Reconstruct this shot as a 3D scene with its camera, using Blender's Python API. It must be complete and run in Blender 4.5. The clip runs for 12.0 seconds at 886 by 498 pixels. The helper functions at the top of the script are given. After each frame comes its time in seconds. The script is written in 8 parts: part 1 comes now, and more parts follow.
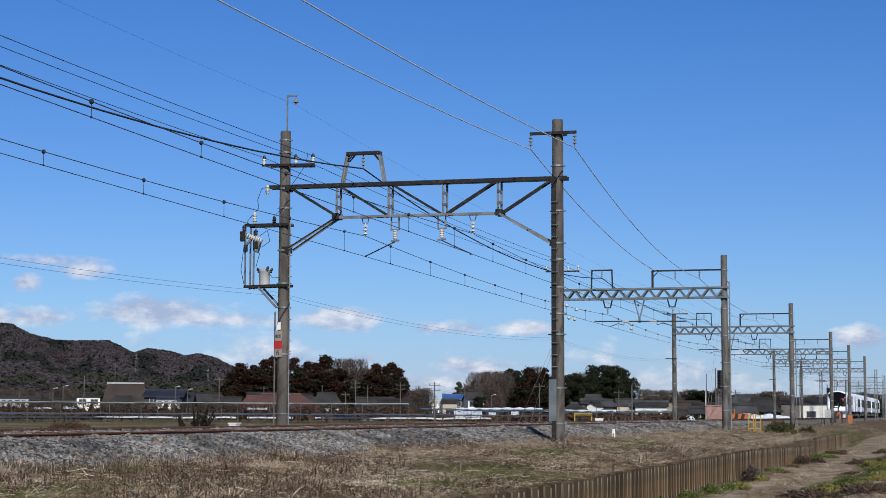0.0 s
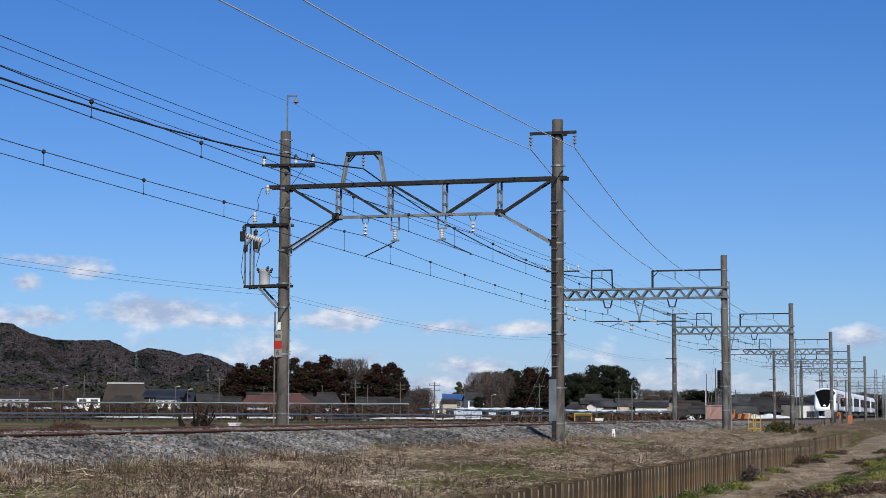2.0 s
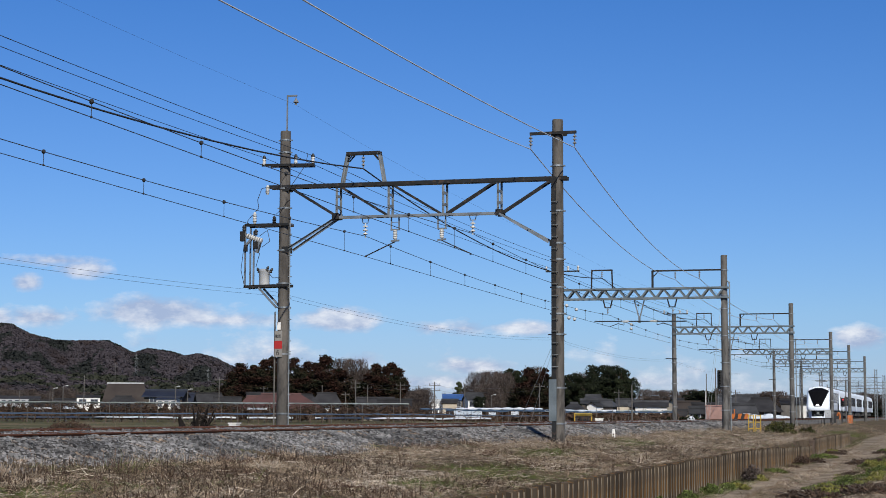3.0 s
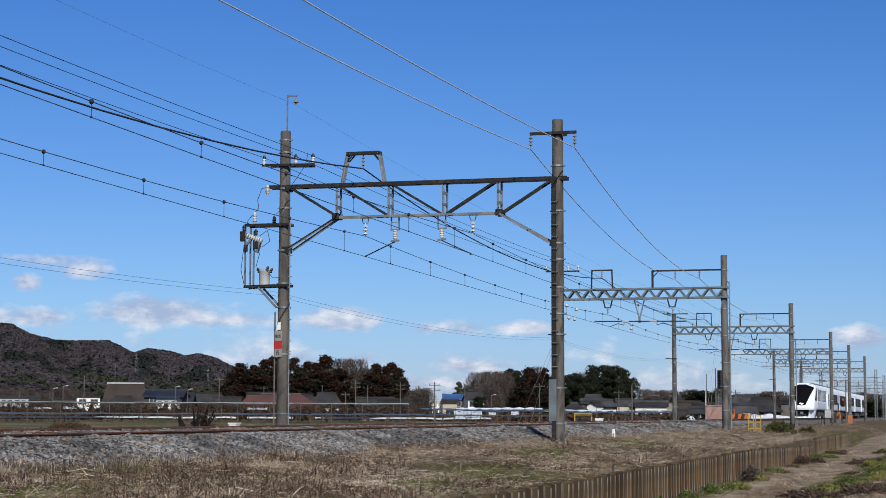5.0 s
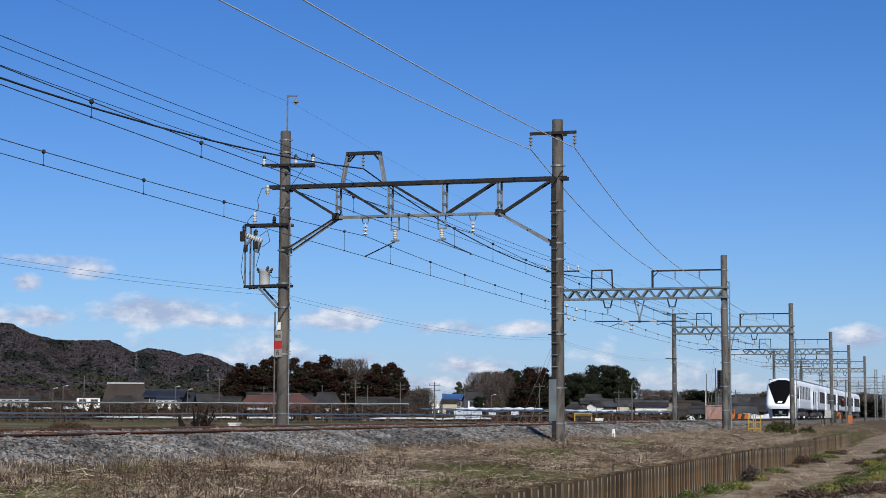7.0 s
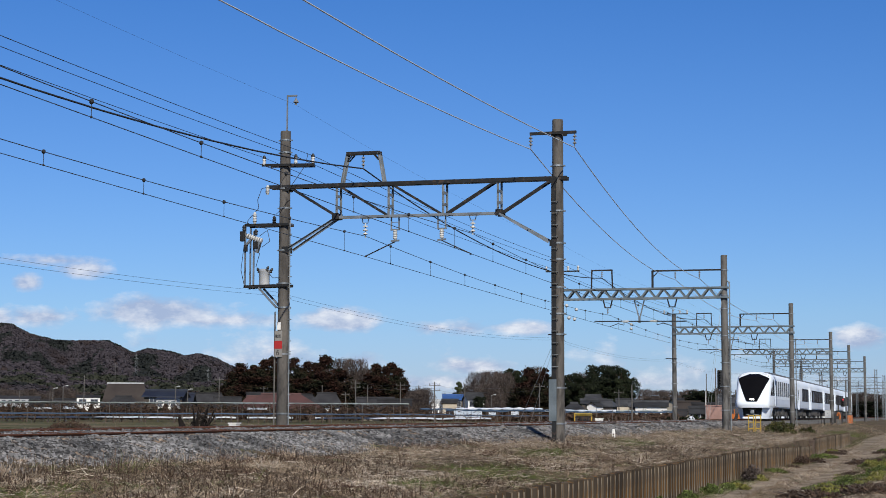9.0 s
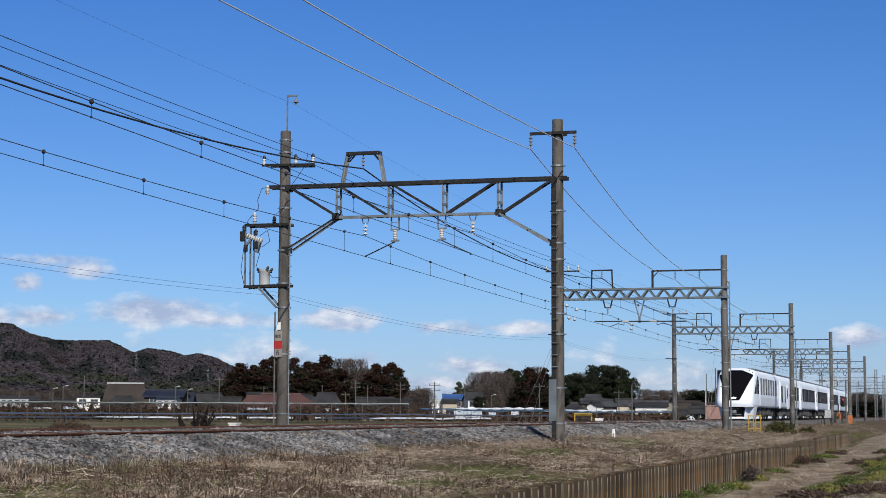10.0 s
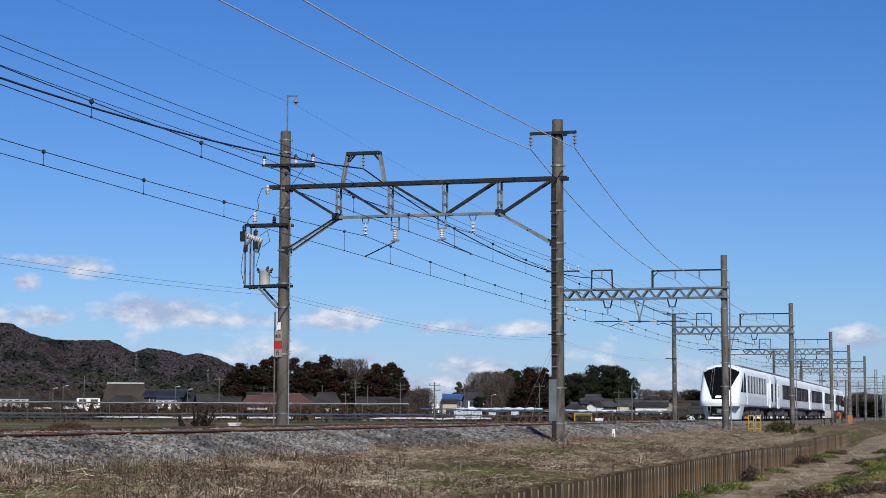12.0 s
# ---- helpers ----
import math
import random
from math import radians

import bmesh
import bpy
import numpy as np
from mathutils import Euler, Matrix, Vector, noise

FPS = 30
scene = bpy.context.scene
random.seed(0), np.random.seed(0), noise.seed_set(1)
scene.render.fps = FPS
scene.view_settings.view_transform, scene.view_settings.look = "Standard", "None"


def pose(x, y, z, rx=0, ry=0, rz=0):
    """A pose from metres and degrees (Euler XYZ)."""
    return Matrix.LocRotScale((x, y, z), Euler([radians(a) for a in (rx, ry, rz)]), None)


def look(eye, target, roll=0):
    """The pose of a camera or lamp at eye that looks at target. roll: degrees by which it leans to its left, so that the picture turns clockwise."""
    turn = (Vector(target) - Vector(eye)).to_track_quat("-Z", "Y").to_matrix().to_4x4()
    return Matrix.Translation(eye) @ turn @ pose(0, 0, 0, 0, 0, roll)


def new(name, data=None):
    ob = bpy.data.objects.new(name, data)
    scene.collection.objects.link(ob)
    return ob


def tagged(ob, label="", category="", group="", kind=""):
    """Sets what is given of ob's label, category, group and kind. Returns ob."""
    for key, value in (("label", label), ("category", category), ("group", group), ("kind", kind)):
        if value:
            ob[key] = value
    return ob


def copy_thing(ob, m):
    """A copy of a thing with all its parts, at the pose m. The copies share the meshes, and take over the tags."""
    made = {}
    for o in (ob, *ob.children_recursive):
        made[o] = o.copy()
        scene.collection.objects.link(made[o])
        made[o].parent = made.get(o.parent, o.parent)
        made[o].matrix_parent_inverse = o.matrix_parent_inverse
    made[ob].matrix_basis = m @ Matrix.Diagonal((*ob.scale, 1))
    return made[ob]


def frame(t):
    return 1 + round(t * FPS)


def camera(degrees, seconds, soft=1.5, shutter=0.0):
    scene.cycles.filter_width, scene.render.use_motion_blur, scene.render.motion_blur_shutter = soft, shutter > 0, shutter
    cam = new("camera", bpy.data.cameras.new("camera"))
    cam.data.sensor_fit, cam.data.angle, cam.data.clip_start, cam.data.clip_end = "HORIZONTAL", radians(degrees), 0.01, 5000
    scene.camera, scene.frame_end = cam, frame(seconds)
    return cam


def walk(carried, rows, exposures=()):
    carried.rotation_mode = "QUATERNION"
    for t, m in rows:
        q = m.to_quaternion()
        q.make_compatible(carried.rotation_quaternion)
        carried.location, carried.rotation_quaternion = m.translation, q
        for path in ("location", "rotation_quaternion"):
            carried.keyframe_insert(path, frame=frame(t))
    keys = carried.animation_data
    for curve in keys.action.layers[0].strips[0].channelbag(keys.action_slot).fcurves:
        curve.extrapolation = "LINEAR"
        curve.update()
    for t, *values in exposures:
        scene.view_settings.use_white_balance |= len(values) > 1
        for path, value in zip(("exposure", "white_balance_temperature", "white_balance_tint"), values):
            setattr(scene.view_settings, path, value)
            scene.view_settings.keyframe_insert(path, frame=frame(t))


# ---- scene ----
# World: x to the right across the railway, y along it, z up; the farm road is at z = 0.
RAIL = 1.94
NEAR, FAR = -15.67, -19.47          # centre lines of the two tracks
XR, XL = -12.58, -22.55             # the two rows of masts
EYE = Vector((0.0, 0.0, 2.3))
YAW = 0.2861

cam = camera(29.05, 12.0, soft=0.6)
aim = EYE + Vector((-math.sin(YAW) * math.cos(0.0963), math.cos(YAW) * math.cos(0.0963), math.sin(0.0963))) * 100
walk(cam, [(0, look(EYE, aim, 0.214)), (12, look(EYE, aim, 0.214))], exposures=[(0, 0.0), (12, 0.0)])

# ---- daylight ----
SUN_AZ, SUN_EL = Vector((0.475, -0.879, 0)), radians(37)
sun = new("sun", bpy.data.lights.new("sun", "SUN"))
sun.data.energy, sun.data.angle, sun.data.color = 5.0, radians(0.5), (1.0, 0.95, 0.87)
sun.matrix_basis = look((0, 0, 60), Vector((0, 0, 60)) - SUN_AZ * math.cos(SUN_EL) - Vector((0, 0, math.sin(SUN_EL))))


def build_world():
    w = bpy.data.worlds.new("sky")
    scene.world = w
    w.use_nodes = True
    nt = w.node_tree
    N, L = nt.nodes, nt.links
    N.clear()

    def node(kind, **kw):
        n = N.new(kind)
        for k, val in kw.items():
            n.inputs[k].default_value = val
        return n

    def mth(op, a, b=None, c=None, clamp=False):
        n = N.new("ShaderNodeMath")
        n.operation, n.use_clamp = op, clamp
        for i, val in enumerate((a, b, c)):
            if val is None:
                continue
            if isinstance(val, (int, float)):
                n.inputs[i].default_value = val
            else:
                L.new(val, n.inputs[i])
        return n.outputs[0]

    sky = N.new("ShaderNodeTexSky")
    sky.sky_type, sky.sun_disc = "NISHITA", False
    sky.sun_elevation, sky.sun_rotation = SUN_EL, math.atan2(SUN_AZ.x, SUN_AZ.y)
    sky.air_density, sky.dust_density, sky.ozone_density = 1.0, 0.15, 3.0
    coord = N.new("ShaderNodeTexCoord")
    turn = N.new("ShaderNodeVectorRotate")
    turn.rotation_type = "Z_AXIS"
    turn.inputs["Angle"].default_value = -YAW
    L.new(coord.outputs["Generated"], turn.inputs["Vector"])
    sep = N.new("ShaderNodeSeparateXYZ")
    L.new(turn.outputs[0], sep.inputs[0])
    x, y, z = sep.outputs
    fwd = mth("MAXIMUM", y, 0.05)
    u, v = mth("DIVIDE", x, fwd), mth("DIVIDE", z, fwd)
    # clear winter air: the blue deepens with height
    ramp = N.new("ShaderNodeValToRGB")
    L.new(mth("MULTIPLY", z, 2.0), ramp.inputs[0])
    el = ramp.color_ramp.elements
    el[0].position, el[0].color = 0.0, SKY_TINT[0]
    el[1].position, el[1].color = 1.0, SKY_TINT[3]
    for p, c in ((0.12, SKY_TINT[1]), (0.48, SKY_TINT[2])):
        e = el.new(p)
        e.color = c
    tint = N.new("ShaderNodeMix")
    tint.data_type, tint.blend_type = "RGBA", "MULTIPLY"
    tint.inputs["Factor"].default_value = 1.0
    L.new(sky.outputs[0], tint.inputs["A"])
    L.new(ramp.outputs[0], tint.inputs["B"])
    # low fair-weather clouds
    comb = N.new("ShaderNodeCombineXYZ")
    L.new(u, comb.inputs[0])
    L.new(mth("MULTIPLY", v, 1.9), comb.inputs[1])
    n1 = node("ShaderNodeTexNoise", Scale=24.0, Detail=8.0, Roughness=0.6)
    L.new(comb.outputs[0], n1.inputs["Vector"])
    n2 = node("ShaderNodeTexNoise", Scale=9.0, Detail=4.0, Roughness=0.5)
    L.new(comb.outputs[0], n2.inputs["Vector"])
    mass = None
    for cu, cv, ru, rv, k in CLOUDS:
        du = mth("DIVIDE", mth("SUBTRACT", u, cu), ru)
        dv = mth("DIVIDE", mth("SUBTRACT", v, cv), rv)
        d = mth("SQRT", mth("ADD", mth("MULTIPLY", du, du), mth("MULTIPLY", dv, dv)))
        m = mth("MULTIPLY", mth("SUBTRACT", 1.0, d), k)
        mass = m if mass is None else mth("SMOOTH_MAX", mass, m, 0.2)
    # a broken bank of cloud round the rest of the horizon
    low = mth("SUBTRACT", 0.35, mth("MULTIPLY", mth("ABSOLUTE", mth("SUBTRACT", v, 0.026)), 26.0))
    low = mth("ADD", low, mth("MULTIPLY", mth("SUBTRACT", n2.outputs[0], 0.56), 3.0))
    mass = mth("MAXIMUM", mass, mth("MULTIPLY", low, 0.8))
    dens = mth("ADD", mass, mth("MULTIPLY", mth("SUBTRACT", n1.outputs[0], 0.5), 3.2))
    dens = mth("MULTIPLY", dens, 1.25, clamp=True)
    dens = mth("MULTIPLY", dens, 0.82)
    # sunlit heads over greyer bases
    shade = node("ShaderNodeTexNoise", Scale=24.0, Detail=8.0, Roughness=0.6)
    shift = N.new("ShaderNodeVectorMath")
    shift.operation = "ADD"
    shift.inputs[1].default_value = (-0.006, 0.012, 0)
    L.new(comb.outputs[0], shift.inputs[0])
    L.new(shift.outputs[0], shade.inputs["Vector"])
    lit = mth("ADD", 0.38, mth("MULTIPLY", mth("SUBTRACT", n1.outputs[0], shade.outputs[0]), 4.5), clamp=True)
    white = N.new("ShaderNodeMix")
    white.data_type = "RGBA"
    white.inputs["A"].default_value, white.inputs["B"].default_value = CLOUD_DARK, CLOUD_LIT
    L.new(lit, white.inputs["Factor"])
    cover = N.new("ShaderNodeMix")
    cover.data_type = "RGBA"
    L.new(mth("MULTIPLY", dens, mth("GREATER_THAN", z, 0.0)), cover.inputs["Factor"])
    L.new(tint.outputs["Result"], cover.inputs["A"])
    L.new(white.outputs["Result"], cover.inputs["B"])
    bg = node("ShaderNodeBackground", Strength=0.1)
    L.new(cover.outputs["Result"], bg.inputs["Color"])
    L.new(bg.outputs[0], N.new("ShaderNodeOutputWorld").inputs[0])


SKY_TINT = [(0.46, 0.58, 1.0, 1), (0.45, 0.63, 0.98, 1), (0.275, 0.555, 0.98, 1), (0.10, 0.19, 0.42, 1)]
CLOUD_DARK, CLOUD_LIT = (3.9, 4.6, 6.5, 1), (8.6, 8.7, 9.2, 1)
# heading, height, half width, half height, weight
CLOUDS = [(-0.166, 0.0585, 0.052, 0.010, 1.5), (-0.145, 0.0545, 0.070, 0.006, 1.2), (-0.064, 0.0545, 0.032, 0.0085, 1.5), (-0.211, 0.0835, 0.020, 0.0065, 1.5), (-0.225, 0.089, 0.035, 0.004, 0.9),
          (-0.244, 0.0755, 0.012, 0.0075, 1.4), (-0.235, 0.0555, 0.030, 0.008, 1.2), (-0.262, 0.055, 0.02, 0.008, 1.2), (-0.005, 0.050, 0.022, 0.005, 1.0), (0.012, 0.050, 0.022, 0.006, 0.9), (0.045, 0.050, 0.026, 0.0055, 1.1),
          (0.245, 0.0455, 0.020, 0.008, 1.4), (-0.046, 0.031, 0.016, 0.007, 1.2), (0.022, 0.028, 0.034, 0.006, 1.1), (-0.005, 0.018, 0.04, 0.006, 1.0), (0.12, 0.02, 0.05, 0.006, 0.6)]
build_world()


# ---- materials ----
def material(name, rough=0.7, metal=0.0, a=(0.3, 0.3, 0.3), b=None, scale=3.0, fine=40.0, bump=0.3, spread=0.25, stretch=(1, 1, 1), islands=0.0,
             objects=0.0, dist=0.01, coat=0.0, c=None, cover=0.5, gloss=0.5):
    """A weathered surface: two tones mixed by large stains and fine grain, with relief; islands and objects vary its pieces."""
    m = bpy.data.materials.new(name)
    m.use_nodes = True
    nt = m.node_tree
    N, L = nt.nodes, nt.links
    bsdf = N["Principled BSDF"]
    bsdf.inputs["Roughness"].default_value, bsdf.inputs["Metallic"].default_value = rough, metal
    bsdf.inputs["Coat Weight"].default_value, bsdf.inputs["Specular IOR Level"].default_value = coat, gloss
    b = b or tuple(x * 0.72 for x in a)
    coord, mp = N.new("ShaderNodeTexCoord"), N.new("ShaderNodeMapping")
    mp.inputs["Scale"].default_value = stretch
    L.new(coord.outputs["Object"], mp.inputs["Vector"])
    big, small = N.new("ShaderNodeTexNoise"), N.new("ShaderNodeTexNoise")
    for n, s, d in ((big, scale, 4.0), (small, fine, 6.0)):
        n.inputs["Scale"].default_value, n.inputs["Detail"].default_value = s, d
        L.new(mp.outputs[0], n.inputs["Vector"])
    ramp = N.new("ShaderNodeMapRange")
    ramp.inputs["From Min"].default_value, ramp.inputs["From Max"].default_value = 0.36, 0.64
    L.new(big.outputs[0], ramp.inputs["Value"])
    mix = N.new("ShaderNodeMix")
    mix.data_type = "RGBA"
    mix.inputs["A"].default_value, mix.inputs["B"].default_value = (*a, 1), (*b, 1)
    L.new(ramp.outputs[0], mix.inputs["Factor"])
    colour = mix.outputs["Result"]
    if c:
        third, r3, m3 = N.new("ShaderNodeTexNoise"), N.new("ShaderNodeMapRange"), N.new("ShaderNodeMix")
        third.inputs["Scale"].default_value, third.inputs["Detail"].default_value = scale * 2.7, 5.0
        L.new(mp.outputs[0], third.inputs["Vector"])
        r3.inputs["From Min"].default_value, r3.inputs["From Max"].default_value = 0.64 - 0.3 * cover, 0.74 - 0.3 * cover
        L.new(third.outputs[0], r3.inputs["Value"])
        m3.data_type = "RGBA"
        m3.inputs["B"].default_value = (*c, 1)
        L.new(colour, m3.inputs["A"])
        L.new(r3.outputs[0], m3.inputs["Factor"])
        colour = m3.outputs["Result"]
    hsv = N.new("ShaderNodeHueSaturation")
    L.new(colour, hsv.inputs["Color"])
    val = N.new("ShaderNodeMapRange")
    val.inputs["To Min"].default_value, val.inputs["To Max"].default_value = 1 - spread, 1 + spread
    L.new(small.outputs[0], val.inputs["Value"])
    out = val.outputs[0]
    for amount, src in ((islands, "Random Per Island"), (objects, "Random")):
        if amount:
            info = N.new("ShaderNodeNewGeometry" if src == "Random Per Island" else "ShaderNodeObjectInfo")
            r = N.new("ShaderNodeMapRange")
            r.inputs["To Min"].default_value, r.inputs["To Max"].default_value = 1 - amount, 1 + amount
            L.new(info.outputs[src], r.inputs["Value"])
            mul = N.new("ShaderNodeMath")
            mul.operation = "MULTIPLY"
            L.new(out, mul.inputs[0])
            L.new(r.outputs[0], mul.inputs[1])
            out = mul.outputs[0]
    L.new(out, hsv.inputs["Value"])
    L.new(hsv.outputs[0], bsdf.inputs["Base Color"])
    if bump:
        bp = N.new("ShaderNodeBump")
        bp.inputs["Strength"].default_value, bp.inputs["Distance"].default_value = bump, dist
        L.new(small.outputs[0], bp.inputs["Height"])
        L.new(bp.outputs[0], bsdf.inputs["Normal"])
    return m


def glow(name, colour, strength):
    m = bpy.data.materials.new(name)
    m.use_nodes = True
    b = m.node_tree.nodes["Principled BSDF"]
    b.inputs["Base Color"].default_value = (*colour, 1)
    b.inputs["Emission Color"].default_value = (*colour, 1)
    b.inputs["Emission Strength"].default_value = strength
    return m


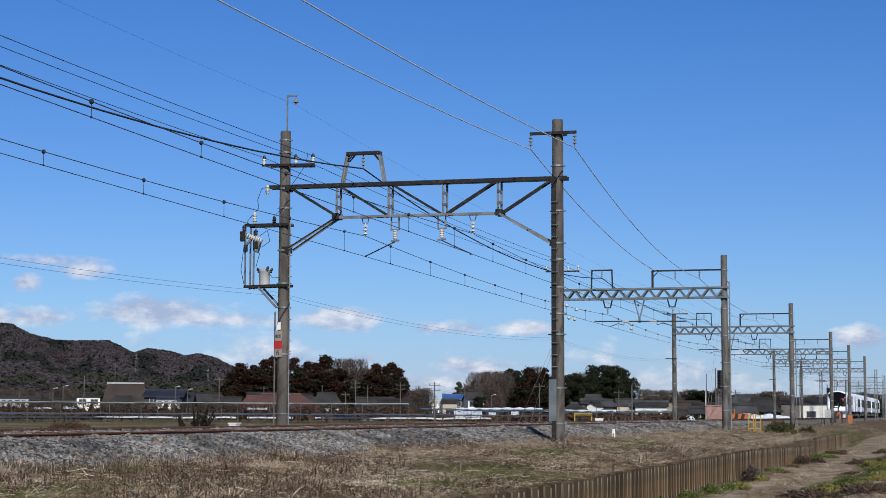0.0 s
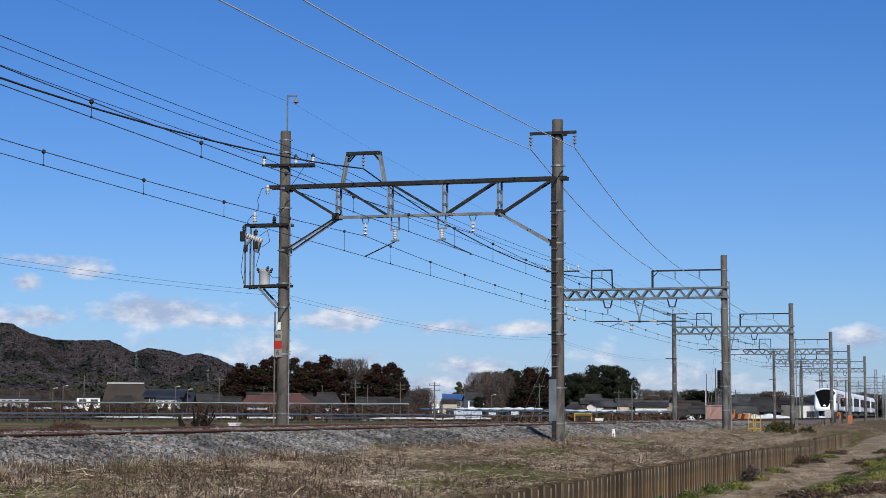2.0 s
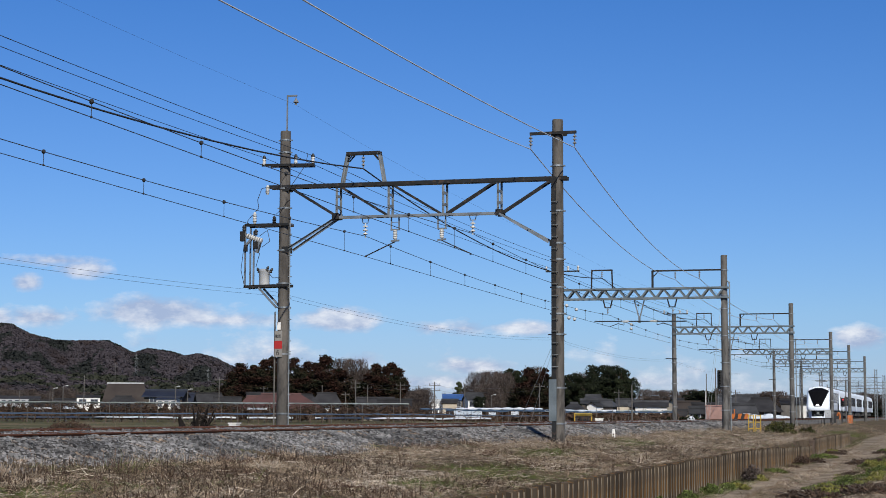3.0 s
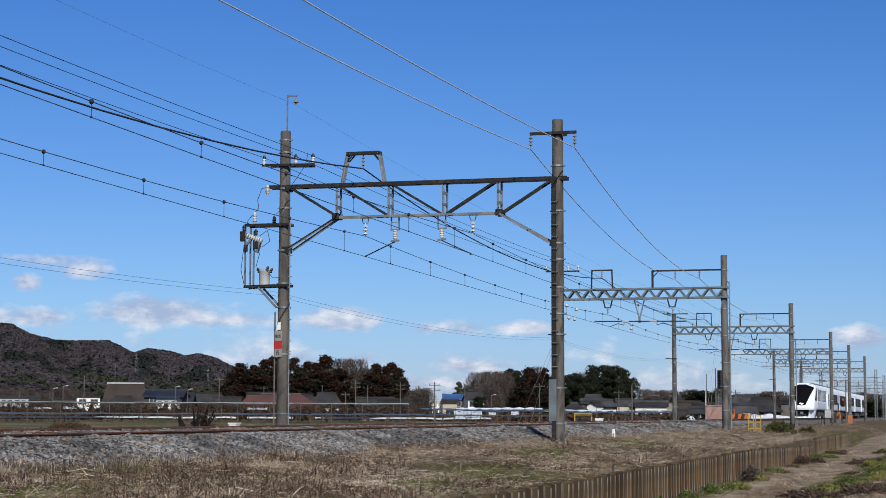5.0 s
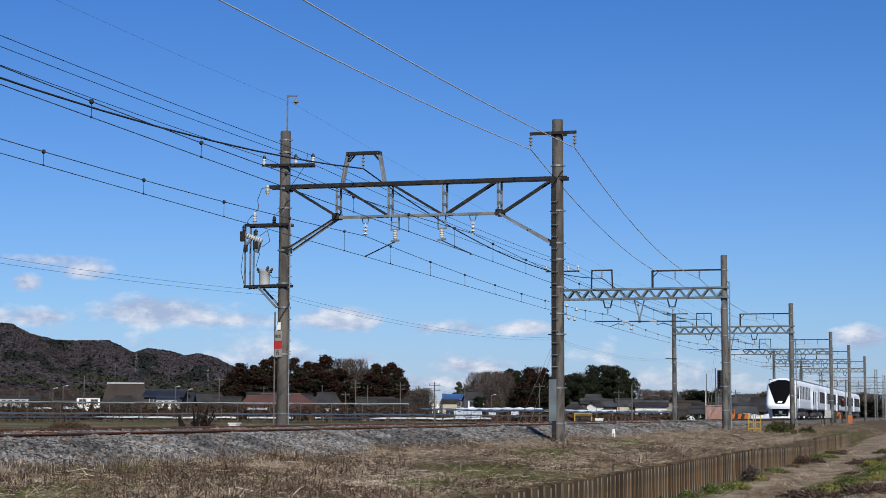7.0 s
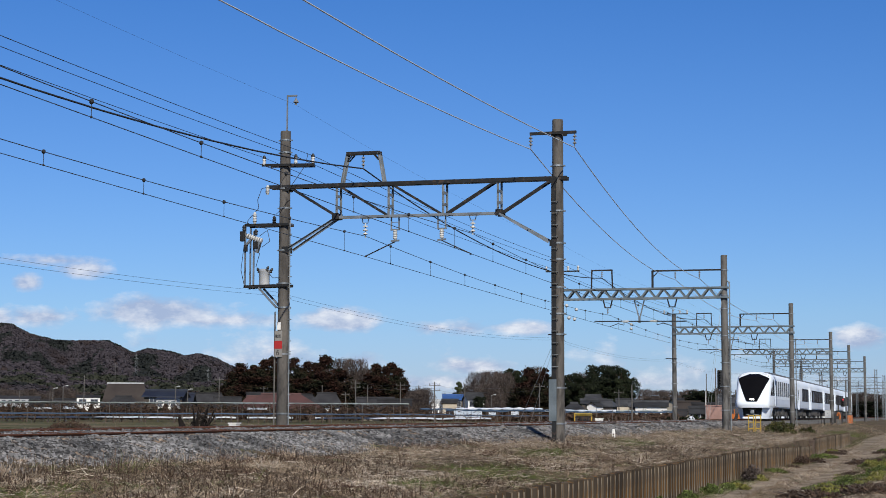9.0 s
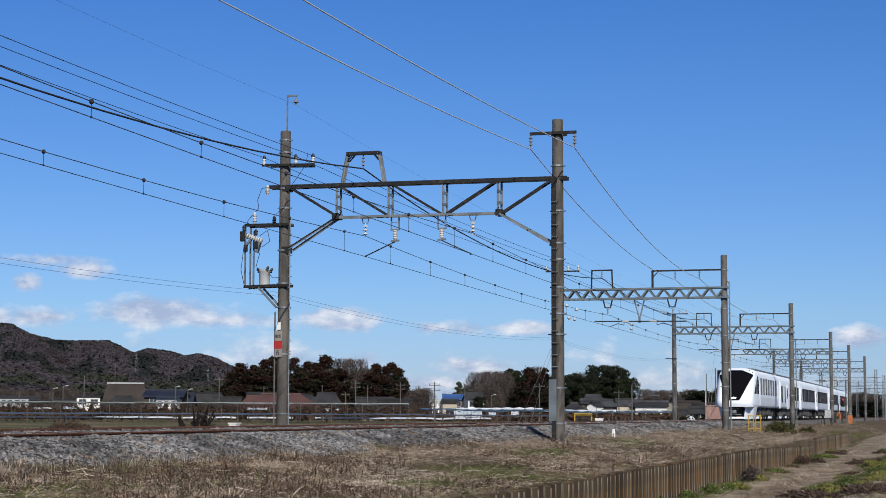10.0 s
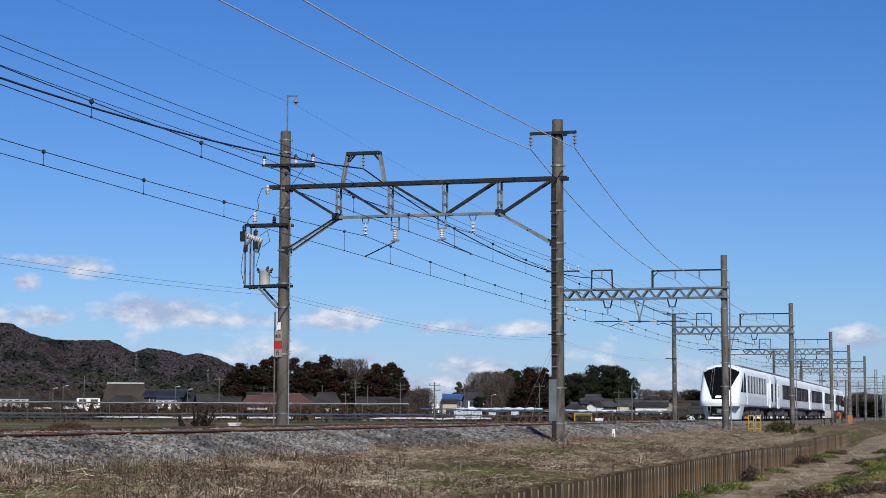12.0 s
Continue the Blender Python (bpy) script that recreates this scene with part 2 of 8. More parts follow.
M = dict(
    concrete=material("pole concrete", 0.85, a=(0.118, 0.106, 0.092), b=(0.066, 0.06, 0.053), scale=1.4, fine=26, stretch=(1, 1, 0.3), spread=0.4, c=(0.045, 0.04, 0.035), cover=0.5),
    grey_concrete=material("grey pole concrete", 0.85, a=(0.125, 0.12, 0.112), b=(0.078, 0.075, 0.07), scale=1.2, fine=26, stretch=(1, 1, 0.3), spread=0.35, c=(0.05, 0.048, 0.045), cover=0.45),
    steel=material("galvanised steel", 0.5, 0.6, a=(0.26, 0.28, 0.29), b=(0.17, 0.19, 0.20), scale=2.5, fine=30, bump=0.15),
    dark_steel=material("dark painted steel", 0.6, 0.0, gloss=0.25, a=(0.016, 0.017, 0.018), b=(0.011, 0.0115, 0.012), scale=3, fine=40, bump=0.15, c=(0.05, 0.036, 0.028), cover=0.3),
    truss=material("blue-grey painted steel", 0.55, 0.25, a=(0.15, 0.18, 0.195), b=(0.095, 0.118, 0.13), scale=1.5, fine=20, bump=0.1),
    porcelain=material("white porcelain", 0.25, a=(0.56, 0.56, 0.54), b=(0.42, 0.42, 0.40), scale=8, bump=0.05, spread=0.1),
    brown_porcelain=material("grey insulator", 0.3, a=(0.22, 0.22, 0.22), b=(0.14, 0.14, 0.14), scale=8, bump=0.05, spread=0.1),
    cable=material("black cable", 0.6, a=(0.025, 0.027, 0.03), b=(0.02, 0.02, 0.022), scale=1, bump=0),
    copper=material("weathered wire", 0.55, 0.4, a=(0.08, 0.09, 0.10), b=(0.06, 0.07, 0.075), scale=1, bump=0),
    bright_wire=material("aluminium wire", 0.4, 0.3, a=(0.72, 0.76, 0.76), b=(0.66, 0.70, 0.70), scale=1, bump=0),
    rail=material("rusty rail", 0.85, 0.0, gloss=0.1, a=(0.15, 0.062, 0.036), b=(0.095, 0.042, 0.026), scale=2, fine=60),
    railhead=material("worn rail head", 0.45, 0.5, a=(0.22, 0.17, 0.14), b=(0.16, 0.11, 0.09), scale=3, bump=0.05),
    ballast=material("ballast stone", 0.9, gloss=0.12, a=(0.19, 0.188, 0.188), b=(0.078, 0.078, 0.08), scale=0.9, fine=55, islands=0.75, spread=0.25, c=(0.20, 0.15, 0.11), cover=0.2, dist=0.01),
    # near bed is near-black to paint the shade between stones
    bed=material("gap-shaded gravel bed", 0.95, gloss=0.1, a=(0.045, 0.043, 0.042), b=(0.03, 0.029, 0.028), scale=1.0, fine=14, spread=0.5, bump=1.0, dist=0.04),
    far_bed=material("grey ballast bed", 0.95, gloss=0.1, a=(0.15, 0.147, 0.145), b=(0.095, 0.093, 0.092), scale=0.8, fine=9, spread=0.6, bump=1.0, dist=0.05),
    sleeper=material("sleeper concrete", 0.9, a=(0.34, 0.32, 0.29), scale=3, objects=0.1),
    pile=material("sheet pile concrete", 0.92, gloss=0.12, a=(0.098, 0.073, 0.047), b=(0.048, 0.037, 0.026), scale=1.6, fine=26, stretch=(1, 1, 0.35), objects=0.45, c=(0.15, 0.078, 0.026), cover=0.36),
    pile_rib=material("pale sunlit joint rib", 0.92, gloss=0.12, a=(0.27, 0.232, 0.182), b=(0.13, 0.108, 0.082), scale=2.2, fine=30, stretch=(1, 1, 0.4), objects=0.35, c=(0.12, 0.09, 0.065), cover=0.4),
    soil=material("dry grassy soil", 0.95, gloss=0.12, a=(0.11, 0.083, 0.055), b=(0.06, 0.045, 0.03), scale=0.35, fine=9, spread=0.45, bump=0.8, dist=0.05, c=(0.10, 0.11, 0.04), cover=0.25),
    field=material("winter field", 0.95, gloss=0.12, a=(0.085, 0.078, 0.038), b=(0.058, 0.066, 0.025), scale=0.05, fine=1.5, spread=0.5, bump=0.3, dist=0.1, c=(0.17, 0.13, 0.085), cover=0.5),
    road=material("packed earth", 0.95, gloss=0.12, a=(0.30, 0.25, 0.19), b=(0.13, 0.106, 0.077), scale=0.45, fine=14, spread=0.25, bump=0.5, dist=0.03),
    straw=material("dead grass", 0.8, gloss=0.12, a=(0.30, 0.232, 0.165), b=(0.125, 0.094, 0.064), scale=0.35, fine=3, islands=0.85, bump=0, spread=0.42, c=(0.085, 0.048, 0.034), cover=0.42),
    pale_straw=material("pale straw", 0.75, gloss=0.12, a=(0.55, 0.485, 0.40), b=(0.33, 0.275, 0.21), scale=0.7, fine=4, islands=0.35, bump=0),
    grass=material("green grass", 0.7, gloss=0.12, a=(0.105, 0.132, 0.036), b=(0.062, 0.082, 0.024), scale=0.7, fine=4, islands=0.45, bump=0),
    white=material("train white", 0.42, gloss=0.12, a=(0.77, 0.83, 0.89), b=(0.74, 0.80, 0.87), scale=0.3, fine=4, bump=0, spread=0.03),
    white_low=material("train pale silver", 0.42, 0.0, gloss=0.12, a=(0.63, 0.69, 0.77), b=(0.59, 0.65, 0.74), scale=0.4, fine=5, bump=0, spread=0.03),
    roof_grey=material("train roof grey", 0.6, a=(0.13, 0.14, 0.155), b=(0.10, 0.11, 0.12), scale=0.8, fine=10, bump=0.05),
    black_glass=material("smoked glass", 0.10, gloss=0.08, a=(0.006, 0.006, 0.007), b=(0.005, 0.005, 0.006), scale=1, bump=0),
    window=material("dark train window", 0.25, gloss=0.03, a=(0.014, 0.016, 0.02), b=(0.04, 0.045, 0.052), scale=1.2, bump=0),
    under=material("underframe grey", 0.8, 0.1, a=(0.075, 0.073, 0.07), b=(0.045, 0.043, 0.042), scale=2, fine=16, objects=0.3),
    yellow=material("yellow paint", 0.5, a=(0.50, 0.33, 0.025), b=(0.36, 0.23, 0.025), scale=4, fine=30, bump=0.1),
    orange=material("orange paint", 0.5, a=(0.50, 0.14, 0.02), b=(0.32, 0.09, 0.02), scale=3, fine=30, bump=0.1),
    red=material("red plate", 0.5, a=(0.36, 0.018, 0.016), b=(0.31, 0.016, 0.015), scale=6, bump=0.05, spread=0.08),
    sign=material("grey sign plate", 0.55, a=(0.24, 0.225, 0.205), b=(0.19, 0.18, 0.165), scale=6, bump=0.05, spread=0.1),
    black=material("black paint", 0.6, a=(0.02, 0.02, 0.02), b=(0.015, 0.015, 0.015), scale=4, bump=0.05),
    pink=material("faded red cabinet", 0.7, a=(0.32, 0.19, 0.16), b=(0.25, 0.15, 0.125), scale=1.5, fine=20, bump=0.1),
    cabinet=material("pale cabinet", 0.5, a=(0.40, 0.41, 0.41), b=(0.31, 0.32, 0.33), scale=2, bump=0.05),
    plaster=material("white wall", 0.85, a=(0.74, 0.73, 0.70), b=(0.62, 0.61, 0.58), scale=0.5, fine=8, objects=0.1),
    beige=material("beige wall", 0.85, a=(0.46, 0.40, 0.31), b=(0.36, 0.31, 0.24), scale=0.5, fine=8, objects=0.15),
    timber=material("dark timber wall", 0.85, a=(0.07, 0.055, 0.045), b=(0.045, 0.037, 0.03), scale=0.8, fine=12, objects=0.2),
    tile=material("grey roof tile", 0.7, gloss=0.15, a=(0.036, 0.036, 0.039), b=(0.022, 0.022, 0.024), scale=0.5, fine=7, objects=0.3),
    # paler copy of tile: sunlight on the eastern roofs put into the colour
    lit_tile=material("sunlit pale grey roof tile", 0.7, gloss=0.15, a=(0.055, 0.057, 0.062), b=(0.03, 0.031, 0.034), scale=0.5, fine=7, objects=0.35),
    side_glass=material("pale grey-blue train window", 0.25, gloss=0.06, a=(0.16, 0.185, 0.22), b=(0.08, 0.095, 0.12), scale=1.2, bump=0, objects=0.4),
    navy_tile=material("dark blue roof tile", 0.45, a=(0.022, 0.028, 0.042), b=(0.015, 0.018, 0.03), scale=0.5, fine=7),
    red_roof=material("faded red-brown roof", 0.75, a=(0.085, 0.038, 0.035), b=(0.06, 0.03, 0.028), scale=0.3, fine=6),
    blue_roof=material("blue sheet roof", 0.5, a=(0.03, 0.09, 0.26), b=(0.025, 0.075, 0.21), scale=0.5, fine=6),
    thatch=material("brown-grey sheet roof", 0.8, gloss=0.12, a=(0.05, 0.042, 0.038), b=(0.036, 0.03, 0.028), scale=0.25, fine=5),
    pane=material("window glass", 0.1, gloss=0.3, a=(0.03, 0.035, 0.045), b=(0.05, 0.055, 0.07), scale=0.5, bump=0, objects=0.4),
    net=material("pale green net", 0.8, a=(0.26, 0.30, 0.29), b=(0.17, 0.20, 0.20), scale=0.15, fine=3),
    blue_net=material("blue net", 0.7, a=(0.03, 0.065, 0.12), b=(0.02, 0.045, 0.085), scale=0.2, fine=3),
    white_net=material("white net", 0.75, a=(0.58, 0.61, 0.65), b=(0.38, 0.45, 0.53), scale=0.3, fine=3),
    bark=material("grey bark", 0.9, gloss=0.12, a=(0.10, 0.075, 0.06), b=(0.07, 0.052, 0.042), scale=2, fine=20),
    dead_wood=material("dark dead wood", 0.95, gloss=0.1, a=(0.015, 0.0125, 0.011), b=(0.009, 0.008, 0.007), scale=2, fine=20),
    twig=material("bare twigs", 0.9, gloss=0.12, a=(0.085, 0.068, 0.06), b=(0.06, 0.048, 0.043), scale=0.3, fine=3, bump=0, islands=0.3),
    vine=material("brown vines", 0.9, gloss=0.12, a=(0.075, 0.048, 0.034), b=(0.05, 0.034, 0.026), scale=0.1, fine=2, bump=0, islands=0.4),
    cedar=material("cedar foliage", 0.8, gloss=0.12, a=(0.013, 0.021, 0.010), b=(0.024, 0.015, 0.009), scale=0.14, fine=1.5, bump=0, islands=0.5, c=(0.030, 0.014, 0.0095), cover=0.6),
    broadleaf=material("evergreen foliage", 0.7, gloss=0.12, a=(0.0145, 0.019, 0.0085), b=(0.009, 0.012, 0.006), scale=0.25, fine=2, bump=0, islands=0.4),
    bamboo=material("bamboo foliage", 0.7, gloss=0.12, a=(0.036, 0.044, 0.017), b=(0.024, 0.031, 0.013), scale=0.2, fine=2, bump=0, islands=0.5),
    forest=material("winter woodland", 0.95, gloss=0.12, a=(0.044, 0.038, 0.042), b=(0.032, 0.029, 0.032), scale=0.010, fine=0.12, spread=0.4, bump=0.5, dist=3.0, c=(0.022, 0.023, 0.02), cover=0.3),
    wood_bare=material("bare hillside trees", 0.95, gloss=0.1, a=(0.056, 0.049, 0.056), b=(0.042, 0.037, 0.042), scale=0.012, fine=0.05, bump=0, islands=0.12, spread=0.25),
    wood_green=material("evergreen hillside trees", 0.95, gloss=0.1, a=(0.021, 0.024, 0.022), b=(0.016, 0.018, 0.018), scale=0.012, fine=0.05, bump=0, islands=0.15, spread=0.25),
    wood_bamboo=material("bamboo and cedar hillside", 0.95, gloss=0.1, a=(0.034, 0.037, 0.025), b=(0.025, 0.028, 0.022), scale=0.03, fine=0.2, bump=0, islands=0.12, spread=0.25),
    wood_rust=material("rusty hillside trees", 0.95, gloss=0.1, a=(0.040, 0.031, 0.030), b=(0.032, 0.026, 0.028), scale=0.012, fine=0.05, bump=0, islands=0.12, spread=0.25),
    bamboo_wood=material("green woodland", 0.95, gloss=0.12, a=(0.034, 0.035, 0.022), b=(0.026, 0.025, 0.021), scale=0.03, fine=0.14, spread=0.4, bump=0.5, dist=2.0),
    shrub=material("olive shrub leaves", 0.7, gloss=0.12, a=(0.085, 0.075, 0.024), b=(0.026, 0.032, 0.012), scale=0.9, fine=5, bump=0, islands=0.55),
    weed=material("yellow-green weed", 0.7, gloss=0.12, a=(0.20, 0.185, 0.05), b=(0.12, 0.13, 0.035), scale=1.5, fine=8, bump=0, islands=0.35),
    pole_grey=material("grey utility pole", 0.8, a=(0.115, 0.107, 0.098), b=(0.08, 0.075, 0.069), scale=1, fine=20),
    lamp_white=glow("headlight", (1.0, 0.97, 0.9), 3.0),
    lamp_red=glow("red signal lamp", (1.0, 0.03, 0.05), 1.0),
)


# ---- mesh helpers ----
def mesh_of(bm, name, mats, smooth=False):
    me = bpy.data.meshes.new(name)
    bmesh.ops.recalc_face_normals(bm, faces=bm.faces)
    bm.to_mesh(me)
    bm.free()
    for m in mats if isinstance(mats, (list, tuple)) else [mats]:
        me.materials.append(m)
    if smooth:
        me.shade_smooth()
        me.set_sharp_from_angle(angle=radians(38))
    return me


def part(name, bm, mats, parent=None, label="", smooth=False):
    ob = new(name, mesh_of(bm, name, mats, smooth))
    ob.parent = parent
    if label:
        tagged(ob, label)
    return ob


def thing(name, m, label, category, group="", kind=""):
    e = new(name)
    e.matrix_basis = m
    return tagged(e, label, category, group, kind)


def basis(p, q):
    w = (q - p).normalized()
    s = Vector((0, 0, 1)) if abs(w.z) < 0.95 else Vector((0, 1, 0))
    a = w.cross(s).normalized()
    return a, a.cross(w).normalized()


def bar(bm, p, q, w, h):
    """A straight rectangular bar from p to q, w wide sideways and h high."""
    p, q = Vector(p), Vector(q)
    a, b = basis(p, q)
    vs = [bm.verts.new(c + a * sa * w / 2 + b * sb * h / 2) for c in (p, q) for sa, sb in ((-1, -1), (1, -1), (1, 1), (-1, 1))]
    for i in range(4):
        j = (i + 1) % 4
        bm.faces.new((vs[i], vs[j], vs[4 + j], vs[4 + i]))
    bm.faces.new(vs[3::-1])
    bm.faces.new(vs[4:])


def angle_bar(bm, p, q, w, t=0.012):
    """An L-section steel angle."""
    p, q = Vector(p), Vector(q)
    a, b = basis(p, q)
    bar(bm, p + b * w / 2, q + b * w / 2, w, t)
    bar(bm, p + a * w / 2, q + a * w / 2, t, w)


def tube(bm, p, q, r, n=8, r2=None, cap=True):
    p, q = Vector(p), Vector(q)
    a, b = basis(p, q)
    r2 = r if r2 is None else r2
    rings = [[bm.verts.new(c + (a * math.cos(k * math.tau / n) + b * math.sin(k * math.tau / n)) * rr) for k in range(n)] for c, rr in ((p, r), (q, r2))]
    for k in range(n):
        bm.faces.new((rings[0][k], rings[0][(k + 1) % n], rings[1][(k + 1) % n], rings[1][k]))
    if cap:
        bm.faces.new(rings[0][::-1])
        bm.faces.new(rings[1])


def pipe(bm, pts, r, n=6):
    for p, q in zip(pts, pts[1:]):
        tube(bm, p, q, r, n)


def lathe(bm, base, prof, n=12, axis=(0, 0, 1)):
    """Rings of (height, radius) round an axis."""
    base, w = Vector(base), Vector(axis).normalized()
    a, b = basis(base, base + w)
    rings = [[bm.verts.new(base + w * h + (a * math.cos(k * math.tau / n) + b * math.sin(k * math.tau / n)) * r) for k in range(n)] for h, r in prof]
    for r0, r1 in zip(rings, rings[1:]):
        for k in range(n):
            bm.faces.new((r0[k], r0[(k + 1) % n], r1[(k + 1) % n], r1[k]))
    bm.faces.new(rings[0][::-1])
    bm.faces.new(rings[-1])


def box(bm, lo, hi, bevel=0.0):
    lo, hi = Vector(lo), Vector(hi)
    vs = [bm.verts.new((x, y, z)) for z in (lo.z, hi.z) for x, y in ((lo.x, lo.y), (hi.x, lo.y), (hi.x, hi.y), (lo.x, hi.y))]
    fs = [bm.faces.new(f) for f in ((vs[3], vs[2], vs[1], vs[0]), (vs[4], vs[5], vs[6], vs[7]))]
    for i in range(4):
        j = (i + 1) % 4
        fs.append(bm.faces.new((vs[i], vs[j], vs[4 + j], vs[4 + i])))
    if bevel:
        es = {e for f in fs for e in f.edges}
        bmesh.ops.bevel(bm, geom=list(es), offset=bevel, segments=2, affect="EDGES", profile=0.5)


def poly(bm, pts):
    return bm.faces.new([bm.verts.new(p) for p in pts])


def cloud_mesh(name, verts, faces, mats, index=None):
    me = bpy.data.meshes.new(name)
    me.from_pydata(verts, [], faces)
    for m in mats if isinstance(mats, (list, tuple)) else [mats]:
        me.materials.append(m)
    if index is not None:
        me.polygons.foreach_set("material_index", np.asarray(index, dtype=np.int32))
    me.update()
    return me


def place(mil, d, z=1.1):
    """A spot d metres from the eye, mil thousandths to the right of the view's middle heading."""
    a = math.atan(mil / 1000)
    return Vector((math.sin(a - YAW) * d, math.cos(a - YAW) * d, z))


def facing(mil, d, z=1.1, turn=0.0):
    """A pose there, with its front (-y) turned to the eye, plus turn degrees."""
    p = place(mil, d, z)
    return Matrix.Translation(p) @ pose(0, 0, 0, 0, 0, math.degrees(math.atan(mil / 1000) * -1 + YAW) + turn)


def leaf_cloud(pts, size, rng, stretch=1.0, out=None):
    """Small leaf clumps, each a bent quad, at pts; out turns them to face outwards."""
    n = len(pts)
    if out is None:
        a = rng.normal(size=(n, 3))
    else:
        a = np.cross(out + rng.normal(size=(n, 3)) * 0.35, rng.normal(size=(n, 3)))
    a /= np.linalg.norm(a, axis=1)[:, None]
    b = np.cross(a, rng.normal(size=(n, 3)) if out is None else out + rng.normal(size=(n, 3)) * 0.35)
    b /= np.linalg.norm(b, axis=1)[:, None]
    s = (size * rng.uniform(0.5, 1.5, n))[:, None]
    bend = np.cross(a, b) * s * 0.3
    v = np.stack([pts - a * s * stretch, pts - b * s + bend, pts + a * s * stretch, pts + b * s + bend], 1).reshape(-1, 3)
    k = np.arange(n) * 4
    f = np.concatenate([np.stack([k, k + 1, k + 2], 1), np.stack([k, k + 2, k + 3], 1)])
    return v, f


def np_mesh(name, v, f, mat):
    me = bpy.data.meshes.new(name)
    me.vertices.add(len(v))
    me.vertices.foreach_set("co", v.astype(np.float32).ravel())
    me.loops.add(f.size)
    me.loops.foreach_set("vertex_index", f.astype(np.int32).ravel())
    me.polygons.add(len(f))
    me.polygons.foreach_set("loop_start", np.arange(0, f.size, 3, dtype=np.int32))
    me.materials.append(mat)
    me.update(calc_edges=True)
    return me


# ---- the land ----
def smooth(a, b, x):
    k = min(1.0, max(0.0, (x - a) / (b - a)))
    return k * k * (3 - 2 * k)


def lerp_rows(rows, x):
    for (x0, z0), (x1, z1) in zip(rows, rows[1:]):
        if x <= x1:
            k = max(0.0, (x - x0) / (x1 - x0))
            return z0 + (z1 - z0) * k
    return rows[-1][1]


BED = [(-60, 1.05), (-30, 1.08), (-25.5, 1.2), (-23.6, 1.78), (-21.8, 1.85), (-20.4, 1.86), (-19.5, 1.89), (-18.4, 1.87), (-16.8, 1.87), (-15.9, 1.895), (-15.3, 1.86), (-14.5, 1.83), (-13.15, 1.46), (-12.4, 1.38), (-10, 1.18), (-7.12, 1.0)]
LANE = [(-7.12, 0.1), (-6.4, 0.06), (-5.9, 0.0), (-5.3, 0.05), (-4.6, -0.02), (-4.2, 0.06), (-3.5, 0.12), (-2.2, 0.35), (0, 0.4), (6, 0.3), (60, 0.3)]
SLOPE = [(-12.4, 1.38), (-9.5, 1.1), (-7.0, 0.45), (-5.9, 0.42), (-4.6, 0.40), (-3.5, 0.5), (0, 0.5), (60, 0.4)]


def ground_z(x, y):
    if x <= -12.4:
        z = lerp_rows(BED, x)
    else:
        near = lerp_rows(BED, x) if x <= -7.12 else lerp_rows(LANE, x)
        z = near + (lerp_rows(SLOPE, x) - near) * smooth(122, 150, y)
    if -13.2 < x < -7.2:
        z += 0.10 * noise.noise((x * 0.5, y * 0.35, 0)) + (0.07 * noise.noise((x * 1.3, y * 1.1, 4)) if y < 90 else 0)
    if x > -7:
        z += 0.05 * noise.noise((x * 0.9, y * 0.5, 3))
    return z


def build_ground():
    xs = [-3500, -2000, -1000, -500, -250, -120, -60, -40, -30, -27, -25.5, -24.5, -23.6, -22.5, -21.8, -20.4, -19.5, -18.4, -16.8, -15.7, -14.4, -13.8, -13.15]
    xs += [round(-12.9 + 0.34 * i, 3) for i in range(17)] + [-7.119, -7.0]
    xs += [-6.8 + 0.3 * i for i in range(17)] + [-1.4, -0.6, 0.5, 2, 5, 10, 30, 60, 150, 500, 1500, 3500]
    ys = [-3500, -1000, -200, -60, -20, 0, 8, 14] + [18 + 0.4 * i for i in range(80)] + [50 + 1.0 * i for i in range(88)] + [140 + 4 * i for i in range(40)] + [310, 350, 400, 500, 700, 1000, 1500, 2500, 4500]
    verts = [(x, y, ground_z(x, y)) for y in ys for x in xs]
    n = len(xs)
    faces, idx = [], []
    for j in range(len(ys) - 1):
        for i in range(n - 1):
            a = j * n + i
            faces.append((a, a + 1, a + n + 1, a + n))
            x = (xs[i] + xs[i + 1]) / 2
            idx.append(0 if x < -26 else 1 if x < -6.5 or x > -3.6 else 2)
    me = cloud_mesh("ground", verts, faces, [M["field"], M["soil"], M["road"]], idx)
    me.shade_smooth()
    tagged(new("ground", me), "flat winter farmland with a grassy railway bank and an earth lane", "ground", kind="structure")


build_ground()


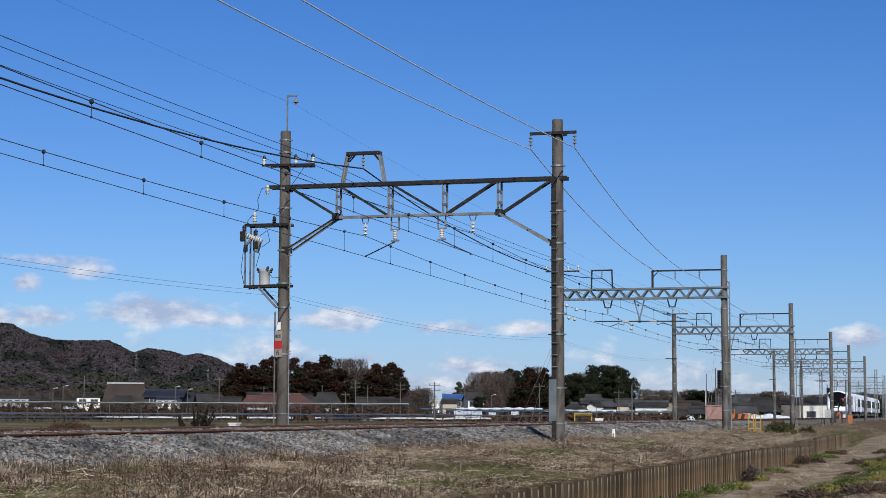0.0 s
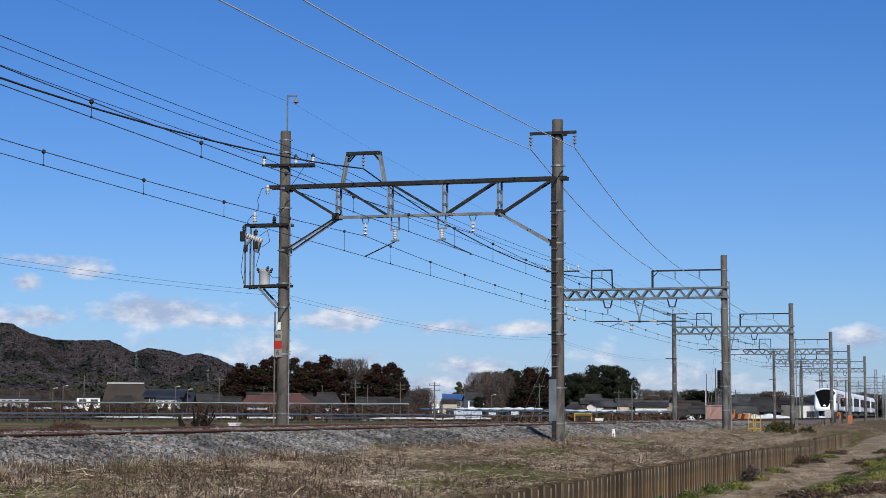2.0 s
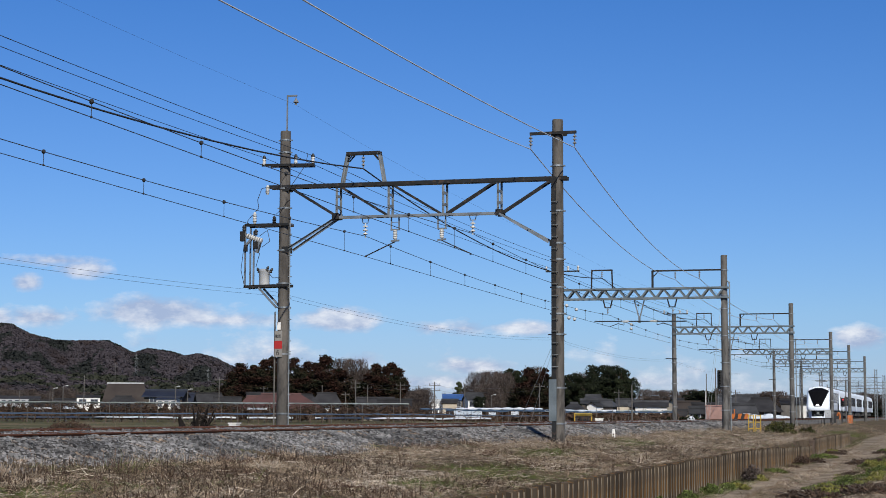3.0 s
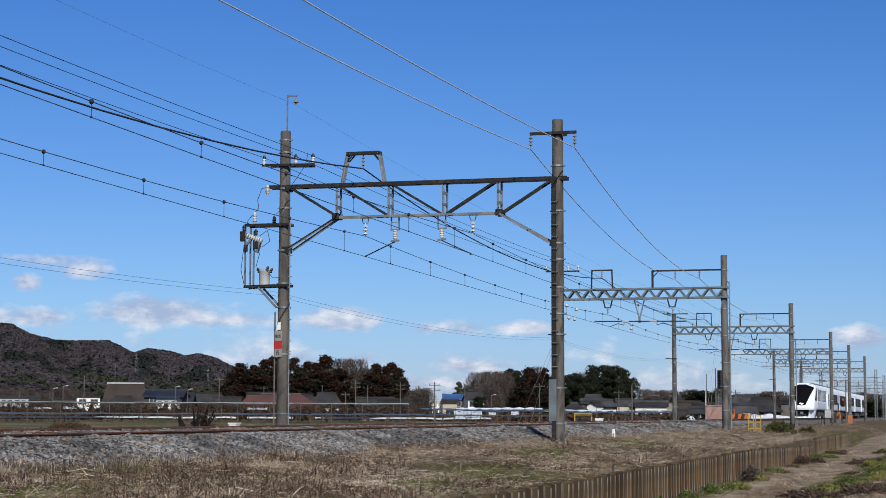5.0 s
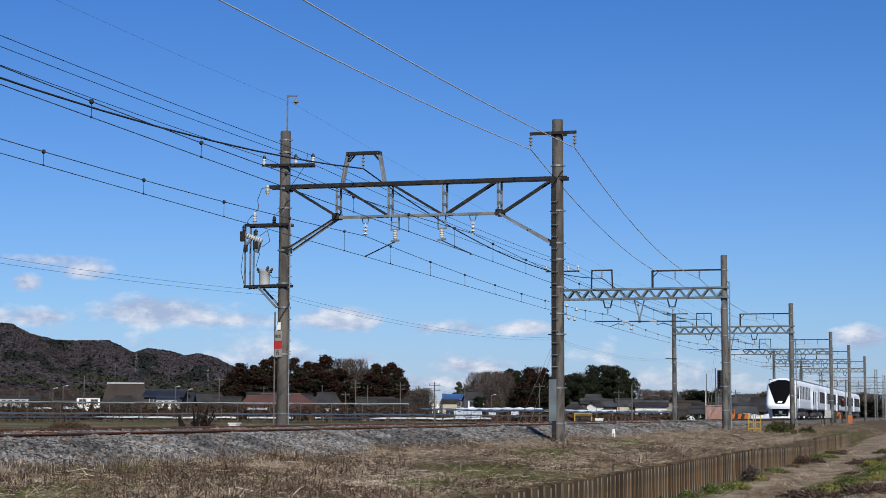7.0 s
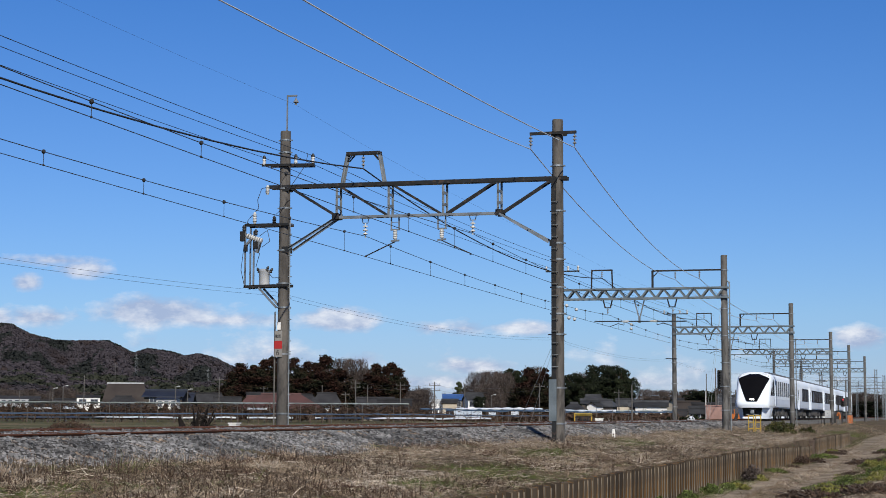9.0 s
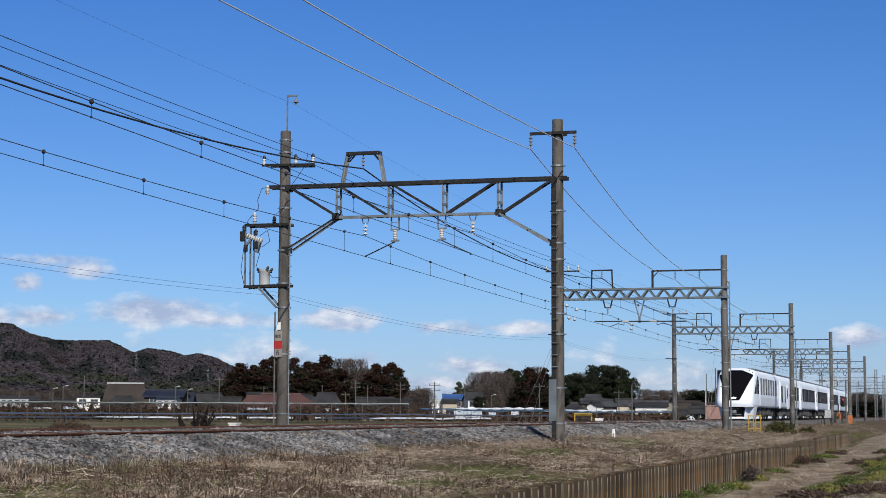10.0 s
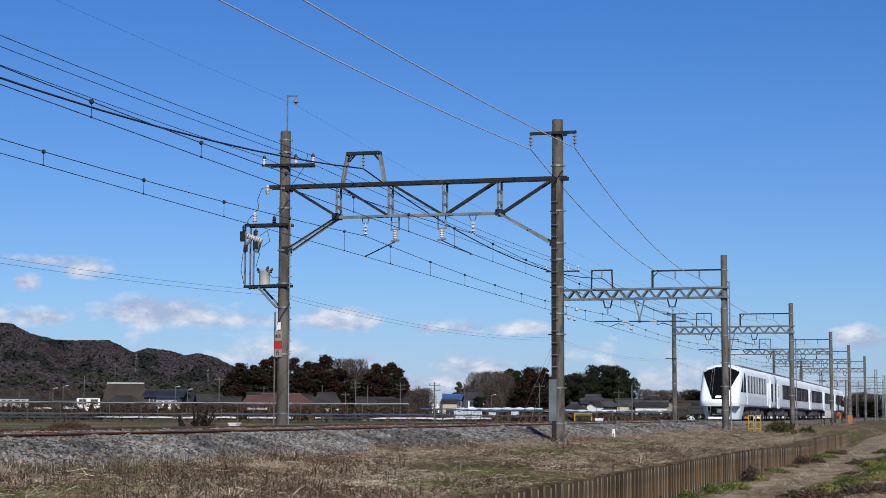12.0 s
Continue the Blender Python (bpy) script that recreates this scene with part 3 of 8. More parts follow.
def hill(name, label, mils, tops, d, depth, mat, seed, crown=2.6):
    """A wooded ridge whose crest is given as heights along headings, with a treetop outline."""
    xs = np.linspace(mils[0], mils[-1], min(400, int((mils[-1] - mils[0]) * 1.2)))
    crest = np.interp(xs, mils, tops)
    rows = 64
    verts, faces = [], []
    for r in range(rows):
        k = r / (rows - 1)
        for i, (mil, h) in enumerate(zip(xs, crest)):
            dist = d - depth * (1 - k / 0.75) if k < 0.75 else d + depth * (k - 0.75)
            p = place(mil, dist, 0)
            e = 1 - (1 - k / 0.75) ** 1.2 if k < 0.75 else 1 - ((k - 0.75) / 0.25) ** 2
            spur = 0.16 * noise.noise((mil * 0.035 + seed, k * 2.2, seed)) * min(1, k * 3) * (1 - smooth(0.4, 0.68, k))
            z = 1 + (h - 1) * max(0.0, e + spur)
            z += (noise.noise((mil * 1.1, k * 30, seed)) + 0.6 * noise.noise((mil * 0.4, k * 16, seed + 5)) + 0.25 * noise.noise((mil * 0.1, k * 6, seed + 9))) * crown * min(1, k * 6)
            verts.append((p.x, p.y, z - 0.5))
    n = len(xs)
    for r in range(rows - 1):
        for i in range(n - 1):
            a = r * n + i
            faces.append((a, a + 1, a + n + 1, a + n))
    me = cloud_mesh(name, verts, faces, mat)
    me.shade_smooth()
    tagged(new(name, me), label, "hill", kind="structure")


def hill_surface(mil, k, crest, d, depth, seed):
    """The bare slope of a ridge at a heading and a share k of its front."""
    e = 1 - (1 - k / 0.75) ** 1.2 if k < 0.75 else 1 - ((k - 0.75) / 0.25) ** 2
    spur = 0.16 * noise.noise((mil * 0.035 + seed, k * 2.2, seed)) * min(1, k * 3) * (1 - smooth(0.4, 0.68, k))
    p = place(mil, d - depth * (1 - k / 0.75) if k < 0.75 else d + depth * (k - 0.75), 0)
    return p.x, p.y, 1 + (crest - 1) * max(0.0, e + spur)


def hill_wood(mils, tops, d, depth, seed, count, crown, span, low=0.0, tint=0.0):
    """Separate crowns on a ridge's slope: bare, evergreen and rusty stands."""
    rng = np.random.default_rng(seed)
    kinds = {"bare": [], "evergreen": [], "rusty": []}
    for _ in range(count):
        mil, k = rng.uniform(*span), low + (0.79 - low) * rng.random() ** 0.8
        x, y, z = hill_surface(mil, k, float(np.interp(mil, mils, tops)), d, depth, seed)
        patch = noise.noise((mil * 0.06, k * 7, seed + 3)) + 0.35 * noise.noise((mil * 0.2, k * 14, seed + 8)) + tint + rng.normal() * 0.07
        kind = "evergreen" if patch > 0.22 else "rusty" if patch < -0.42 else "bare"
        r = crown * rng.uniform(0.65, 1.25)
        m = 10
        o = rng.normal(size=(m, 3))
        o[:, 2] = np.abs(o[:, 2])
        o /= np.linalg.norm(o, axis=1)[:, None]
        kinds[kind].append(np.concatenate([np.array([x, y, z - r * 0.2]) + o * r * np.array([1, 1, 0.9 if kind != "bare" else 0.65]), o], 1))
    for kind, mat, label in (("bare", "wood_bare", "leafless grey-purple winter trees covering the hill"), ("evergreen", "wood_green", "dark evergreen stands on the hill"), ("rusty", "wood_rust", "rusty brown stands on the hill")):
        if kinds[kind]:
            q = np.concatenate(kinds[kind])
            mat = "wood_bamboo" if kind == "evergreen" and tint > 0.1 else mat
            v, f = leaf_cloud(q[:, :3], crown * 0.55, rng, out=q[:, 3:])
            tagged(new("hill_trees", np_mesh("hill_trees", v, f, M[mat])), label, "trees", kind="stuff")


HILL = [-420, -330, -259.1, -252.5, -241.9, -226.0, -206.2, -196.3, -187.0, -181.1, -172.5, -159.9, -150.0, -142.8, -131.9, -120.3, -103.8, -74.0]
HILL_TOPS = [150, 165, 135.04, 133.64, 120.7, 110.38, 111.01, 111.32, 101.47, 92.35, 100.17, 96.25, 89.71, 94.11, 85.85, 71.63, 46.41, 2]
FOOT = [-420, -259.1, -239.3, -216.1, -193.0, -169.9, -150.0, -126.9, -110.4, -87.2]
FOOT_TOPS = [30, 35.78, 37.38, 34.97, 33.43, 32.31, 27.95, 29.52, 21.43, 2]
RISE = [-420, -259.1, -245.9, -229.3, -217.8, -209.5, -198.0]
RISE_TOPS = [22, 16.34, 16.93, 14.73, 12.22, 9.18, 2]
hill("wooded_hill", "dark wooded hill with bare winter trees", HILL, [t - 4 if t > 10 else t for t in HILL_TOPS], 2600, 900, M["forest"], 3, 1.5)
hill("foothill", "low foothill with bamboo and evergreen woodland", FOOT, [t - 3 if t > 10 else t for t in FOOT_TOPS], 1400, 350, M["bamboo_wood"], 11, 1.5)
hill("grey_foothill", "low wooded rise of leafless grey-brown trees", RISE, [t - 2 if t > 8 else t for t in RISE_TOPS], 800, 160, M["forest"], 23, 1.0)
hill_wood(HILL, [t - 4 for t in HILL_TOPS], 2600, 900, 3, 15000, 3.6, (-268, -76), 0.25)
hill_wood(FOOT, [t - 3 for t in FOOT_TOPS], 1400, 350, 11, 5200, 2.8, (-268, -88), 0.1, 0.2)
hill_wood(RISE, [t - 2 for t in RISE_TOPS], 800, 160, 23, 1500, 2.0, (-268, -200), 0.05, -0.12)

# added out of view, so that the train's windows mirror something dark
hill("wooded_rise", "unseen wooded rise added to darken reflections in the train windows", [262, 300, 380, 520, 700, 1000, 1600], [3, 26, 42, 48, 44, 40, 30], 900, 300, M["forest"], 31, 3.0)


# ---- the railway ----
def build_tracks():
    prof = [(-0.0725, 0), (0.0725, 0), (0.0725, 0.012), (0.012, 0.03), (0.012, 0.115), (0.034, 0.128), (0.034, 0.153), (-0.034, 0.153), (-0.034, 0.128), (-0.012, 0.115), (-0.012, 0.03), (-0.0725, 0.012)]
    bm = bmesh.new()
    ends = [[bm.verts.new((x, y, z)) for x, z in prof] for y in (-40, 900)]
    for k in range(len(prof)):
        f = bm.faces.new((ends[0][k], ends[0][(k + 1) % 12], ends[1][(k + 1) % 12], ends[1][k]))
        f.material_index = 1 if k == 6 else 0
    rail_me = mesh_of(bm, "rail", [M["rail"], M["railhead"]])
    bm = bmesh.new()
    vs = [bm.verts.new((x, y, z)) for x, y, z in ((-1, -0.13, -0.15), (1, -0.13, -0.15), (1, 0.13, -0.15), (-1, 0.13, -0.15), (-1, -0.1, 0), (1, -0.1, 0), (1, 0.1, 0), (-1, 0.1, 0))]
    for f in ((4, 5, 6, 7), (0, 1, 5, 4), (1, 2, 6, 5), (2, 3, 7, 6), (3, 0, 4, 7)):
        bm.faces.new([vs[i] for i in f])
    sleeper_me = mesh_of(bm, "sleeper", M["sleeper"])
    for x in (NEAR, FAR):
        t = thing("railway_track", pose(x, 0, RAIL - 0.153), "rusty narrow-gauge rails on concrete sleepers in ballast", "railway track", "railway tracks", "structure")
        for s in (-1, 1):
            r = new("rail", rail_me)
            r.parent, r.location = t, (s * 0.5675, 0, 0)
        for i in range(150):
            o = new("sleeper", sleeper_me)
            o.parent, o.location = t, (0, 18 + 0.62 * i, -0.002)


build_tracks()


def build_ballast():
    rng = np.random.default_rng(4)
    corners = np.array([(x, y, z) for z in (-1, 1) for x, y in ((-1, -1), (1, -1), (1, 1), (-1, 1))], dtype=float)
    tri = np.array([(0, 2, 1), (0, 3, 2), (4, 5, 6), (4, 6, 7)] + [t for k in range(4) for t in ((k, (k + 1) % 4, 4 + (k + 1) % 4), (k, 4 + (k + 1) % 4, 4 + k))])
    kinds = []
    for k in range(14):
        pts = corners * np.array([1, 0.8, 0.62]) * 0.78 + rng.uniform(-0.42, 0.42, (8, 3))
        pts[4:, :2] *= rng.uniform(0.45, 0.95)
        kinds.append((pts, tri))
    spots = []

    def scatter(x0, x1, y0, y1, per, size):
        n = int((x1 - x0) * (y1 - y0) * per)
        spots.append(np.stack([rng.uniform(x0, x1, n), rng.uniform(y0, y1, n), rng.lognormal(0, 0.28, n) * size], 1))

    for x0, x1, k in ((-15.1, -12.85, 1.0), (-16.15, -15.2, 0.6), (-18.8, -16.4, 0.25), (-22.4, -20.2, 0.22)):
        start = -x1 * 1.58 - 0.5
        scatter(x0, x1, start, 40, 960 * k, 0.032)
        scatter(x0, x1, 40, 75, 280 * k, 0.044)
        scatter(x0, x1, 75, 135, 75 * k, 0.07)
    s = np.concatenate(spots)
    verts, faces, base = [], [], 0
    pick = rng.integers(0, len(kinds), len(s))
    for k, (pts, tri) in enumerate(kinds):
        q = s[pick == k]
        n = len(q)
        a, b = rng.uniform(0, math.tau, n), rng.normal(0, 0.9, n)
        ca, sa, cb, sb = np.cos(a), np.sin(a), np.cos(b), np.sin(b)
        R = np.zeros((n, 3, 3))
        R[:, 0] = np.stack([ca, -sa * cb, sa * sb], 1)
        R[:, 1] = np.stack([sa, ca * cb, -ca * sb], 1)
        R[:, 2] = np.stack([0 * a, sb, cb], 1)
        z = np.array([lerp_rows(BED, x) for x in q[:, 0]])
        edge = np.clip((q[:, 0] + 14.2) / 1.3, 0, 1)
        z = z - np.clip(q[:, 2] - 0.035, 0, 1) * 0.5 + rng.uniform(-0.035, 0.02, n) + 0.015 * np.sin(q[:, 0] * 3.1 + np.sin(q[:, 1] * 1.7) * 2) * np.sin(q[:, 1] * 2.3)
        keep = (rng.random(n) > 0.7 * edge ** 5) & (np.abs(np.abs(q[:, 0] - NEAR) - 0.5675) > 0.09) & (np.abs(np.abs(q[:, 0] - FAR) - 0.5675) > 0.09)
        p = np.einsum("nij,vj->nvi", R, pts) * q[:, 2][:, None, None] + np.stack([q[:, 0], q[:, 1], z], 1)[:, None, :]
        p = p[keep]
        n = len(p)
        verts.append(p.reshape(-1, 3))
        faces.append((tri[None] + (np.arange(n) * len(pts))[:, None, None]).reshape(-1, 3) + base)
        base += n * len(pts)
    me = bpy.data.meshes.new("ballast")
    v, f = np.concatenate(verts), np.concatenate(faces)
    me.vertices.add(len(v))
    me.vertices.foreach_set("co", v.astype(np.float32).ravel())
    me.loops.add(f.size)
    me.loops.foreach_set("vertex_index", f.astype(np.int32).ravel())
    me.polygons.add(len(f))
    me.polygons.foreach_set("loop_start", np.arange(0, f.size, 3, dtype=np.int32))
    me.polygons.foreach_set("use_smooth", np.zeros(len(f), dtype=bool))
    me.materials.append(M["ballast"])
    me.update(calc_edges=True)
    tagged(new("ballast", me), "crushed grey ballast stones heaped under the tracks", "ballast", kind="stuff")
    # the bed under the loose stones, darkened for shade in their gaps, and beyond
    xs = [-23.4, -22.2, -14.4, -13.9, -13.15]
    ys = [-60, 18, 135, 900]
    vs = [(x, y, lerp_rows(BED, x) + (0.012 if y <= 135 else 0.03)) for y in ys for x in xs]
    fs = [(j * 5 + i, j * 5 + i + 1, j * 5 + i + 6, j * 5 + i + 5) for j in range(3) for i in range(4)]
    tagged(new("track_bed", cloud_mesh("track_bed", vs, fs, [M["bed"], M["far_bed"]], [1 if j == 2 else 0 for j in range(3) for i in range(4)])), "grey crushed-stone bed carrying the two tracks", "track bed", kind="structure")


build_ballast()


# ---- masts, gantries and wires ----
SPANS = [11.0, 56.61, 102.04, 147.6, 199.2, 236.6, 282.3, 326.0, 370.0]


def insulator(bm, top, length, discs=3, r=0.075):
    """A hanging string of porcelain discs."""
    step = length / (discs + 1)
    prof = [(0, 0.018), (step * 0.55, 0.018)]
    for k in range(discs):
        h = step * (0.6 + k)
        prof += [(h, 0.03), (h + step * 0.15, r * 0.75), (h + step * 0.42, r), (h + step * 0.52, r * 0.4), (h + step * 0.6, 0.022)]
    prof += [(length, 0.018)]
    lathe(bm, top, prof, 10, (0, 0, -1))


def post_insulator(bm, base, h=0.28):
    lathe(bm, base, [(0, 0.045), (0.05, 0.07), (0.09, 0.055), (h * 0.6, 0.06), (h * 0.64, 0.075), (h * 0.8, 0.06), (h, 0.03)], 10)


def mast(parent, x, base, top, r0=0.205, r1=0.18, steps=(), name="mast", mat="concrete"):
    bm = bmesh.new()
    h = top - base
    lathe(bm, (x, 0, base - 0.3), [(0, r0), (h * 0.5, (r0 + r1) / 2), (h + 0.24, r1), (h + 0.29, r1 * 0.96), (h + 0.30, r1 * 0.6)], 20)
    m = part(name, bm, M[mat], parent, smooth=True)
    for z in steps:
        bm = bmesh.new()
        rr = r0 + (r1 - r0) * (z - base) / h
        lathe(bm, (x, 0, z - 0.03), [(0, rr), (0.001, rr + 0.018), (0.059, rr + 0.018), (0.06, rr)], 20)
        box(bm, (x - rr - 0.075, -0.03, z - 0.02), (x - rr - 0.01, 0.03, z + 0.02))
        box(bm, (x + rr + 0.01, -0.03, z - 0.02), (x + rr + 0.075, 0.03, z + 0.02))
        part("clamp_band", bm, M["steel"], m)
    return m


def ladder_irons(parent, x, z0, z1, r=0.2):
    for i in range(int((z1 - z0) / 0.4)):
        bm = bmesh.new()
        z = z0 + 0.4 * i
        pipe(bm, [(x - 0.1, -r * 0.8, z), (x - 0.1, -r - 0.1, z), (x + 0.1, -r - 0.1, z), (x + 0.1, -r * 0.8, z)], 0.012, 5)
        part("climbing_iron", bm, M["steel"], parent)


def first_gantry():
    g = thing("catenary_gantry", pose(0, SPANS[1], 0), "steel truss gantry on two tall concrete masts with a transformer", "gantry", "overhead line gantries")
    left = mast(g, XL, 1.85, 12.39, 0.21, 0.185, (2.3, 4.4, 6.05, 6.9, 8.09, 9.0, 9.6, 10.3, 11.6, 12.05))
    right = mast(g, XR, 1.40, 12.36, 0.215, 0.185, (2.0, 3.2, 5.0, 5.7, 6.6, 7.55, 8.1, 9.2, 10.75))
    ladder_irons(right, XR - 0.06, 3.9, 10.0, 0.2)
    # main truss
    zt, zb, y = 10.36, 9.2, 0.0
    bm = bmesh.new()
    for s in (-0.14, 0.14):
        bar(bm, (XL - 0.55, s, zt), (XR + 0.35, s, zt - 0.04), 0.07, 0.13)
    for x in np.linspace(XL + 0.8, XR - 0.8, 9):
        bar(bm, (x, -0.17, zt), (x, 0.17, zt), 0.22, 0.02)
    part("top_chord", bm, M["dark_steel"], g)
    bm = bmesh.new()
    for s in (-0.13, 0.13):
        angle_bar(bm, (-20.56, s, zb), (-14.6, s, zb - 0.02), 0.075)
    part("bottom_chord", bm, M["steel"], g)
    for x in (-20.5, -18.57, -16.58, -14.62):
        bm = bmesh.new()
        for s in (-0.13, 0.13):
            angle_bar(bm, (x + s * 0.25, s, zb), (x + s * 0.25, s, zt - 0.06), 0.06)
        for k in range(2):
            z = zb + 0.35 + 0.4 * k
            bar(bm, (x - 0.03, -0.13, z), (x + 0.03, 0.13, z), 0.03, 0.1)
        part("upright", bm, M["steel"], g)
    for p, q in (((-22.3, 10.3), (-20.62, 9.28)), ((-20.44, 10.3), (-18.66, 9.22)), ((-18.5, 10.3), (-16.7, 9.22)), ((-16.5, 9.22), (-14.72, 10.3)), ((-14.5, 9.2), (-12.75, 10.28))):
        bm = bmesh.new()
        for s in (-0.12, 0.12):
            angle_bar(bm, (p[0], s, p[1]), (q[0], s, q[1]), 0.065)
        part("diagonal", bm, M["dark_steel"], g)
    for p, q, k in (((-20.56, 9.18), (-22.36, 8.09), 1), ((-14.6, 9.16), (-12.8, 8.12), 1)):
        bm = bmesh.new()
        for s in (-0.16, 0.16):
            angle_bar(bm, (p[0], s, p[1]), (q[0] + s * 0.4, s, q[1]), 0.07)
        part("knee_brace", bm, M["steel"], g)
    for x, z in ((-20.56, 9.24), (-14.6, 9.2), (-22.45, 8.1), (-12.7, 8.1), (-22.45, 10.3), (-12.7, 10.25)):
        for side in (-0.19, 0.19):
            bm = bmesh.new()
            bar(bm, (x - 0.13, side, z), (x + 0.13, side, z), 0.012, 0.22)
            part("gusset_plate", bm, M["dark_steel"], g)
    for x0, x1 in ((-20.36, -20.16), (-18.80, -18.99)):
        bm = bmesh.new()
        for s in (-0.1, 0.1):
            angle_bar(bm, (x0, s, 10.42), (x1, s, 11.47), 0.07)
        part("frame_leg", bm, M["steel"], g)
    # trapezoid frame with the feeder's insulator
    bm = bmesh.new()
    for s in (-0.1, 0.1):
        bar(bm, (-20.2, s, 11.47), (-18.95, s, 11.47), 0.06, 0.1)
        bar(bm, (-20.15, s, 11.2), (-19.95, s, 11.42), 0.04, 0.04)
        bar(bm, (-19.0, s, 11.2), (-19.2, s, 11.42), 0.04, 0.04)
    part("feeder_frame", bm, M["dark_steel"], g)
    bm = bmesh.new()
    insulator(bm, (-19.6, 0, 11.42), 0.5, 3, 0.07)
    part("insulator", bm, M["brown_porcelain"], g)
    # suspension and pull-off insulators
    for x in (-19.5, -15.58):
        bm = bmesh.new()
        for s in (-0.1, 0.1):
            bar(bm, (x - 0.16, s, 9.16), (x + 0.16, s, 9.16), 0.03, 0.04)
        pipe(bm, [(x - 0.12, 0, 9.14), (x - 0.09, 0, 8.98), (x + 0.09, 0, 8.98), (x + 0.12, 0, 9.14)], 0.016, 5)
        part("hanger", bm, M["steel"], g)
        bm = bmesh.new()
        insulator(bm, (x, 0, 8.98), 0.52, 3, 0.095)
        part("insulator", bm, M["porcelain"], g)
    for x, q in ((-18.4, -19.47), (-16.7, -15.66)):
        bm = bmesh.new()
        for s in (-0.14, 0.14):
            bar(bm, (x + s, 0, 9.18), (x + s, 0, 8.72), 0.045, 0.045)
        bar(bm, (x - 0.17, 0, 8.72), (x + 0.17, 0, 8.72), 0.06, 0.05)
        bar(bm, (x - 0.16, 0, 8.98), (x + 0.16, 0, 8.98), 0.02, 0.02)
        bar(bm, (x - 0.15, 0, 8.32), (x + 0.15, 0, 8.34), 0.06, 0.06)
        part("hanger", bm, M["steel"], g)
        bm = bmesh.new()
        lathe(bm, (x, 0, 8.70), [(0, 0.05), (0.03, 0.085), (0.06, 0.06), (0.09, 0.085), (0.12, 0.06), (0.15, 0.085), (0.18, 0.06), (0.21, 0.085), (0.24, 0.06), (0.27, 0.08), (0.33, 0.05)], 12, (0, 0, -1))
        part("insulator", bm, M["porcelain"], g)
        bm = bmesh.new()
        tube(bm, (x, 0, 8.30), (q, 0, 7.82), 0.022, 6)
        tube(bm, (q, 0, 7.84), (q, 0, 7.78), 0.035, 6)
        part("steady_arm", bm, M["dark_steel"], g)
    # left mast's fittings
    bm = bmesh.new()
    bar(bm, (-23.35, -0.23, 11.15), (-21.35, -0.23, 11.1), 0.08, 0.09)
    bar(bm, (-23.2, 0.23, 11.15), (-21.5, 0.23, 11.1), 0.06, 0.06)
    part("cross_arm", bm, M["dark_steel"], left)
    for x in (-23.27, -22.06, -21.41):
        bm = bmesh.new()
        post_insulator(bm, (x, -0.23, 11.15), 0.28)
        ins = part("insulator", bm, M["porcelain"], left)
        bm = bmesh.new()
        lathe(bm, (x, -0.23, 11.36), [(0, 0.062), (0.05, 0.066), (0.11, 0.05), (0.14, 0.02)], 10)
        part("cap", bm, M["black"], ins)
    bm = bmesh.new()
    bar(bm, (-22.5, 0, 12.3), (-22.5, 0, 13.66), 0.045, 0.045)
    bar(bm, (-22.52, 0, 13.66), (-22.13, 0, 13.66), 0.05, 0.06)
    bar(bm, (-22.17, 0, 13.66), (-22.17, 0, 13.55), 0.02, 0.02)
    earth = part("earth_wire_bracket", bm, M["steel"], left)
    bm = bmesh.new()
    lathe(bm, (-22.17, 0, 13.56), [(0, 0.03), (0.05, 0.045), (0.12, 0.1), (0.15, 0.1), (0.17, 0.04), (0.24, 0.04)], 10, (0, 0, -1))
    part("insulator", bm, M["brown_porcelain"], earth)
    # transformer frame
    for s in (-0.24, 0.24):
        for p, q in (((-23.98, s, 9.0), (-22.3, s, 9.0)), ((-23.98, s, 6.80), (-22.3, s, 6.83))):
            bm = bmesh.new()
            bar(bm, p, q, 0.06, 0.095)
            part("frame_arm", bm, M["dark_steel"], left)
        bm = bmesh.new()
        angle_bar(bm, (-23.42, s, 6.75), (-22.72, s, 6.02), 0.06)
        part("frame_brace", bm, M["steel"], left)
    bm = bmesh.new()
    bar(bm, (-24.0, 0, 6.78), (-22.7, 0, 6.78), 0.5, 0.02)
    part("platform", bm, M["dark_steel"], left)
    bm = bmesh.new()
    for x in (-23.95, -23.62):
        bar(bm, (x, -0.24, 6.8), (x, -0.24, 9.0 - (x + 23.95) * 0.7), 0.05, 0.06)
    bar(bm, (-23.95, 0.24, 6.8), (-23.95, 0.24, 9.0), 0.05, 0.06)
    part("frame_upright", bm, M["steel"], left)
    for lo, hi in (((-24.12, -0.36, 8.42), (-23.95, -0.2, 8.78)), ((-23.62, -0.36, 8.14), (-23.42, -0.18, 8.4)), ((-23.98, -0.34, 8.05), (-23.86, -0.2, 8.3))):
        bm = bmesh.new()
        box(bm, lo, hi, 0.02)
        part("switch_box", bm, M["dark_steel"], left)
    for p in ((-23.98, -0.3, 8.78), (-23.52, -0.3, 8.62)):
        bm = bmesh.new()
        post_insulator(bm, p, 0.22)
        part("bushing", bm, M["black"], left)
    bm = bmesh.new()
    lathe(bm, (-23.3, 0, 6.84), [(0, 0.16), (0.01, 0.19), (0.48, 0.19), (0.5, 0.2), (0.55, 0.2), (0.6, 0.13)], 16)
    can = part("transformer", bm, M["cabinet"], left, smooth=True)
    for x, y, z in ((-23.45, -0.1, 7.3), (-23.18, -0.12, 7.35), (-23.12, 0.1, 7.3)):
        bm = bmesh.new()
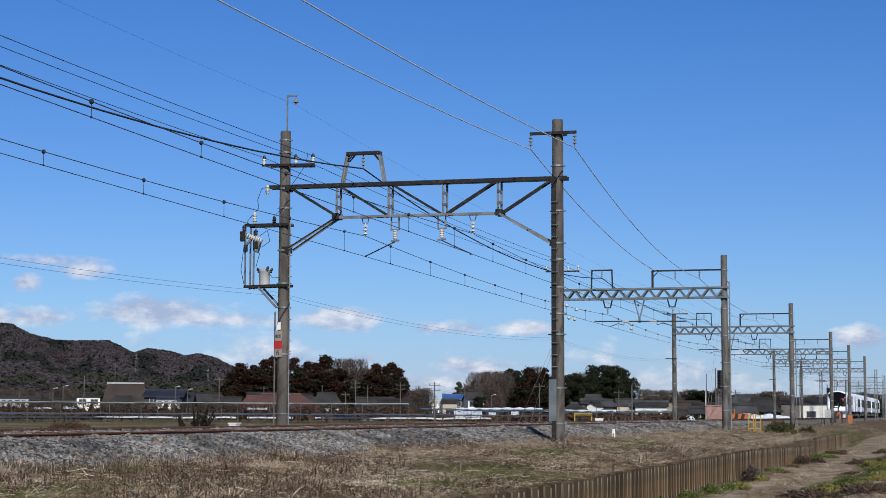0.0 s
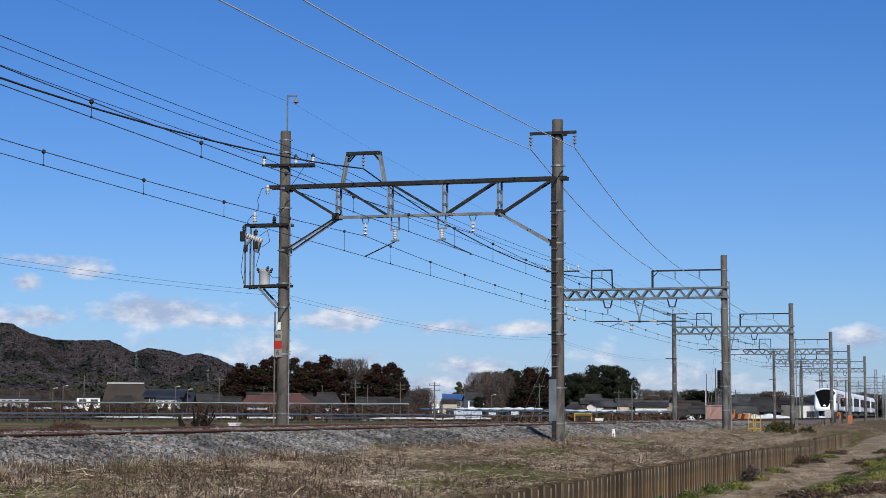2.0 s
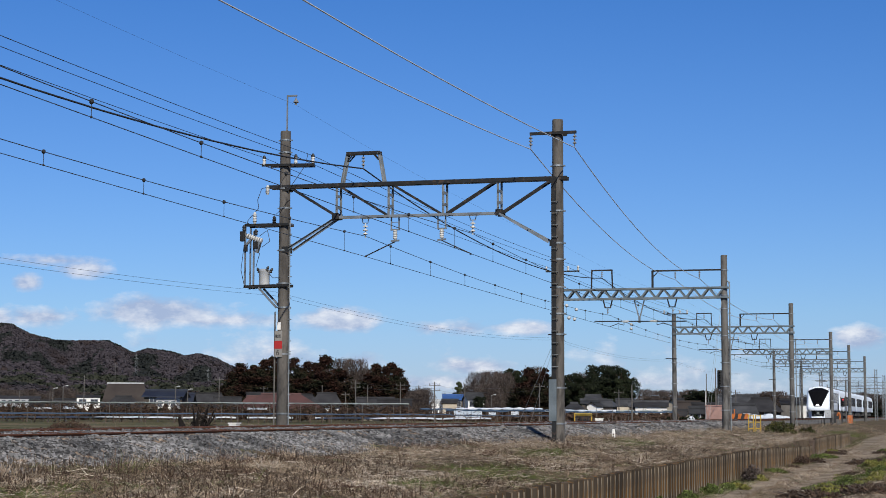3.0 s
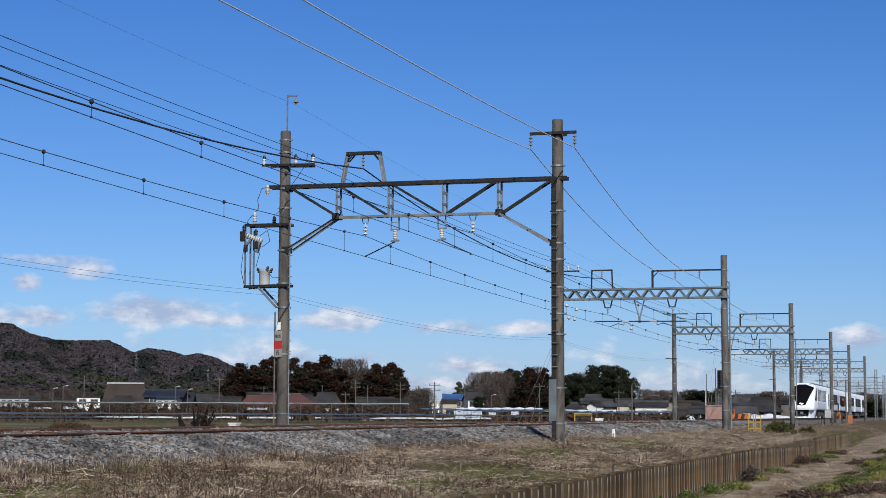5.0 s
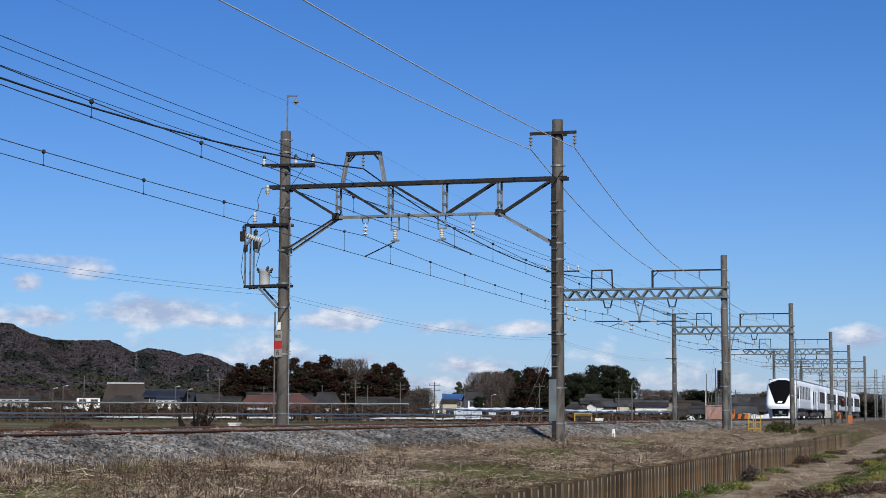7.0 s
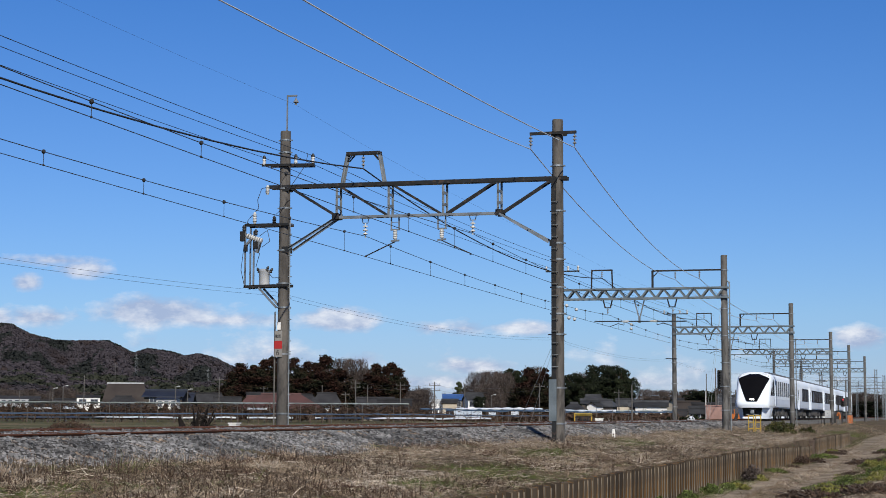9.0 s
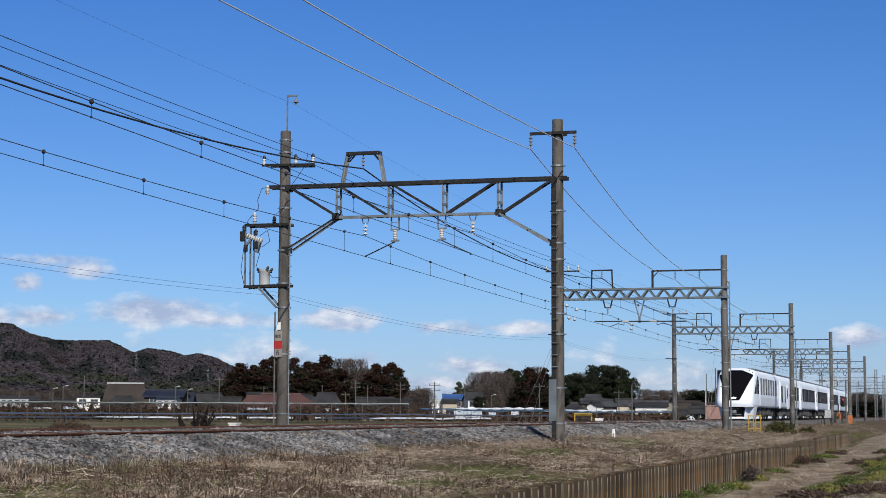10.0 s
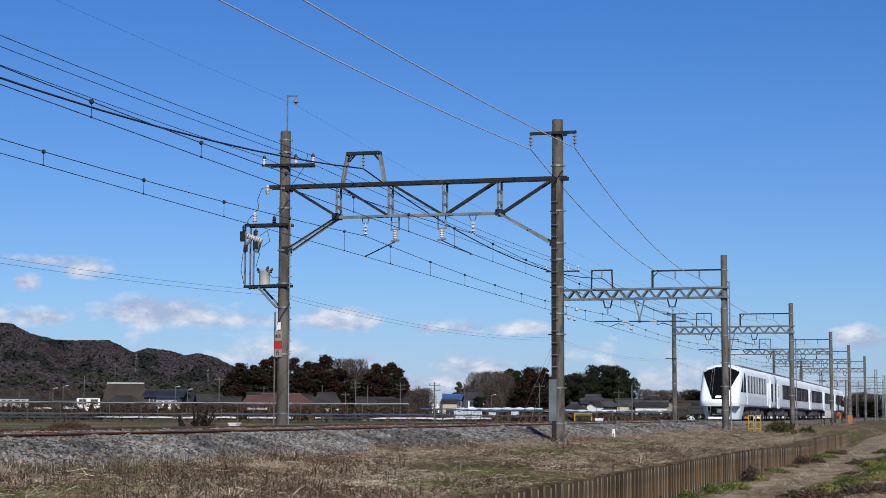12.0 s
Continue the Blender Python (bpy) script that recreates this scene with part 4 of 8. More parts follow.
        lathe(bm, (x, y, z), [(0, 0.03), (0.04, 0.06), (0.08, 0.035), (0.12, 0.06), (0.2, 0.02)], 8, (0.5 if x > -23.3 else -0.5, 0, 1))
        part("bushing", bm, M["black"], can)
    bm = bmesh.new()
    for k in range(7):
        lathe(bm, (-23.88 + 0.085 * k, -0.26, 8.62 - 0.03 * k), [(0, 0.06), (0.02, 0.1), (0.055, 0.1), (0.075, 0.06)], 10, (1, 0, -0.35))
    cut = part("disconnector", bm, M["porcelain"], left)
    bm = bmesh.new()
    bar(bm, (-23.35, -0.26, 8.5), (-23.5, -0.26, 8.0), 0.1, 0.16)
    bar(bm, (-24.05, -0.26, 8.6), (-23.9, -0.26, 8.7), 0.06, 0.12)
    bar(bm, (-23.9, -0.26, 8.3), (-23.7, -0.26, 8.5), 0.06, 0.08)
    part("switch_body", bm, M["steel"], cut)
    for p, h in (((-23.6, -0.24, 9.05), 0.42), ((-23.12, -0.24, 10.08), 0.34)):
        bm = bmesh.new()
        lathe(bm, p, [(0, 0.04)] + [(h * (0.15 + 0.14 * k + d), r) for k in range(5) for d, r in ((0, 0.06), (0.05, 0.085), (0.09, 0.06))] + [(h, 0.03)], 10)
        part("arrester", bm, M["porcelain"], left)
    bm = bmesh.new()
    lathe(bm, (-22.85, -0.24, 9.04), [(0, 0.04), (0.04, 0.08), (0.08, 0.05), (0.12, 0.08), (0.16, 0.05), (0.2, 0.07), (0.27, 0.02)], 10)
    part("bushing", bm, M["black"], left)
    for pts in (((-23.12, -0.24, 10.35), (-23.35, -0.24, 10.3), (-23.5, -0.24, 9.9), (-23.45, -0.24, 9.6), (-23.85, -0.24, 9.2), (-24.0, -0.24, 8.7)),
                ((-23.3, -0.26, 8.2), (-23.0, -0.26, 8.4), (-23.1, -0.26, 8.8), (-23.4, -0.26, 8.6)),
                ((-23.4, -0.2, 8.0), (-23.55, -0.2, 7.5)), ((-24.0, -0.2, 8.4), (-24.12, -0.2, 7.4), (-24.0, -0.2, 6.9)),
                ((-23.1, -0.1, 7.3), (-22.9, -0.2, 7.1), (-22.6, -0.24, 7.1)),
                ((-21.62, -0.2, 11.5), (-21.7, -0.2, 11.1), (-22.2, -0.24, 10.4)), ((-22.85, -0.24, 9.3), (-22.4, -0.26, 9.7))):
        bm = bmesh.new()
        pipe(bm, pts, 0.011, 5)
        part("jumper_cable", bm, M["cable"], left)
    # ducts and the numbered plate
    bm = bmesh.new()
    tube(bm, (-22.82, -0.12, 1.8), (-22.82, -0.12, 5.9), 0.03, 8)
    tube(bm, (-22.80, 0.14, 1.8), (-22.76, 0.14, 6.0), 0.025, 8)
    part("cable_duct", bm, M["pole_grey"], left)
    bm = bmesh.new()
    tube(bm, (-22.30, -0.05, 1.8), (-22.32, -0.05, 9.3), 0.022, 8)
    for i in range(19):
        bar(bm, (-22.40, -0.05, 2.2 + 0.38 * i), (-22.24, -0.05, 2.2 + 0.38 * i), 0.03, 0.03)
    part("earth_duct", bm, M["steel"], left)
    bm = bmesh.new()
    box(bm, (-22.78, -0.245, 4.29), (-22.49, -0.225, 5.22), 0.006)
    plate = part("number_plate", bm, M["sign"], left, "grey post plate with a red square and a black 6")
    bm = bmesh.new()
    box(bm, (-22.78, -0.252, 4.58), (-22.49, -0.246, 4.86))
    part("red_square", bm, M["red"], plate)
    bm = bmesh.new()
    box(bm, (-22.70, -0.235, 5.25), (-22.56, -0.215, 5.52), 0.005)
    part("notice_card", bm, M["plaster"], left)
    for text, size, x, z in (("6", 0.27, -22.72, 4.35), ("後部", 0.125, -22.77, 4.98)):
        cu = bpy.data.curves.new("lettering", "FONT")
        cu.body, cu.size, cu.extrude = text, size, 0.002
        cu.materials.append(M["black"])
        o = new("lettering", cu)
        o.parent, o.location, o.rotation_euler = plate, (x, -0.25, z), (radians(90), 0, 0)
    # right mast's fittings
    bm = bmesh.new()
    bar(bm, (-13.5, -0.23, 11.86), (-11.88, -0.23, 11.86), 0.08, 0.1)
    bar(bm, (-12.85, 0.22, 11.86), (-12.3, 0.22, 11.86), 0.06, 0.1)
    part("cross_arm", bm, M["dark_steel"], right)
    for x in (-13.47, -11.94):
        bm = bmesh.new()
        insulator(bm, (x, -0.23, 11.82), 0.46, 3, 0.075)
        part("insulator", bm, M["brown_porcelain"], right)
    bm = bmesh.new()
    bar(bm, (-12.72, -0.225, 2.08), (-12.72, -0.225, 3.48), 0.26, 0.06)
    part("cover_plate", bm, M["truss"], right, "flat grey metal cable cover")
    bm = bmesh.new()
    bar(bm, (-12.68, -0.215, 1.4), (-12.68, -0.215, 10.2), 0.16, 0.05)
    part("cable_duct", bm, M["dark_steel"], right)
    return g


first_gantry()


def beam_gantry(y):
    g = thing("catenary_gantry", pose(0, y, 0), "blue-grey lattice beam gantry on two round concrete masts", "gantry", "overhead line gantries")
    right = mast(g, XR, 1.40, 11.80, 0.215, 0.19, (2.6, 4.0, 5.4, 7.0, 8.6, 9.4, 10.9), mat="grey_concrete")
    left = mast(g, XL, 1.80, 11.0, 0.205, 0.18, (3.0, 5.0, 6.8, 8.0, 9.3, 10.3), mat="grey_concrete")
    zt, zb = 9.85, 9.27
    for s in (-0.25, 0.25):
        for z in (zt, zb):
            bm = bmesh.new()
            angle_bar(bm, (XL - 0.15, s, z), (XR + 0.28, s, z), 0.11)
            part("chord", bm, M["truss"], g)
    n = 22
    step = (XR - XL) / n
    lace = []
    for a, b in ((zt, zb), (zb, zt)):
        bm = bmesh.new()
        bar(bm, (0, 0, a), (step, 0, b), 0.025, 0.10)
        lace.append(mesh_of(bm, "lacing_bar", M["truss"]))
    for s in (-0.25, 0.25):
        for i in range(n):
            o = new("lacing_bar", lace[i % 2])
            o.parent, o.location = g, (XL + step * i, s, 0)
    bm = bmesh.new()
    bar(bm, (XL, 0, zt + 0.02), (XR, 0, zt + 0.02), 0.42, 0.01)
    part("walkway_plate", bm, M["truss"], g)
    bm = bmesh.new()
    for s in (-0.08, 0.08):
        bar(bm, (-20.6, s, zt), (-20.57, s, 11.03), 0.05, 0.06)
        bar(bm, (-19.3, s, zt), (-19.34, s, 11.03), 0.05, 0.06)
        bar(bm, (-20.6, s, 11.03), (-19.3, s, 11.03), 0.05, 0.08)
    part("feeder_frame", bm, M["dark_steel"], g)
    bm = bmesh.new()
    bar(bm, (-16.86, 0, zt), (-16.86, 0, 10.95), 0.12, 0.1)
    bar(bm, (-16.9, 0, 10.93), (XR, 0, 10.93), 0.1, 0.09)
    bar(bm, (-16.8, 0, 10.6), (-16.5, 0, 10.9), 0.05, 0.05)
    part("feeder_arm", bm, M["dark_steel"], g)
    for p, ln in (((-19.95, 0, 11.0), 0.45), ((-15.49, 0, 10.9), 0.5), ((-14.04, 0, 10.9), 0.45), ((-19.6, 0, 8.75), 0.4), ((-15.65, 0, 8.7), 0.35)):
        bm = bmesh.new()
        insulator(bm, p, ln, 3, 0.075)
        part("insulator", bm, M["brown_porcelain"], g)
    for x in (-19.6, -15.69):
        for s in (-1, 1):
            bm = bmesh.new()
            bar(bm, (x + 0.29 * s, 0, zb), (x + 0.16 * s, 0, 8.75), 0.07, 0.07)
            part("hanger_strut", bm, M["dark_steel"], g)
        bm = bmesh.new()
        bar(bm, (x - 0.2, 0, 8.75), (x + 0.2, 0, 8.75), 0.07, 0.06)
        part("hanger_foot", bm, M["dark_steel"], g)
    bm = bmesh.new()
    bar(bm, (-18.0, 0, zb), (-17.72, 0, 8.2), 0.07, 0.08)
    bar(bm, (-17.35, 0, zb), (-17.62, 0, 8.2), 0.07, 0.08)
    bar(bm, (-17.67, 0, 8.25), (-17.67, 0, 7.82), 0.12, 0.12)
    part("drop_bracket", bm, M["steel"], g)
    bm = bmesh.new()
    tube(bm, (-20.4, -0.08, 7.93), (-14.84, -0.08, 7.88), 0.035, 8)
    part("pull_off_pipe", bm, M["dark_steel"], g)
    for x in (-18.3, -17.0):
        bm = bmesh.new()
        lathe(bm, (x, -0.08, 7.905), [(0, 0.05)] + [(0.06 * k + d, r) for k in range(1, 6) for d, r in ((0, 0.05), (0.02, 0.08), (0.04, 0.05))] + [(0.42, 0.04)], 8, (1 if x > -17.5 else -1, 0, 0))
        part("insulator", bm, M["porcelain"], g)
    for x, q in ((-18.6, -19.47), (-16.6, -15.67)):
        bm = bmesh.new()
        pipe(bm, [(x, -0.08, 7.9), (x, -0.08, 7.68), (x + (q - x) * 0.4, -0.08, 7.78), (q, -0.08, 7.6)], 0.02, 5)
        part("steady_arm", bm, M["dark_steel"], g)
    bm = bmesh.new()
    bar(bm, (-23.4, -0.2, 11.0), (-21.3, -0.2, 11.0), 0.07, 0.08)
    part("cross_arm", bm, M["dark_steel"], left)
    for x in (-23.35, -22.0, -21.38):
        bm = bmesh.new()
        post_insulator(bm, (x, -0.2, 11.04), 0.3)
        part("insulator", bm, M["porcelain"], left)
    bm = bmesh.new()
    bar(bm, (-23.25, -0.2, 7.15), (-22.3, -0.2, 7.15), 0.06, 0.07)
    part("cable_arm", bm, M["dark_steel"], left)
    return g


proto = beam_gantry(SPANS[2])
for y in SPANS[3:7]:
    made = copy_thing(proto, pose(0, y, 0))
    if y == SPANS[4]:
        # the fourth one stands wider, with its far mast set back
        for o in made.children:
            if o.name.startswith("mast") and any(c.name.startswith("cross_arm") for c in o.children):
                o.location.x = -1.6
        for z in (9.85, 9.27):
            bm = bmesh.new()
            bar(bm, (XL - 1.7, -0.25, z), (XL - 0.16, -0.25, z), 0.09, 0.09)
            part("chord", bm, M["truss"], made)


def lattice_mast(x, y, top, w=0.5):
    t = thing("lattice_mast", pose(x, y, 1.35), "grey steel lattice mast beside the railway", "mast", "lattice masts")
    h = top - 1.35
    bm = bmesh.new()
    for a in (-1, 1):
        for b in (-1, 1):
            bar(bm, (a * w / 2, b * w / 2, -0.2), (a * w / 2, b * w / 2, h), 0.07, 0.07)
    part("leg", bm, M["steel"], t)
    bm = bmesh.new()
    n = int(h / 0.6)
    for i in range(n):
        z0, z1 = h * i / n, h * (i + 1) / n
        k = 1 if i % 2 else -1
        for b in (-1, 1):
            bar(bm, (-k * w / 2, b * w / 2, z0), (k * w / 2, b * w / 2, z1), 0.04, 0.04)
            bar(bm, (b * w / 2, -k * w / 2, z0), (b * w / 2, k * w / 2, z1), 0.04, 0.04)
    part("lacing", bm, M["steel"], t)
    bm = bmesh.new()
    bar(bm, (-0.9, 0, h * 0.84), (0.9, 0, h * 0.84), 0.08, 0.1)
    part("cross_arm", bm, M["steel"], t)
    return t


def portal(y, top):
    """A light lattice portal far down the line."""
    t = thing("lattice_portal", pose(0, y, 1.4), "steel lattice portal spanning the tracks far off", "gantry", "far gantries")
    for x in (XR, XL):
        bm = bmesh.new()
        for a in (-0.2, 0.2):
            bar(bm, (x + a, 0, -0.2), (x + a, 0, top), 0.08, 0.2)
        for i in range(14):
            z = top * i / 14
            bar(bm, (x - 0.2, 0, z), (x + 0.2, 0, z + top / 14), 0.05, 0.05)
        part("mast", bm, M["steel"], t)
    bm = bmesh.new()
    for z in (7.3, 7.9):
        bar(bm, (XL, 0, z), (XR, 0, z), 0.1, 0.1)
    for i in range(18):
        x0 = XL + (XR - XL) * i / 18
        bar(bm, (x0, 0, 7.3 if i % 2 else 7.9), (x0 + (XR - XL) / 18, 0, 7.9 if i % 2 else 7.3), 0.05, 0.05)
    part("beam", bm, M["steel"], t)
    for x in (FAR, NEAR):
        bm = bmesh.new()
        bar(bm, (x, 0, 7.3), (x, 0, 6.3), 0.08, 0.08)
        bar(bm, (x - 1.3, 0, 6.3), (x + 1.3, 0, 6.3), 0.06, 0.06)
        part("hanger", bm, M["dark_steel"], t)


for x, y, top in ((XR, 326, 10.9), (XR, 366, 10.7), (XL - 1.5, 300, 10.3), (XL - 1.2, 345, 10.4)):
    lattice_mast(x, y, top)
for y, top in ((326.0, 9.3), (370.0, 9.3), (415, 9.3), (460, 9.3), (520, 9.0), (600, 9.0)):
    portal(y, top)


# ---- wires ----
def span_points(p, q, sag, n):
    return [p.lerp(q, i / n) - Vector((0, 0, 4 * sag * (i / n) * (1 - i / n))) for i in range(n + 1)]


def wire(name, nodes, sag, r, mat, label, n=14):
    pts = []
    for k, (p, q) in enumerate(zip(nodes, nodes[1:])):
        s = sag[k] if isinstance(sag, (list, tuple)) else sag
        pts += span_points(Vector(p), Vector(q), s, n)[(1 if pts else 0):]
    verts, faces = [], []
    for p in pts:
        verts += [(p.x + r * math.cos(a), p.y, p.z + r * math.sin(a)) for a in np.arange(8) * math.tau / 8]
    for i in range(len(pts) - 1):
        for k in range(8):
            a, b = i * 8 + k, i * 8 + (k + 1) % 8
            faces.append((a, b, b + 8, a + 8))
    me = cloud_mesh(name, verts, faces, mat)
    me.shade_smooth()
    ob = new(name, me)
    return tagged(ob, label, "wire", "overhead wires")


def along(x, z, ys=SPANS, dy=0.0):
    return [(x, y + dy, z) for y in ys]


def height_on(nodes, sag, y):
    for p, q in zip(nodes, nodes[1:]):
        if p[1] <= y <= q[1]:
            k = (y - p[1]) / (q[1] - p[1])
            return p[2] + (q[2] - p[2]) * k - 4 * sag * k * (1 - k)
    return nodes[-1][2]


for x in (NEAR + 0.06, FAR - 0.02):
    msg = [(x, y, (8.60 if x > -17 else 8.52) if i < 1 else 8.52 if i < 2 else 8.30) for i, y in enumerate(SPANS)] + [(x, 600, 8.2)]
    con = [(x, y, (8.06 if x > -17 else 7.98) if i < 1 else 7.80 if i < 2 else 7.6) for i, y in enumerate(SPANS)] + [(x, 600, 7.4)]
    wire("messenger_wire", msg, 0.34, 0.011, M["copper"], "dark sagging messenger wire above the track")
    wire("contact_wire", con, 0.02, 0.010, M["copper"], "dark straight contact wire above the track", n=4)
    hangers = thing("dropper_set", pose(0, 0, 0), "thin droppers with dark clamps between the two wires", "droppers", "overhead wires")
    for y in np.arange(14, 240, 5.05):
        zm, zc = height_on(msg, 0.34, y), height_on(con, 0.02, y)
        verts = bmesh.new()
        bar(verts, (x, y, zm), (x, y, zc), 0.010, 0.010)
        lathe(verts, (x, y, zm + 0.05), [(0, 0.02), (0.02, 0.05), (0.07, 0.05), (0.1, 0.02)], 6, (0, 0, -1))
        lathe(verts, (x, y, zc + 0.03), [(0, 0.015), (0.02, 0.03), (0.05, 0.015)], 5, (0, 0, -1))
        part("dropper", verts, M["cable"], hangers)
bright = M["bright_wire"]
FEEDER = "bright aluminium feeder wire strung along the masts"
SWINGING = []
for x, far_x, z0, z1, sag in ((-13.47, -15.49, 10.26, 10.38, 0.38), (-11.94, -14.04, 10.27, 10.42, 0.36)):
    post = Vector((x, SPANS[1] - 0.23, 11.33))
    near = wire("feeder_wire", [(0, 11 - post.y, z0 - post.z), (0, 0, 0)], sag, 0.017, bright, FEEDER)
    near.location = post
    SWINGING.append((near, post))
    wire("feeder_wire", [tuple(post), (far_x, SPANS[2], z1)] + along(far_x, z1, SPANS[3:]), [0.75] + [0.6] * 6, 0.017, bright, FEEDER)
wire("feeder_cable", [(-19.6, 11, 10.2), (-19.6, SPANS[1], 10.92)] + along(-19.95, 10.55, SPANS[2:]), [1.0, 1.0] + [0.8] * 6, 0.025, M["cable"], "thick dark feeder cable hung under the gantry frames")
for x in (-23.27, -22.06, -21.41):
    wire("distribution_wire", [(x, 11, 11.48)] + [(x, y - 0.23, 11.42 if i == 0 else 11.28) for i, y in enumerate(SPANS[1:7])], 0.22, 0.010, M["cable"], "thin dark distribution wire on the cross arms")
for z in (6.62, 6.48):
    wire("signal_cable", [(-22.9, 11, z)] + [(-22.9, SPANS[1], z), (-22.9, SPANS[2], z + 0.35), (-22.9, SPANS[3], z + 0.5), (-22.9, SPANS[4], z + 0.5)], 0.44, 0.004, M["copper"], "thin low signalling cable along the masts")
wire("earth_wire", [(-22.17, 11, 13.4), (-22.17, SPANS[1], 13.32)] + along(-22.17, 12.5, SPANS[2:6]), 0.3, 0.003, M["copper"], "very thin earth wire strung from mast top")


def white_bulbs():
    for p in ((-19.47, 89.73, 8.12), (-19.47, 92.21, 8.06), (-19.47, 90.29, 7.49), (-19.47, 91.75, 7.5), (-19.47, 109.27, 8.12), (-19.47, 109.26, 7.83)):
        bm = bmesh.new()
        lathe(bm, Vector(p) - Vector((0, 0, 0.14)), [(0.05, 0.03), (0.07, 0.06), (0.11, 0.095), (0.17, 0.095), (0.21, 0.06), (0.23, 0.03)], 10)
        o = part("wire_insulator", bm, M["porcelain"], smooth=True)
        tagged(o, "round white porcelain insulator set in the wires", "insulator", "wire insulators")


white_bulbs()


# ---- the train ----
TRAIN_STOP = 122.9       # where its nose comes to rest
LEAD, CAR, CARS = 22.5, 21.4, 6
HALF = 1.435


def section(top=4.05, bottom=1.0):
    """One side's outline of the body, from the sole bar up to the roof's middle."""
    return [(1.36, bottom), (1.42, bottom + 0.12), (1.435, 1.3), (1.435, 2.2), (1.43, 2.9), (1.40, 3.4), (1.32, 3.68), (1.10, 3.88), (0.7, 4.0), (0.35, top), (0.0, top + 0.01)]


def ring_of(top=4.05, bottom=1.0):
    half = section(top, bottom)
    return half + [(-x, z) for x, z in half[-2::-1]]


def nose_s(x, z):
    """How far behind the tip the nose's skin lies at that width and height."""
    k = abs(x) / HALF
    up = max(0.0, z - 1.45)
    lean = 0.72 * up + 0.09 * up * up + (max(0.0, z - 3.45) ** 2) * 2.6
    tuck = 0.35 * max(0.0, 1.25 - z)
    return lean + tuck + 0.28 * k ** 2 + 0.60 * k ** 12


def lead_body():
    bm = bmesh.new()
    ring = ring_of()
    # finer outline
    fine = []
    for (x0, z0), (x1, z1) in zip(ring, ring[1:]):
        for i in range(3):
            fine.append((x0 + (x1 - x0) * i / 3, z0 + (z1 - z0) * i / 3))
    fine.append(ring[-1])
    n = len(fine)
    for i in range(1, 10):
        k = i / 10
        fine.append((ring[-1][0] + (ring[0][0] - ring[-1][0]) * k, 1.0))
    n = len(fine)
    cx, cz = 0.0, 2.2
    rings = []
    for k in [0.12, 0.25, 0.4, 0.55, 0.68, 0.8, 0.88, 0.94, 0.98, 1.0]:
        rings.append([bm.verts.new((cx + (x - cx) * k, nose_s(cx + (x - cx) * k, cz + (z - cz) * k), cz + (z - cz) * k)) for x, z in fine])
    mid = bm.verts.new((cx, nose_s(cx, cz), cz))
    for i in range(n):
        bm.faces.new((mid, rings[0][i], rings[0][(i + 1) % n]))
    back = [bm.verts.new((x, 5.2, z)) for x, z in fine]
    end = [bm.verts.new((x, LEAD - 0.25, z)) for x, z in fine]
    rings += [back, end]
    for r0, r1 in zip(rings, rings[1:]):
        for i in range(n):
            bm.faces.new((r0[i], r0[(i + 1) % n], r1[(i + 1) % n], r1[i]))
    bm.faces.new(end)
    return bm


def on_nose(bm, outline, lift=0.02, cells=16):
    """A panel that follows the nose's skin: outline gives the half width at each height, from the bottom up."""
    zs = np.linspace(outline[0][1], outline[-1][1], cells)
    ws = np.interp(zs, [p[1] for p in outline], [p[0] for p in outline])
    grid = []
    for z, w in zip(zs, ws):
        grid.append([bm.verts.new((x, nose_s(x, z) - lift, z)) for x in np.linspace(-w, w, 25)])
    for a, b in zip(grid, grid[1:]):
        for i in range(24):
            bm.faces.new((a[i], a[i + 1], b[i + 1], b[i]))


def side_panel(bm, y0, y1, z0, z1, side, out=0.012, corner=0.06):
    """A pane set on the body's side, with cut corners."""
    x = side * (HALF + out)
    lean = -side * 0.004
    pts = [(y0 + corner, z0), (y1 - corner, z0), (y1, z0 + corner), (y1, z1 - corner), (y1 - corner, z1), (y0 + corner, z1), (y0, z1 - corner), (y0, z0 + corner)]
    front = [bm.verts.new((x + (lean if z > 2.4 else 0), y, z)) for y, z in pts]
    rear = [bm.verts.new((x - side * 0.05, y, z)) for y, z in pts]
    bm.faces.new(front)
    for i in range(8):
        bm.faces.new((front[i], front[(i + 1) % 8], rear[(i + 1) % 8], rear[i]))


def bogie(parent, y):
    bm = bmesh.new()
    for s in (-1, 1):
        box(bm, (s * 1.02 - 0.09, y - 1.6, 0.42), (s * 1.02 + 0.09, y + 1.6, 0.62), 0.03)
        box(bm, (s * 1.05 - 0.14, y - 0.4, 0.3), (s * 1.05 + 0.14, y + 0.4, 0.75), 0.04)
        for k in (-1.05, 1.05):
            box(bm, (s * 1.1 - 0.1, y + k - 0.17, 0.26), (s * 1.1 + 0.1, y + k + 0.17, 0.6), 0.04)
    box(bm, (-1.0, y - 0.3, 0.4), (1.0, y + 0.3, 0.6))
    b = part("bogie", bm, M["under"], parent)
    for k in (-1.05, 1.05):
        bm = bmesh.new()
        for s in (-1, 1):
            lathe(bm, (s * 0.5, y + k, 0.43), [(0, 0.41), (0.06, 0.43), (0.09, 0.46), (0.11, 0.2), (0.16, 0.18)], 20, (s, 0, 0))
        tube(bm, (-0.6, y + k, 0.43), (0.6, y + k, 0.43), 0.08, 8)
        part("wheelset", bm, M["under"], b)


